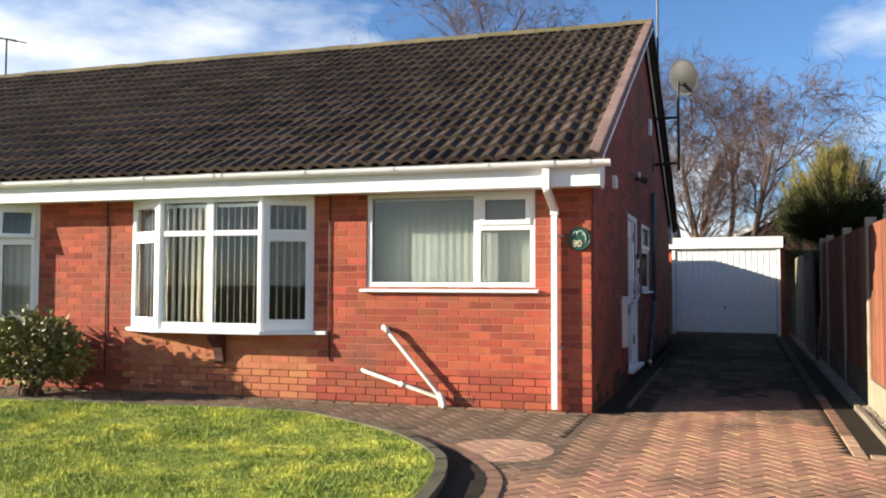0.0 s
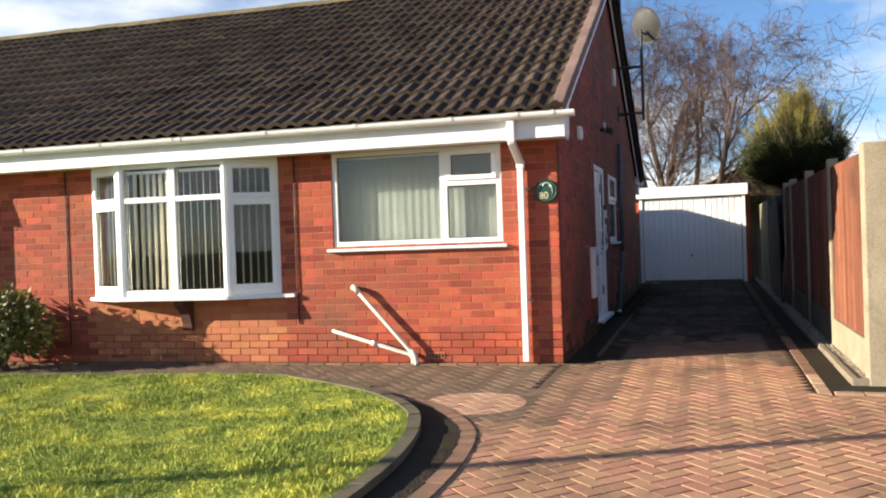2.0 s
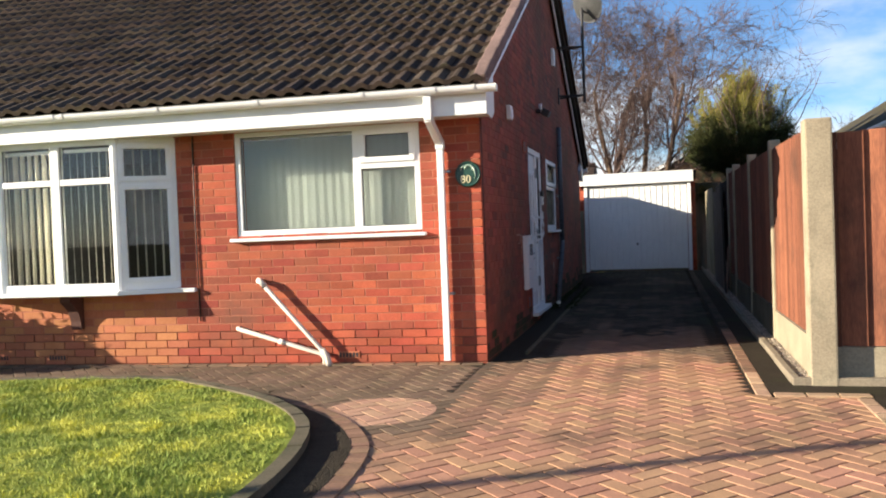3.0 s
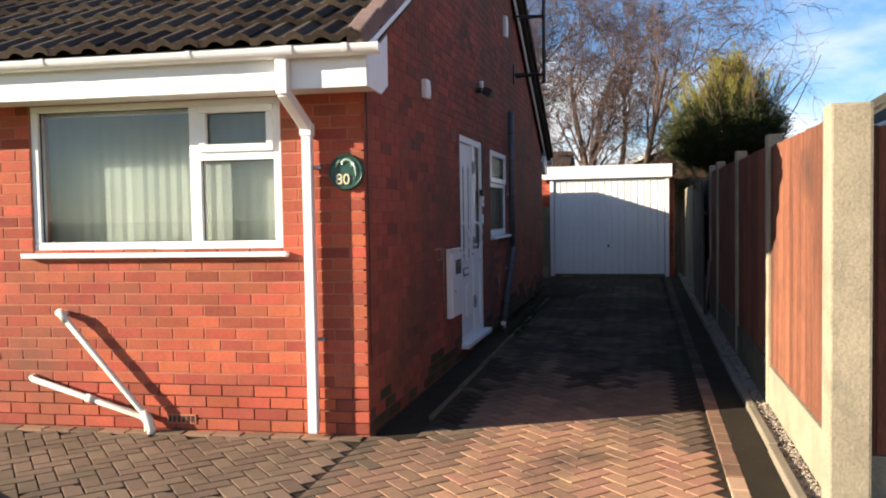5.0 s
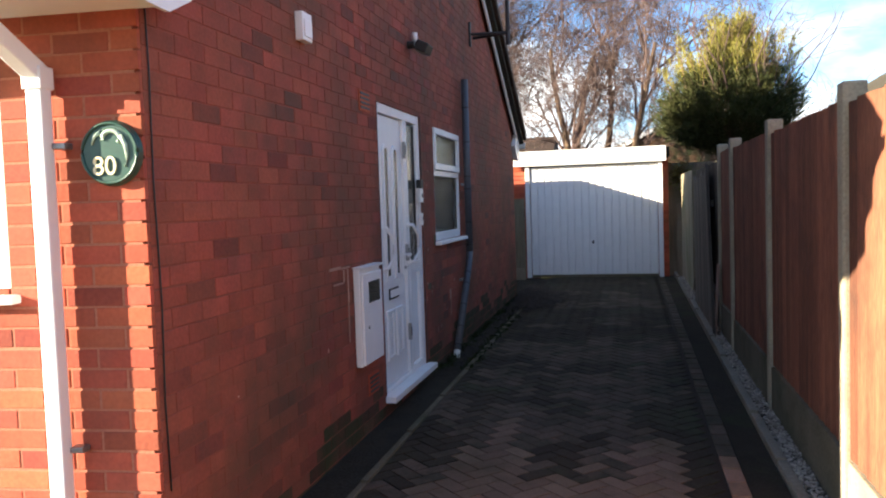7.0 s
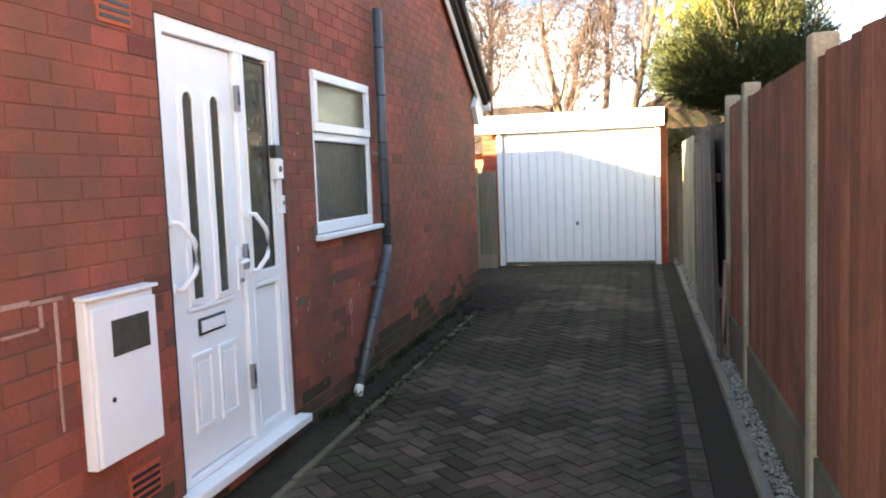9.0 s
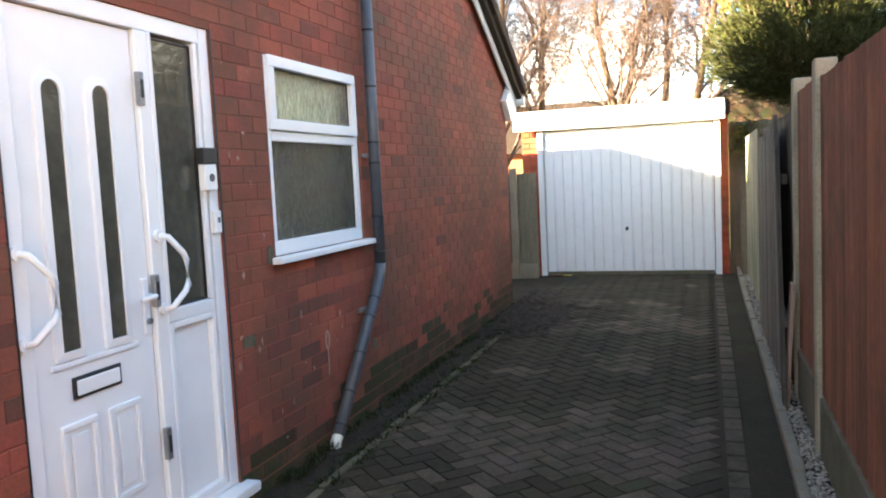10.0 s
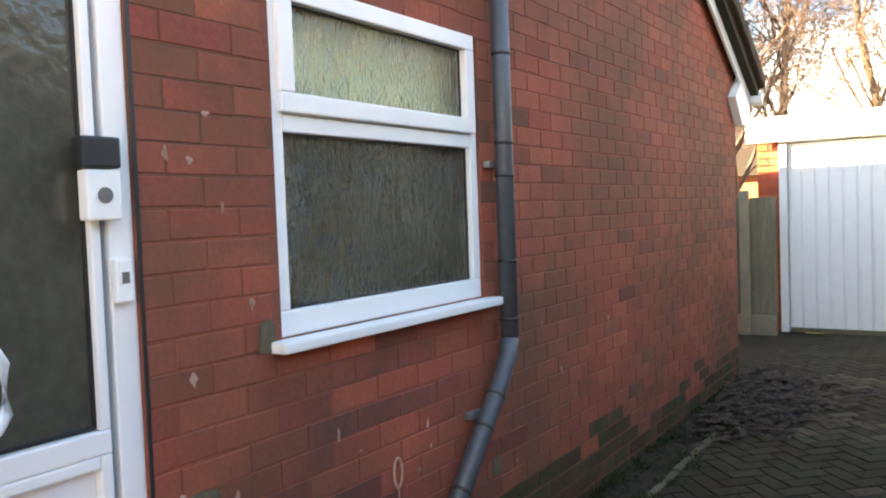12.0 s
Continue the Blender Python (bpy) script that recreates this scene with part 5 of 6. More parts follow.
me.polygons.foreach_set("loop_start", np.arange(0, len(tri), 3, dtype=np.int32))
me.update()
me.validate()
me.materials.append(M_GRASS)
tagged(new("grass", me), "short mossy grass blades of the front lawn", "grass", kind="stuff")

# kerb stones round the lawn
kerb = thing("lawn_kerb", "grey weathered concrete edging round the lawn", "kerb", at=(-1.0, -3.0, 0))
inner, outer_l = offset_line(LAWN_EDGE, 0.0), offset_line(LAWN_EDGE, 0.085)
for i in range(0, len(LAWN_EDGE) - 2, 2):
    j = i + 2
    b = bmesh.new()
    poly = [inner[i], inner[i + 1], inner[j], outer_l[j], outer_l[i + 1], outer_l[i]]
    z = gz(inner[i][1])
    bm_prism(b, poly, "z", z - 0.1, z + 0.062 + random.uniform(-0.004, 0.004))
    part("kerb_stone", b, M_CONCRETE_MOSSY, kerb)

# dark strip between lawn and drive
poly = [p for p in offset_line(LAWN_EDGE, 0.085) if p[1] < -1.6 and p[0] > -1.7] 
poly = [(-1.50, -1.60)] + poly + [q for q in reversed(STRIP_EDGE)]
slab("border_bed", poly, 0.012, 0.12, M_SOIL, "narrow dark bare soil bed between lawn and drive", "flower bed")
border = thing("block_border", "row of tan paving blocks edging the drive", "border", at=(0, -4, 0))
so = offset_line(STRIP_EDGE, 0.105)
for k in range(6, len(STRIP_EDGE) - 1):
    p, q = Vector(STRIP_EDGE[k]), Vector(STRIP_EDGE[k + 1])
    m_ = max(1, round((q - p).length / 0.2))
    for s in range(m_):
        a, c = s / m_ + 0.02, (s + 1) / m_ - 0.02
        P = lambda A, B, t_: (A[0] + (B[0] - A[0]) * t_, A[1] + (B[1] - A[1]) * t_)
        poly = [P(STRIP_EDGE[k], STRIP_EDGE[k + 1], a), P(STRIP_EDGE[k], STRIP_EDGE[k + 1], c), P(so[k], so[k + 1], c), P(so[k], so[k + 1], a)]
        b = bmesh.new()
        z = gz(poly[0][1])
        bm_prism(b, poly, "z", z - 0.06, z + 0.010 + random.uniform(-0.002, 0.002))
        part("paving_block", b, M_BLOCK_TAN, border)

# ---- plants ----
def leaf_cloud(name, pts, dirs, lengths, widths, material, fold=0.15):
    """Many small pointed leaves, each a bent diamond of its own."""
    pts, dirs = np.asarray(pts, float), np.asarray(dirs, float)
    dirs /= np.linalg.norm(dirs, axis=1)[:, None] + 1e-9
    n = len(pts)
    r = rng.normal(size=(n, 3))
    s = np.cross(dirs, r)
    s /= np.linalg.norm(s, axis=1)[:, None] + 1e-9
    up = np.cross(s, dirs)
    L, W = np.asarray(lengths)[:, None], np.asarray(widths)[:, None]
    a = pts
    m1 = pts + dirs * L * 0.5 + s * W * 0.5 + up * L * fold
    m2 = pts + dirs * L * 0.5 - s * W * 0.5 + up * L * fold
    t_ = pts + dirs * L
    co = np.stack([a, m1, t_, m2], 1).reshape(-1, 3)
    idx = np.arange(n) * 4
    faces = np.stack([idx, idx + 1, idx + 2, idx + 3], 1)
    me = bpy.data.meshes.new(name)
    me.vertices.add(len(co))
    me.vertices.foreach_set("co", co.reshape(-1))
    me.loops.add(n * 4)
    me.loops.foreach_set("vertex_index", faces.reshape(-1).astype(np.int32))
    me.polygons.add(n)
    me.polygons.foreach_set("loop_start", np.arange(0, n * 4, 4, dtype=np.int32))
    me.update()
    me.validate()
    me.materials.append(material)
    return me


class Branches:
    """Tapered limbs gathered as one tube mesh."""

    def __init__(self):
        self.v, self.f, self.tips = [], [], []

    def tube(self, pts, r0, r1, n):
        start = len(self.v)
        for i, p in enumerate(pts):
            d = (pts[min(i + 1, len(pts) - 1)] - pts[max(i - 1, 0)]).normalized()
            a = d.orthogonal().normalized()
            c = a.cross(d)
            r = r0 + (r1 - r0) * i / (len(pts) - 1)
            for k in range(n):
                t_ = 2 * math.pi * k / n
                self.v.append(p + r * (math.cos(t_) * a + math.sin(t_) * c))
        for i in range(len(pts) - 1):
            for k in range(n):
                a, c = start + i * n + k, start + i * n + (k + 1) % n
                self.f.append((a, c, c + n, a + n))

    def grow(self, p, d, length, r, level, rnd, droop=0.0, spread=0.6, kids=(4, 6), last=4, thin=0.004):
        n = 7 if level == 0 else 5 if level < 3 else 3
        steps = 6 if level < 2 else 4
        pts = [p.copy()]
        d = d.normalized()
        for i in range(steps):
            wob = 0.10 + 0.05 * level
            d = (d + Vector((rnd.gauss(0, wob), rnd.gauss(0, wob), rnd.gauss(0, wob) + (0.05 if level < 2 else -droop)))).normalized()
            pts.append(pts[-1] + d * length / steps)
        self.tube(pts, r, r * (0.55 if level < last else 0.3), n)
        if level >= last:
            self.tips.append((pts[-1], d))
            return
        count = rnd.randint(*kids)
        for k in range(count):
            i = rnd.randint(1 if level else 2, steps)
            q = pts[i]
            dd = (pts[i] - pts[i - 1]).normalized()
            side = dd.orthogonal().normalized()
            side.rotate(Matrix.Rotation(rnd.uniform(0, 6.28), 3, dd))
            nd = (dd * (1 - spread * 0.5) + side * spread * rnd.uniform(0.6, 1.2)).normalized()
            fr = 1 - 0.45 * i / steps
            self.grow(q, nd, length * rnd.uniform(0.5, 0.78), max(r * fr * rnd.uniform(0.42, 0.62), thin), level + 1, rnd, droop, spread, kids, last, thin)


def bare_tree(label, x, y, stems, length, r, seed, droop, spread, kids, last=5):
    rnd = random.Random(seed)
    z = -0.2
    t_ = thing("tree", label, "tree", "bare trees", at=(x, y, z))
    tr, cr = Branches(), Branches()
    for sx, sy, lean_ in stems:
        p = Vector((x + sx, y + sy, z))
        d = Vector((lean_[0], lean_[1], 1)).normalized()
        pts = [p]
        for i in range(7):
            d = (d + Vector((rnd.gauss(0, 0.06), rnd.gauss(0, 0.06), 0.02))).normalized()
            pts.append(pts[-1] + d * length / 7)
        tr.tube(pts, r, r * 0.4, 8)
        for k in range(rnd.randint(7, 10)):
            i = rnd.randint(2, 7)
            side = Vector((rnd.gauss(0, 1), rnd.gauss(0, 1), 0)).normalized()
            cr.grow(pts[i], (d * 0.9 + side * rnd.uniform(0.35, 0.8)).normalized(), length * rnd.uniform(0.30, 0.46), r * 0.42 * (1 - 0.4 * i / 7), 1, rnd, droop, spread, kids, last, 0.007)
    ob = new("trunk", mesh_raw("trunk", tr.v, tr.f, M_BARK, True))
    adopt(ob, t_)
    ob = new("crown", mesh_raw("crown", cr.v, cr.f, M_TWIG, True))
    adopt(ob, t_)
    return t_


bare_tree("tall bare birch with many fine reddish twigs behind the garage", 0.5, 20.5, [(0, 0, (-0.10, 0)), (0.3, 0.2, (0.13, 0.05)), (-0.5, 0.3, (-0.02, 0.1)), (0.5, -0.2, (0.24, -0.05))], 6.0, 0.13, 11, 0.06, 0.55, (4, 5), 5)
bare_tree("bare winter tree with upright limbs behind the house", -3.2, 22.5, [(0, 0, (0.05, 0)), (0.4, 0.2, (0.2, 0.0)), (-0.4, 0.1, (-0.18, 0))], 6.4, 0.15, 5, 0.0, 0.5, (4, 5), 5)
bare_tree("big bare tree rising behind the roof ridge", -8.0, 22.0, [(0, 0, (0.0, 0)), (0.3, 0.2, (0.12, 0.05)), (-0.4, 0.2, (-0.15, 0.0))], 9.2, 0.19, 8, -0.02, 0.5, (4, 5), 5)
bare_tree("distant bare tree beyond the gardens", 9.5, 30.0, [(0, 0, (0.0, 0)), (0.4, 0.1, (0.15, 0))], 3.6, 0.10, 21, 0.02, 0.6, (3, 5), 4)


def conifer(x, y):
    t_ = thing("conifer", "broad clipped conifer bush, coloured shade-dark below and sunlit yellow-green on its spiky top", "bush", at=(x, y, 0.1))
    rnd = random.Random(3)
    br = Branches()
    br.tube([Vector((x, y, 0.0)), Vector((x + 0.05, y, 1.0)), Vector((x, y + 0.05, 2.2)), Vector((x, y, 3.2))], 0.12, 0.03, 8)
    P, D, L, W = [], [], [], []
    for k in range(420):
        u, v = rnd.uniform(0, 2 * math.pi), rnd.uniform(-1, 1)
        rr = 0.97 + 0.08 * math.sin(3 * u + 2 * v) + rnd.gauss(0, 0.05)
        e = Vector((math.cos(u) * math.sqrt(1 - v * v) * rr, math.sin(u) * math.sqrt(1 - v * v) * rr, v * 0.62))
        c = Vector((x, y, 2.62))
        tip = c + e + Vector((0, 0, 0.12))
        root = c + e * 0.30 + Vector((0, 0, -0.25))
        br.tube([root, root.lerp(tip, 0.5) + Vector((0, 0, -0.03)), tip], 0.007, 0.002, 3)
        dd = (tip - root).normalized()
        for j in range(170):
            q = root.lerp(tip, rnd.uniform(0.35, 1.03)) + Vector((rnd.gauss(0, 0.045), rnd.gauss(0, 0.045), rnd.gauss(0, 0.045)))
            P.append(q)
            D.append(dd + Vector((rnd.gauss(0, 0.45), rnd.gauss(0, 0.45), rnd.gauss(0.15, 0.4))))
            L.append(rnd.uniform(0.05, 0.11)), W.append(rnd.uniform(0.006, 0.013))
    P2, D2, L2, W2_ = [], [], [], []
    for k in range(150):
        u, rad = rnd.uniform(0, 2 * math.pi), abs(rnd.gauss(0, 0.37))
        root = Vector((x + 0.05 + math.cos(u) * rad, y + math.sin(u) * rad, 2.98))
        top = root + Vector((math.cos(u) * 0.16 + rnd.gauss(0, 0.08), math.sin(u) * 0.16 + rnd.gauss(0, 0.08), max(0.30, 0.95 - 0.7 * rad + rnd.gauss(0, 0.14))))
        br.tube([root, root.lerp(top, 0.5), top], 0.010, 0.003, 3)
        for j in range(150):
            q = root.lerp(top, rnd.uniform(0.1, 1.0)) + Vector((rnd.gauss(0, 0.035), rnd.gauss(0, 0.035), 0))
            P2.append(q)
            D2.append(Vector((rnd.gauss(0, 0.4), rnd.gauss(0, 0.4), 1.0)))
            L2.append(rnd.uniform(0.05, 0.12)), W2_.append(rnd.uniform(0.006, 0.012))
    adopt(new("trunk", mesh_raw("trunk", br.v, br.f, M_BARK, True)), t_)
    # body leaves carry the shaded colour, top shoots the sunlit one
    adopt(new("foliage", leaf_cloud("foliage", P, D, L, W, M_CONIFER_SHADED)), t_)
    adopt(new("spiky_top", leaf_cloud("spiky_top", P2, D2, L2, W2_, M_CONIFER_SUNLIT)), t_)
    # long bare shoots above
    sh = Branches()
    for k in range(34):
        u = rnd.uniform(0, 2 * math.pi)
        p = Vector((x + math.cos(u) * rnd.uniform(0.2, 1.0), y + math.sin(u) * rnd.uniform(0.2, 1.0), 2.9))
        sh.grow(p, Vector((math.cos(u) * 0.35, math.sin(u) * 0.35, 1.0)), rnd.uniform(0.7, 1.25), 0.010, 2, rnd, 0.0, 0.4, (1, 3), 4)
    adopt(new("twiggy_growth", mesh_raw("twiggy_growth", sh.v, sh.f, M_TWIG, True)), t_)


conifer(3.12, 9.65)


def laurel(x, y, rx, ry, h, n):
    t_ = thing("shrub", "leafy evergreen shrub against the party wall", "shrub", at=(x, y, 0.0))
    rnd = random.Random(9)
    br = Branches()
    for k in range(46):
        u = rnd.uniform(0, 2 * math.pi)
        top = Vector((x + math.cos(u) * rx * rnd.uniform(0.1, 0.9), y + math.sin(u) * ry * rnd.uniform(0.1, 0.9), h * rnd.uniform(0.45, 0.95)))
        root = Vector((x + rnd.gauss(0, 0.06), y + rnd.gauss(0, 0.06), -0.03))
        br.tube([root, root.lerp(top, 0.5) + Vector((0, 0, 0.05)), top], 0.012, 0.004, 4)
    P, D, L, W = [], [], [], []
    for k in range(n):
        u, v = rnd.uniform(0, 2 * math.pi), rnd.uniform(-0.75, 1)
        rr = rnd.uniform(0.55, 1.05) * (1 + 0.16 * math.sin(4 * u + 3 * v))
        q = math.sqrt(max(0, 1 - v * v))
        P.append(Vector((x + math.cos(u) * q * rx * rr, y + math.sin(u) * q * ry * rr, h * 0.50 + v * h * 0.48 * rr)))
        D.append(Vector((math.cos(u) * q, math.sin(u) * q, v * 0.6 + 0.1)) + Vector((rnd.gauss(0, 0.6), rnd.gauss(0, 0.6), rnd.gauss(0, 0.5))))
        L.append(rnd.uniform(0.06, 0.12)), W.append(rnd.uniform(0.03, 0.05))
    adopt(new("stem_clump", mesh_raw("stem_clump", br.v, br.f, M_BARK, True)), t_)
    adopt(new("foliage", leaf_cloud("foliage", P, D, L, W, M_LAUREL)), t_)


laurel(-6.12, -1.0, 0.62, 0.42, 0.90, 2600)

# ---- gravel strip and leaf litter ----
def pebbles(name, n, spots, smin, smax, material, label, category, flat=0.6):
    V, F = [], []
    rnd = random.Random(17)
    for _ in range(n):
        x, y, z = spots(rnd)
        s = rnd.uniform(smin, smax)
        a = rnd.uniform(0, 6.28)
        c, si = math.cos(a), math.sin(a)
        o = len(V)
        for px, py, pz in ((1, 0, 0), (0, 0.75, 0), (-0.9, 0.1, 0), (0, -0.8, 0), (0.1, 0, 0.8), (0, 0, -0.7)):
            px, py, pz = px * s * rnd.uniform(0.8, 1.2), py * s * rnd.uniform(0.8, 1.2), pz * s * flat
            V.append((x + px * c - py * si, y + px * si + py * c, z + pz))
        for i in range(4):
            F.append((o + i, o + (i + 1) % 4, o + 4))
            F.append((o + (i + 1) % 4, o + i, o + 5))
    return tagged(new(name, mesh_raw(name, V, F, material)), label, category, kind="stuff")


def strip_spot(r):
    y = -0.7 + 12.0 * r.random() ** 1.35
    return (r.uniform(2.478, 2.565), y, gz(y) + 0.018 + r.uniform(0, 0.02))


slab("gravel_bed", [(2.473, -0.72), (2.63, -0.72), (2.63, 11.4), (2.473, 11.4)], 0.012, 0.1, M_SOIL, "soil under the gravel strip", "bed")
pebbles("gravel", 6500, strip_spot, 0.007, 0.017, M_GRAVEL, "small pale gravel between edging and fence", "gravel")


def litter_spot(r):
    y = 8.7 + r.gauss(0, 0.5)
    x = 0.14 + abs(r.gauss(0, 0.27)) * (1 if y < 9.5 else 0.6)
    return (x, y, gz(y) + 0.012 + abs(r.gauss(0, 0.055)) * max(0.2, 1 - 1.2 * x))


pebbles("dead_leaves", 3400, litter_spot, 0.014, 0.042, M_LEAF_LITTER, "heap of wet dead leaves against the wall foot", "leaves", 0.25)


def weed_spot(r):
    y = r.uniform(4.0, 9.2)
    return (0.06 + abs(r.gauss(0, 0.10)), y, gz(y) - 0.012)


pebbles("wall_foot_debris", 700, weed_spot, 0.006, 0.02, M_LEAF_LITTER, "moss and crumbs along the wall foot", "debris", 0.5)

rnd_m = random.Random(41)
P, D, L, W = [], [], [], []
for k in range(150):
    y = rnd_m.uniform(4.2, 9.3)
    x = rnd_m.choice((0.03 + abs(rnd_m.gauss(0, 0.03)), 0.285 - 0.02 * max(0.0, y - 6) + rnd_m.gauss(0, 0.03)))
    for j in range(26):
        P.append((x + rnd_m.gauss(0, 0.022), y + rnd_m.gauss(0, 0.035), gz(y) - 0.004))
        D.append((rnd_m.gauss(0, 0.6), rnd_m.gauss(0, 0.6), 1.0))
        L.append(rnd_m.uniform(0.012, 0.045)), W.append(rnd_m.uniform(0.005, 0.012))
tagged(new("moss", leaf_cloud("moss", P, D, L, W, M_MOSS)), "dark moss and small weeds along the gable wall foot", "moss", kind="stuff")
wall_edging = thing("path_edging", "mossy concrete edging between the blocks and the wall gully", "kerb", at=(0.28, 5, 0))
for k in range(8):
    y = 0.5 + k * 0.915
    b = bmesh.new()
    bm_box(b, 0.258, 0.298, y, y + 0.905, gz(y) - 0.09, gz(y) + 0.014, 0.006)
    part("edging_stone", b, M_CONCRETE_MOSSY, wall_edging)

# ---- things beyond the drive ----
# old leaning panel and weathered fence near the garage
def slanted(y_foot, y_top, z_top, x0, x1, width, thick):
    """Pose-free upright board whose foot and head stand at different places along the fence."""
    q = bmesh.new()
    lo = [q.verts.new((x0 + dx, y_foot + dy, gz(y_foot) + 0.01)) for dx, dy in ((0, 0), (thick, 0), (thick, width), (0, width))]
    hi = [q.verts.new((x1 + dx, y_top + dy, z_top)) for dx, dy in ((0, 0), (thick, 0), (thick, width), (0, width))]
    q.faces.new(lo[::-1]), q.faces.new(hi)
    for k in range(4):
        q.faces.new((lo[k], lo[(k + 1) % 4], hi[(k + 1) % 4], hi[k]))
    return q


old = thing("old_timber_fence", "weathered timber panel slumped against the fence", "fence panel", at=(2.5, 7.0, 0.08))
for i in range(18):
    part("board", slanted(6.0 + i * 0.125, 7.05 + i * 0.118, 1.74 + random.uniform(-0.05, 0.04), 2.492 + 0.003 * (i % 2), 2.555 + 0.003 * (i % 2), 0.117, 0.014), M_GREY_TIMBER, old)
for k, z in ((0.22, 0.45), (0.74, 1.35)):
    part("rail", bm_box(bmesh.new(), 2.512 + 0.07 * k, 2.545 + 0.07 * k, 6.0 + 1.05 * k + 0.03, 8.1 + 1.0 * k, z, z + 0.07), M_GREY_TIMBER, old)
prop = thing("timber_prop", "dark plank leaning along the fence", "plank", at=(2.46, 5.6, 0.07))
part("plank", slanted(5.62, 7.0, 1.84, 2.462, 2.53, 0.10, 0.022), M_DARK_TIMBER, prop)
stub = thing("short_plank", "short pinkish offcut of plank by the post", "plank", at=(2.48, 5.8, 0.07))
part("plank", slanted(5.82, 5.88, 0.78, 2.49, 2.535, 0.12, 0.02), M_PINK_TIMBER, stub)
far_panel = thing("weathered_fence", "pale weathered fence panel beside the garage", "fence panel", at=(2.55, 10, 0.1))
featheredge(far_panel, 9.3, 11.5, 0.12, 1.84, 2.56, "y", 0.12, M_OLD_WOOD)
back_panel = thing("weathered_fence", "pale weathered fence closing the gap beside the garage", "fence panel", at=(3.2, 12, 0.1))
featheredge(back_panel, 2.35, 4.6, 0.05, 2.06, 11.95, "x", 0.12, M_OLD_WOOD)
mid_panel = thing("weathered_fence", "old dark timber fence panel behind the leaning boards", "fence panel", at=(2.6, 7, 0.1))
featheredge(mid_panel, 6.08, 9.28, 0.12, 1.84, 2.63, "y", 0.12, M_DARK_TIMBER)

P, D, L, W = [], [], [], []
rnd_i = random.Random(52)
for k in range(420):
    P.append((rnd_i.gauss(2.55, 0.10), 11.90 + rnd_i.gauss(0, 0.03), rnd_i.gauss(1.86, 0.13)))
    D.append((rnd_i.gauss(0, 0.6), -0.6 + rnd_i.gauss(0, 0.4), rnd_i.gauss(-0.2, 0.6)))
    L.append(rnd_i.uniform(0.03, 0.07)), W.append(rnd_i.uniform(0.025, 0.045))
ivy = thing("ivy", "small clump of yellow-green ivy on the fence by the garage", "ivy", at=(2.55, 11.9, 1.6))
adopt(new("foliage", leaf_cloud("foliage", P, D, L, W, M_LAUREL)), ivy)

# low fence between house and garage
gate = thing("garden_fence", "pale weathered timber fence between house and garage", "fence", at=(-0.6, 11.0, 0.1))
featheredge(gate, -1.6, -0.13, 0.10, 1.52, 11.50, "x", 0.12, M_OLD_WOOD)
part("post", bm_box(bmesh.new(), -0.47, -0.38, 11.40, 11.475, 0.0, 1.60, 0.008), M_CONCRETE, gate, "pale concrete post")
part("gravel_board", bm_box(bmesh.new(), -1.6, -0.13, 11.44, 11.472, 0.0, 0.30, 0.004), M_CONCRETE, gate)

# plain block behind the house, out of view, added to shade the garage door
lean_to = slab("lean_to", [(-4.0, 9.42), (-1.45, 9.55), (-1.45, 10.55), (-4.0, 10.55)], 2.44, 0.1, M_BRICK, "plain brick block behind the bungalow, added unseen to shade the garage", "lean-to")

# rear eaves of the gable end
rear = thing("rear_eaves", "white rear eaves box end and gutter end", "eaves", at=(0, 9.5, 2.2))
part("box_end", bm_prism(bmesh.new(), [(9.20, 2.30), (9.40, 2.10), (9.66, 2.10), (9.66, 2.32), (9.45, 2.48)], "x", 0.0, 0.06), M_UPVC, rear)
part("gutter_end", bm_tube(bmesh.new(), [(0.14, 9.74, 2.33), (-2.0, 9.60, 2.33)], 0.055, 10), M_UPVC, rear)


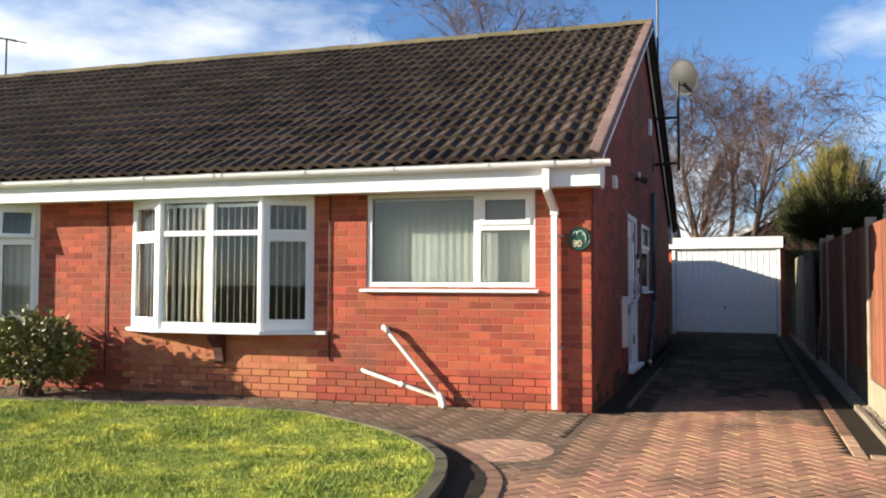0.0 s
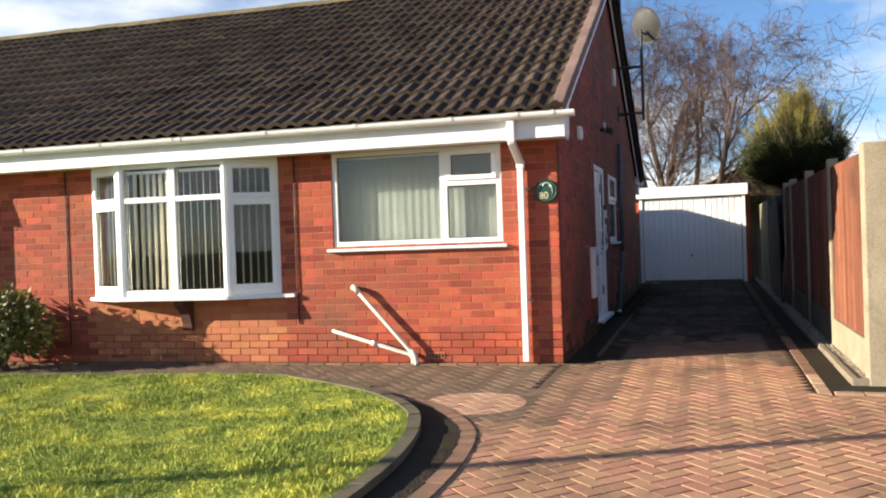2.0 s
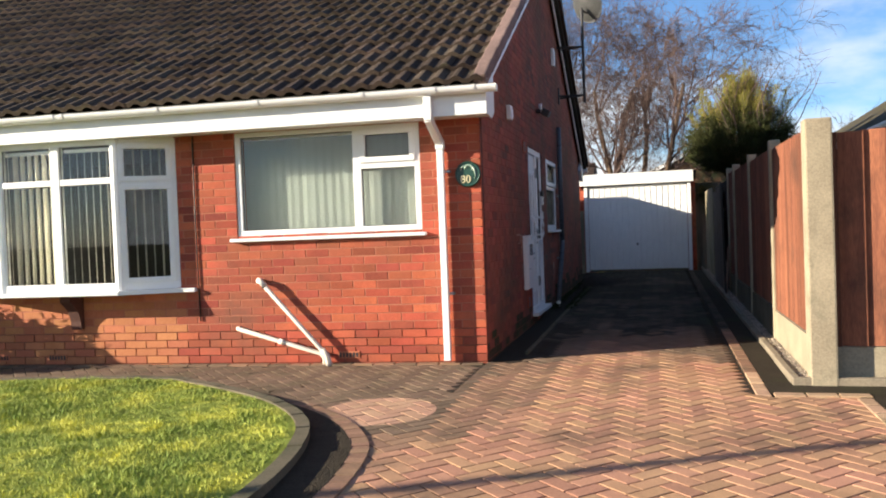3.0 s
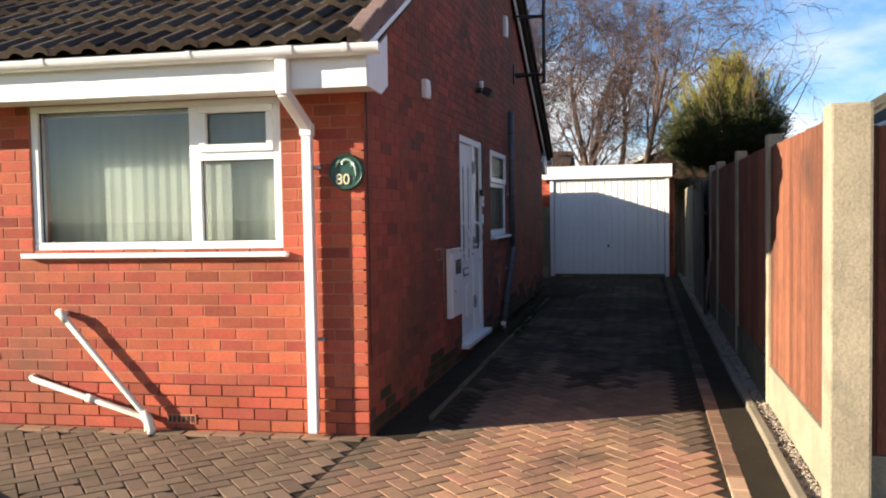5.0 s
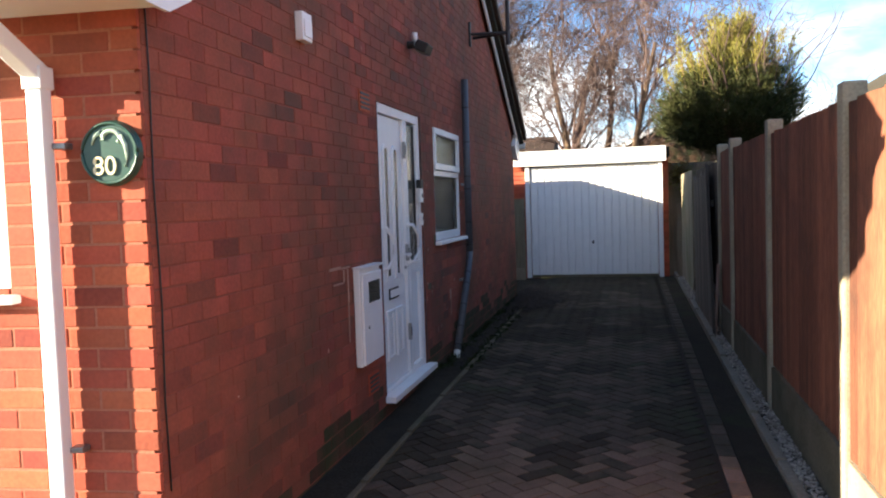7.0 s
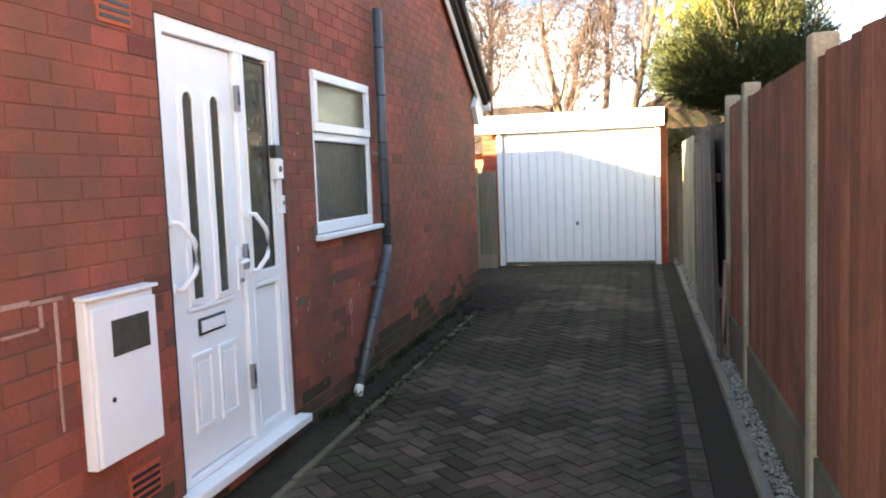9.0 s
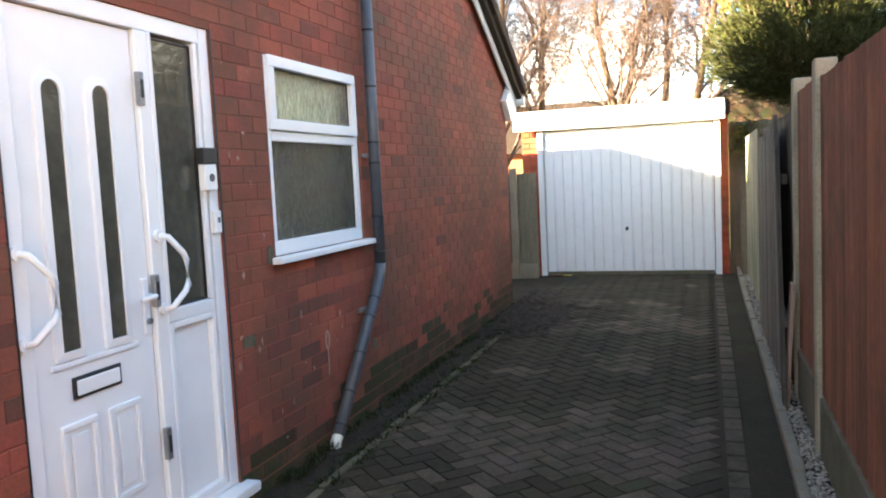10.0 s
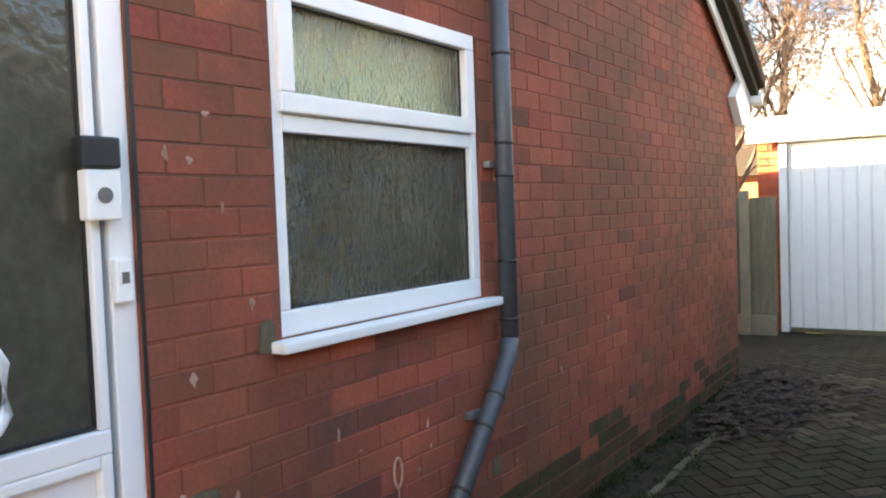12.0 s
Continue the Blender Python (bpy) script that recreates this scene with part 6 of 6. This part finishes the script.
def house(name, label, x, y, w, d, eave, ridge, along, wall_mat, windows):
    """A plain neighbouring house: walls, pitched roof, bargeboards, windows with frames."""
    t_ = thing(name, label, "house", "neighbouring houses", at=(x, y, -0.2))
    part("wall", bm_box(bmesh.new(), x - w / 2, x + w / 2, y - d / 2, y + d / 2, -0.2, eave), wall_mat, t_)
    b = bmesh.new()
    o = 0.3
    if along == "x":
        bm_prism(b, [(y - d / 2 - o, eave - 0.1), (y + d / 2 + o, eave - 0.1), (y, ridge)], "x", x - w / 2 - 0.1, x + w / 2 + 0.1)
    else:
        bm_prism(b, [(x - w / 2, eave - 0.02), (x + w / 2, eave - 0.02), (x, ridge - 0.14)], "y", y - d / 2 + 0.0, y + d / 2)
        part("gable", b, wall_mat, t_)
        b = bmesh.new()
        s = (ridge - eave) / (w / 2)
        lo = [(x - w / 2 - o, eave - o * s), (x, ridge), (x + w / 2 + o, eave - o * s), (x + w / 2 + o, eave - o * s - 0.13), (x, ridge - 0.13), (x - w / 2 - o, eave - o * s - 0.13)]
        bm_prism(b, lo, "y", y - d / 2 - 0.12, y + d / 2 + 0.12)
        e = bmesh.new()
        bm_prism(e, [(x - w / 2 - o, eave - o * s - 0.02), (x, ridge - 0.02), (x, ridge - 0.2), (x - w / 2 - o, eave - o * s - 0.2)], "y", y - d / 2 - 0.16, y - d / 2 - 0.125)
        part("bargeboard", e, M_UPVC, t_, "white bargeboard")
        e = bmesh.new()
        bm_prism(e, [(x + w / 2 + o, eave - o * s - 0.02), (x, ridge - 0.02), (x, ridge - 0.2), (x + w / 2 + o, eave - o * s - 0.2)], "y", y - d / 2 - 0.16, y - d / 2 - 0.125)
        part("bargeboard", e, M_UPVC, t_, "white bargeboard")
    part("roof", b, M_TILE, t_)
    for wx, wz, ww, wh in windows:
        win = part("window", bm_box(bmesh.new(), wx - ww / 2, wx + ww / 2, y - d / 2 - 0.03, y - d / 2 - 0.002, wz, wz + wh), M_UPVC, t_, "white window")
        part("pane", bm_box(bmesh.new(), wx - ww / 2 + 0.07, wx - 0.03, y - d / 2 - 0.036, y - d / 2 - 0.0305, wz + 0.07, wz + wh - 0.07), M_DOOR_PANE, win)
        part("pane", bm_box(bmesh.new(), wx + 0.03, wx + ww / 2 - 0.07, y - d / 2 - 0.036, y - d / 2 - 0.0305, wz + 0.07, wz + wh - 0.07), M_DOOR_PANE, win)
    return t_


house("bungalow", "distant brick bungalow with a white bargeboard behind the garage", 4.25, 33.0, 9.2, 8.0, 2.74, 4.9, "y", M_BRICK_ALGAE, [])
house("bungalow", "brick bungalow across the rear gardens", -5.4, 32.0, 8.0, 8.0, 2.35, 4.2, "x", M_BRICK_ORANGE, [(-2.4, 0.9, 1.4, 1.2)])
next_door = house("bungalow", "neighbouring bungalow with a mossy dark roof behind the fence", 8.05, 8.4, 6.9, 16.0, 2.5, 4.55, "y", M_BRICK, [])
for o in next_door.children:
    if o.name.startswith("roof"):
        o.data.materials[0] = M_ROOF_MOSSY
part("gutter", bm_tube(bmesh.new(), [(4.26, 0.3, 2.30), (4.26, 16.4, 2.30)], 0.05, 8), M_UPVC, next_door, "white gutter")

# street lamp on the pavement behind the walker
lamp_post = thing("street_lamp", "slim steel street lamp on the pavement", "street lamp", at=(-8.6, -7.55, -0.15))
part("column", bm_tube(bmesh.new(), [(-8.6, -7.55, -0.2), (-8.6, -7.55, 1.2), (-8.6, -7.55, 6.3)], 0.075, 12, 0.045), M_METAL, lamp_post, "", None, True)
part("head", bm_box(bmesh.new(), -8.7, -8.5, -8.15, -7.5, 6.28, 6.38, 0.02), M_METAL, lamp_post)

# ---- roof tiles ----
TW, ROWS = 0.33, 17
SLEN = math.hypot(RIDGE_Y - EAVE_Y, RIDGE_Z - EAVE_Z)
GAUGE = SLEN / ROWS


def tile_profile():
    pts = []
    for k in range(2):
        o = k * TW / 2
        for u, hh in ((0.0, 0.0), (0.055, 0.0), (0.07, 0.015), (0.095, 0.028), (0.125, 0.028), (0.150, 0.014)):
            pts.append((o + u, hh))
    pts.append((TW + 0.004, 0.0))
    return pts


def tile_verts():
    v, f = [], []
    pr = tile_profile()
    n = len(pr)
    for vv, nn in ((-0.03, 0.030), (-0.03, 0.052), (GAUGE + 0.01, 0.008)):
        for u, hh in pr:
            v.append((u, vv, nn + hh - (0.022 if nn == 0.030 else 0)))
    for a in range(2):
        for i in range(n - 1):
            f.append((a * n + i, a * n + i + 1, (a + 1) * n + i + 1, (a + 1) * n + i))
    return v, f


TV, TF = tile_verts()
tile_me = mesh_raw("roof_tile", TV, TF, M_TILE)
NCOL = int((0.14 - (HOUSE_LEFT - 0.14)) / TW) + 1
rest_v, rest_f = [], []
random.seed(4)
turn = Matrix.Rotation(SKEW, 4, "Z") @ Matrix.Rotation(PITCH, 4, "X")
count = 0
for r in range(ROWS):
    for c in range(NCOL):
        x = 0.13 - (c + 1) * TW
        v = r * GAUGE
        p = lean(x, EAVE_Y + v * math.cos(PITCH), EAVE_Z + v * math.sin(PITCH) - 0.005 + random.uniform(-0.004, 0.004))
        if x > -5.5 and count < 300:
            count += 1
            shared("roof_tile", tile_me, roof, p, (PITCH + random.gauss(0, 0.006), random.gauss(0, 0.008), SKEW))
        else:
            m = Matrix.Translation(p) @ turn
            o = len(rest_v)
            rest_v += [m @ Vector(q) for q in TV]
            rest_f += [tuple(o + i for i in f) for f in TF]
# rear slope
turn_b = Matrix.Rotation(SKEW + math.pi, 4, "Z") @ Matrix.Rotation(PITCH, 4, "X")
for r in range(ROWS):
    for c in range(NCOL):
        x = 0.13 - c * TW
        v = r * GAUGE
        p = lean(x, 2 * RIDGE_Y - EAVE_Y - v * math.cos(PITCH), EAVE_Z + v * math.sin(PITCH) - 0.005)
        m = Matrix.Translation(p) @ turn_b
        o = len(rest_v)
        rest_v += [m @ Vector(q) for q in TV]
        rest_f += [tuple(o + i for i in f) for f in TF]
more = tagged(new("roof_tiles", mesh_raw("roof_tiles", rest_v, rest_f, M_TILE)), kind="stuff")
adopt(more, roof)

# ridge tiles
prof_r = [(math.cos(math.pi * k / 8) * 0.13, math.sin(math.pi * k / 8) * 0.10) for k in range(9)]
prof_r = prof_r + [(p * 0.86, q * 0.86) for p, q in reversed(prof_r)]
ridge_me = mesh_of("ridge_tile", bm_prism(bmesh.new(), prof_r, "x", -0.448, 0.0), make_mat("ridge_tile", (0.20, 0.17, 0.085), (0.11, 0.09, 0.06), 0.9, 40, 5, 0.4, vary=0.2, spec=0.2))
for k in range(28):
    x = 0.15 - k * 0.452
    shared("ridge_tile", ridge_me, roof, lean(x, RIDGE_Y, RIDGE_Z - 0.015 + random.uniform(-0.005, 0.005)), (random.gauss(0, 0.02), random.gauss(0, 0.006), SKEW))

# verge: overlapping edge tiles along the gable
verge_me = mesh_of("verge_tile", bm_box(bmesh.new(), -0.075, 0.035, -0.03, GAUGE + 0.01, -0.05, 0.058, 0.012), M_VERGE)
under_me = mesh_of("undercloak", bm_box(bmesh.new(), -0.16, 0.03, -0.03, GAUGE, -0.085, -0.052), M_UPVC)
dark_me = mesh_of("rear_verge_tile", bm_box(bmesh.new(), -0.035, 0.075, -0.03, GAUGE + 0.01, -0.05, 0.058, 0.012), M_TILE)
barge_me = mesh_of("bargeboard", bm_box(bmesh.new(), 0.0, 0.02, -0.03, GAUGE + 0.002, -0.20, -0.052), M_UPVC)
for r in range(ROWS):
    v = r * GAUGE
    shared("verge_tile", verge_me, roof, (0.13, EAVE_Y + 0.01 + v * math.cos(PITCH), EAVE_Z + v * math.sin(PITCH) + 0.012), (PITCH + 0.05, 0, 0))
    shared("undercloak", under_me, roof, (0.13, EAVE_Y + 0.01 + v * math.cos(PITCH), EAVE_Z + v * math.sin(PITCH) + 0.012), (PITCH, 0, 0))
    yb, zb = 2 * RIDGE_Y - EAVE_Y - v * math.cos(PITCH), EAVE_Z + v * math.sin(PITCH) + 0.012
    shared("verge_tile", dark_me, roof, (0.13, yb, zb), (PITCH + 0.05, 0, math.pi))
    shared("bargeboard", barge_me, roof, (0.06, yb, zb), (PITCH, 0, math.pi))

# ---- bricks ----
BL = 0.215


def lay_bricks(parent, m, angle, u0, u1, z0, ztop, holes, zone, material_of, top_of=None, seed=1, limit=300, start=0.0, pitch=0.0762, gap=0.0095):
    """Stretcher-bond bricks cut round the openings; those in the zone are objects of their own."""
    rnd = random.Random(seed)
    COURSE, BH = pitch, pitch - gap
    full = {}
    rest = {}
    made = 0
    course = 0
    z = z0
    while z < ztop:
        off = (0.0 if course % 2 else -0.1125) + start
        u = u0 + off
        while u < u1:
            segs = [(max(u, u0), min(u + BL, u1))]
            for h0, h1, hz0, hz1 in holes:
                if z + BH * 0.5 > hz0 and z + BH * 0.5 < hz1:
                    nxt = []
                    for a, c in segs:
                        if c <= h0 or a >= h1:
                            nxt.append((a, c))
                        else:
                            if h0 - a > 0.03:
                                nxt.append((a, h0 - 0.004))
                            if c - h1 > 0.03:
                                nxt.append((h1 + 0.004, c))
                    segs = nxt
            for a, c in segs:
                if c - a < 0.03:
                    continue
                mat = material_of((a + c) / 2, z)
                d = rnd.gauss(0, 0.0003)
                dz = rnd.gauss(0, 0.0012)
                poly = [(a, z + dz), (c, z + dz), (c, z + BH + dz), (a, z + BH + dz)]
                if top_of is not None:
                    if z + BH > min(top_of(a), top_of(c)):
                        # cut by the two roof planes
                        k = math.tan(PITCH)
                        c0 = top_of(0.0)
                        poly = clip_line(poly, -k, 1.0, c0)
                        if len(poly) >= 3:
                            poly = clip_line(poly, k, 1.0, top_of(RIDGE_Y) + k * RIDGE_Y)
                        if len(poly) < 3 or area_of(poly) < 0.001:
                            continue
                        o, lst = len(rest.setdefault(mat, ([], []))[0]), rest[mat]
                        n = len(poly)
                        lst[0].extend(m @ Vector((p, d, q)) for p, q in poly)
                        lst[0].extend(m @ Vector((p, 0.02, q)) for p, q in poly)
                        lst[1].append(tuple(o + i for i in range(n)))
                        lst[1].extend((o + i, o + n + i, o + n + (i + 1) % n, o + (i + 1) % n) for i in range(n))
                        continue
                if made < limit and zone((a + c) / 2, z):
                    made += 1
                    key = (round(c - a, 3), mat.name)
                    if key not in full:
                        w = c - a
                        s = 0.0022
                        vv = [(0, s, 0), (w, s, 0), (w, s, BH), (0, s, BH), (s, 0, s), (w - s, 0, s), (w - s, 0, BH - s), (s, 0, BH - s), (0, 0.02, 0), (w, 0.02, 0), (w, 0.02, BH), (0, 0.02, BH)]
                        ff = [(4, 5, 6, 7), (0, 1, 5, 4), (1, 2, 6, 5), (2, 3, 7, 6), (3, 0, 4, 7), (8, 9, 1, 0), (9, 10, 2, 1), (10, 11, 3, 2), (11, 8, 0, 3)]
                        full[key] = mesh_raw("brick", vv, ff, mat)
                    shared("brick", full[key], parent, m @ Vector((a, d, z + dz)), (0, 0, angle))
                else:
                    lst = rest.setdefault(mat, ([], []))
                    o = len(lst[0])
                    s = 0.0022
                    zz, zt = z + dz, z + BH + dz
                    lst[0].extend(m @ Vector(q) for q in ((a, d + s, zz), (c, d + s, zz), (c, d + s, zt), (a, d + s, zt), (a + s, d, zz + s), (c - s, d, zz + s), (c - s, d, zt - s), (a + s, d, zt - s), (a, 0.02, zz), (c, 0.02, zz), (c, 0.02, zt), (a, 0.02, zt)))
                    lst[1].extend(tuple(o + i for i in f) for f in ((4, 5, 6, 7), (0, 1, 5, 4), (1, 2, 6, 5), (2, 3, 7, 6), (3, 0, 4, 7), (8, 9, 1, 0), (9, 10, 2, 1), (10, 11, 3, 2), (11, 8, 0, 3)))
            u += BL + 0.010 if gap > 0.008 else BL + gap
        z += COURSE
        course += 1
    for mat, (v, f) in rest.items():
        ob = tagged(new("brickwork", mesh_raw("brickwork", v, f, mat)), kind="stuff")
        adopt(ob, parent)


rnd_b = random.Random(77)


def front_mat(u, z):
    if z < 0.70 and (-5.35 < u < -2.97 or -8.97 < u < -6.54):
        return M_BRICK_ORANGE
    return M_BRICK_DARK if rnd_b.random() < 0.22 else M_BRICK


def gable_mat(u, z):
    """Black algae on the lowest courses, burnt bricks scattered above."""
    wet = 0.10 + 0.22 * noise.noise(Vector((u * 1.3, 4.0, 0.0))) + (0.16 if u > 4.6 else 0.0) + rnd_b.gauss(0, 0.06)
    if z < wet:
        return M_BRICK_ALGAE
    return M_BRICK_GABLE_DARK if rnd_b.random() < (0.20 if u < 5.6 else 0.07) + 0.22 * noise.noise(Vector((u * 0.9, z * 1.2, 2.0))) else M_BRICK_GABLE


lay_bricks(wall_front, FRONT, SKEW, HOUSE_LEFT, 0.0, -0.066, 2.2, FRONT_HOLES, lambda u, z: u > -2.35 and z < 1.75, front_mat, None, 2, 300, 0.035)
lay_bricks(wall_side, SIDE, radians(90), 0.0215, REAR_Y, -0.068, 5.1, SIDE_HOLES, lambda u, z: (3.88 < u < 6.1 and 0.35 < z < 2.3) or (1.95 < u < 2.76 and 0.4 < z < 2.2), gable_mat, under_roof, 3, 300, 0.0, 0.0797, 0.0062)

# ---- paving blocks, herringbone at 45 degrees ----
BW = 0.1


def herringbone(x0, x1, y0, y1):
    """Block centres, turns and outlines that fall in a rectangle."""
    c = math.sqrt(0.5)
    n = int((abs(x1 - x0) + abs(y1 - y0)) / BW * 0.75) + 8
    ox, oy = round((x0 + x1) / 2 / 0.2828) * 0.2828, round((y0 + y1) / 2 / 0.2828) * 0.2828
    for i in range(-n, n):
        for j in range(-n, n):
            k = (i - j) % 4
            if k == 0:
                rect = (i, i + 2, j, j + 1)
            elif k == 3:
                rect = (i, i + 1, j, j + 2)
            else:
                continue
            ca, cb = (rect[0] + rect[1]) / 2 * BW, (rect[2] + rect[3]) / 2 * BW
            cx, cy = ox + (ca - cb) * c, oy + (ca + cb) * c
            if not (x0 - 0.15 < cx < x1 + 0.15 and y0 - 0.15 < cy < y1 + 0.15):
                continue
            g = 0.0042
            poly = []
            for a, b_ in ((rect[0] * BW + g, rect[2] * BW + g), (rect[1] * BW - g, rect[2] * BW + g), (rect[1] * BW - g, rect[3] * BW - g), (rect[0] * BW + g, rect[3] * BW - g)):
                poly.append((ox + (a - b_) * c, oy + (a + b_) * c))
            yield cx, cy, (radians(45) if k == 0 else radians(135)), poly


def block_mesh(mat):
    a, b_, c = 0.1 - 0.0042, 0.05 - 0.0042, 0.005
    v = [(-a + c, -b_ + c, 0), (a - c, -b_ + c, 0), (a - c, b_ - c, 0), (-a + c, b_ - c, 0)]
    v += [(sx * a, sy * b_, z) for z in (-0.002, -0.03) for sx, sy in ((-1, -1), (1, -1), (1, 1), (-1, 1))]
    f = [(0, 1, 2, 3)] + [(r + 4 + k, r + 4 + (k + 1) % 4, r + (k + 1) % 4, r + k) for r in (0, 4) for k in range(4)]
    return mesh_raw("paving_block", v, f, mat)


block_me = {m_.name: block_mesh(m_) for m_ in (M_BLOCK, M_BLOCK_DIRTY_SHADED, M_BLOCK_BUFF, M_BLOCK_WORN_SHADED, M_BLOCK_TAN, M_BLOCK_BROWN, M_BLOCK_PINK)}
pave_rest = {}


def add_block(poly, z, mat, parent):
    cx, cy = sum(p[0] for p in poly) / len(poly), sum(p[1] for p in poly) / len(poly)
    v, f = pave_rest.setdefault((parent.name, mat.name), ([], []))
    o, n = len(v), len(poly)
    tilt_x, tilt_y = random.gauss(0, 0.0025), random.gauss(0, 0.0025)
    for inset, h in ((0.0065, 0.0), (0.0, -0.002), (0.0, -0.03)):
        for p in poly:
            dx, dy = p[0] - cx, p[1] - cy
            k = max(0.3, 1 - inset / (math.hypot(dx, dy) + 1e-6))
            v.append((cx + dx * k, cy + dy * k, z + gz(p[1]) + h + dx * tilt_x + dy * tilt_y))
    f.append(tuple(o + i for i in range(n)))
    for a in (0, 1):
        for i in range(n):
            f.append((o + (a + 1) * n + i, o + (a + 1) * n + (i + 1) % n, o + a * n + (i + 1) % n, o + a * n + i))


def in_round(poly):
    """The share of a block that lies in the clean round patch."""
    for k in range(28):
        a = 2 * math.pi * k / 28
        poly = clip_line(poly, math.cos(a), math.sin(a), -0.37 * math.cos(a) - 1.88 * math.sin(a) + 0.40)
        if len(poly) < 3:
            return []
    return poly


def pave(x0, x1, y0, y1, mat_of, parent, rect_of, keep=None, zone=None, limit=0):
    made = 0
    for cx, cy, a, poly in herringbone(x0, x1, y0, y1):
        if keep is not None and not keep(cx, cy):
            continue
        mat = mat_of(cx, cy)
        z = random.gauss(0.0, 0.0006)
        cut = clip_rect(poly, *rect_of(cx, cy))
        if len(cut) < 3 or area_of(cut) < 0.0012:
            continue
        if zone is not None and made < limit and zone(cx, cy) and area_of(cut) > 0.0178:
            made += 1
            shared("paving_block", block_me[mat.name], parent, (cx, cy, z + gz(cy)), (SLOPE + random.gauss(0, 0.003), random.gauss(0, 0.003), a))
        else:
            add_block(cut, z, mat, parent)
        if cx < 0.3 and -2.6 < cy < -1.3:
            clean = in_round(cut)
            if len(clean) > 2 and area_of(clean) > 0.0002:
                add_block(clean, z + 0.0012, M_BLOCK_PINK, parent)


random.seed(12)


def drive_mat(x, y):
    """The further in, the darker: moss, plus the house's shade put into the tones."""
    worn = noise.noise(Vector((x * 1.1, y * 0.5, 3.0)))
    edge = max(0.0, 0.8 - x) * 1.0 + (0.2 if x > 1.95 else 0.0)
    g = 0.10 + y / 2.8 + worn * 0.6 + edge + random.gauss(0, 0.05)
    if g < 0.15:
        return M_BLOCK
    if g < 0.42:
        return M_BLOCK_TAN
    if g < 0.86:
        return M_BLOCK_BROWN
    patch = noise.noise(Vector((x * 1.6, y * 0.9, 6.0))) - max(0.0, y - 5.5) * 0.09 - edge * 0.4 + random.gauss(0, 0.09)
    return M_BLOCK_WORN_SHADED if patch > -0.03 else M_BLOCK_DIRTY_SHADED


def front_area_mat(x, y):
    """Mossy towards the house wall, with one clean round patch."""
    k = 0.0
    if y > -3.0:
        k = min(1.1, max(0.0, (0.85 - x) / 0.9)) * min(1.0, (y + 3.0) / 0.75)
    k += noise.noise(Vector((x * 1.3, y * 1.3, 8.0))) * 0.28 + random.gauss(0, 0.05)
    if k > 0.78:
        return M_BLOCK_BROWN
    return M_BLOCK_TAN if k > 0.26 else M_BLOCK


strip_poly = [(-1.45, -1.58)] + STRIP_EDGE + [(4.15, -11.9), (4.15, -1.17), (2.135, -1.17), (2.135, 11.7), (0.30, 11.7), (0.30, 0.0), (0.0, 0.0), (0.0, -1.17), (-1.45, -1.17)]


def drive_rect(x, y):
    if y > 0.0:
        return 0.30, 2.135, (-0.2 if x > 0.36 else 0.02), 11.65
    if y > -1.17:
        return 0.0, 2.135, -2.0, (0.2 if x > 0.36 else 0.0)
    return -1.45, 4.15, -11.6, (-1.17 if x < 0.06 or x > 2.08 else 0.0)


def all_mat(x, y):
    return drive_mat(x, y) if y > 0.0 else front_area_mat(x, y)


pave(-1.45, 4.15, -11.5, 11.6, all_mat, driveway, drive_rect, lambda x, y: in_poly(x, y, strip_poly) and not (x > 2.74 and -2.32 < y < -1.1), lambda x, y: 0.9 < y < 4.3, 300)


def path_keep(x, y):
    return y < 0.075 * x - 0.11 and not in_poly(x, y, LAWN) and not in_poly(x, y, strip_poly)


pave(-6.8, 0.0, -2.4, -0.10, front_area_mat, pavement, lambda x, y: (-6.8, 0.0, -2.4, -0.10), path_keep)
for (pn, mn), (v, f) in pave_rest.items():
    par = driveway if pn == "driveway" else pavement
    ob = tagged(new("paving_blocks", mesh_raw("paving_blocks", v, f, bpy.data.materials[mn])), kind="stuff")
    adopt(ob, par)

# straight block courses: along the wall foot and down the drive edge
for k in range(34):
    u = -0.03 - k * 0.204
    ob = shared("paving_block", block_me[M_BLOCK_TAN.name if u > -2.5 and k % 3 else M_BLOCK_BROWN.name], pavement, FRONT @ Vector((u - 0.1, -0.055, 0.004 + random.gauss(0, 0.0015))), (0, 0, SKEW))
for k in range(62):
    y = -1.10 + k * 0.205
    shared("paving_block", block_me[M_BLOCK_BUFF.name if y < -0.3 else M_BLOCK_TAN.name if y < 2.0 else M_BLOCK_WORN_SHADED.name], driveway, (2.186, y, gz(y) + 0.004 + random.gauss(0, 0.0015)), (SLOPE, 0, radians(90)))
for k in range(3):
    shared("paving_block", block_me[M_BLOCK_BUFF.name], driveway, (2.35 + k * 0.205, -1.185, 0.0), (0, 0, 0))
for k in range(12):
    y = -1.35 - k * 0.205
    shared("paving_block", block_me[M_BLOCK_BUFF.name], driveway, (2.80, y, gz(y) + 0.006), (0, 0, radians(90)))
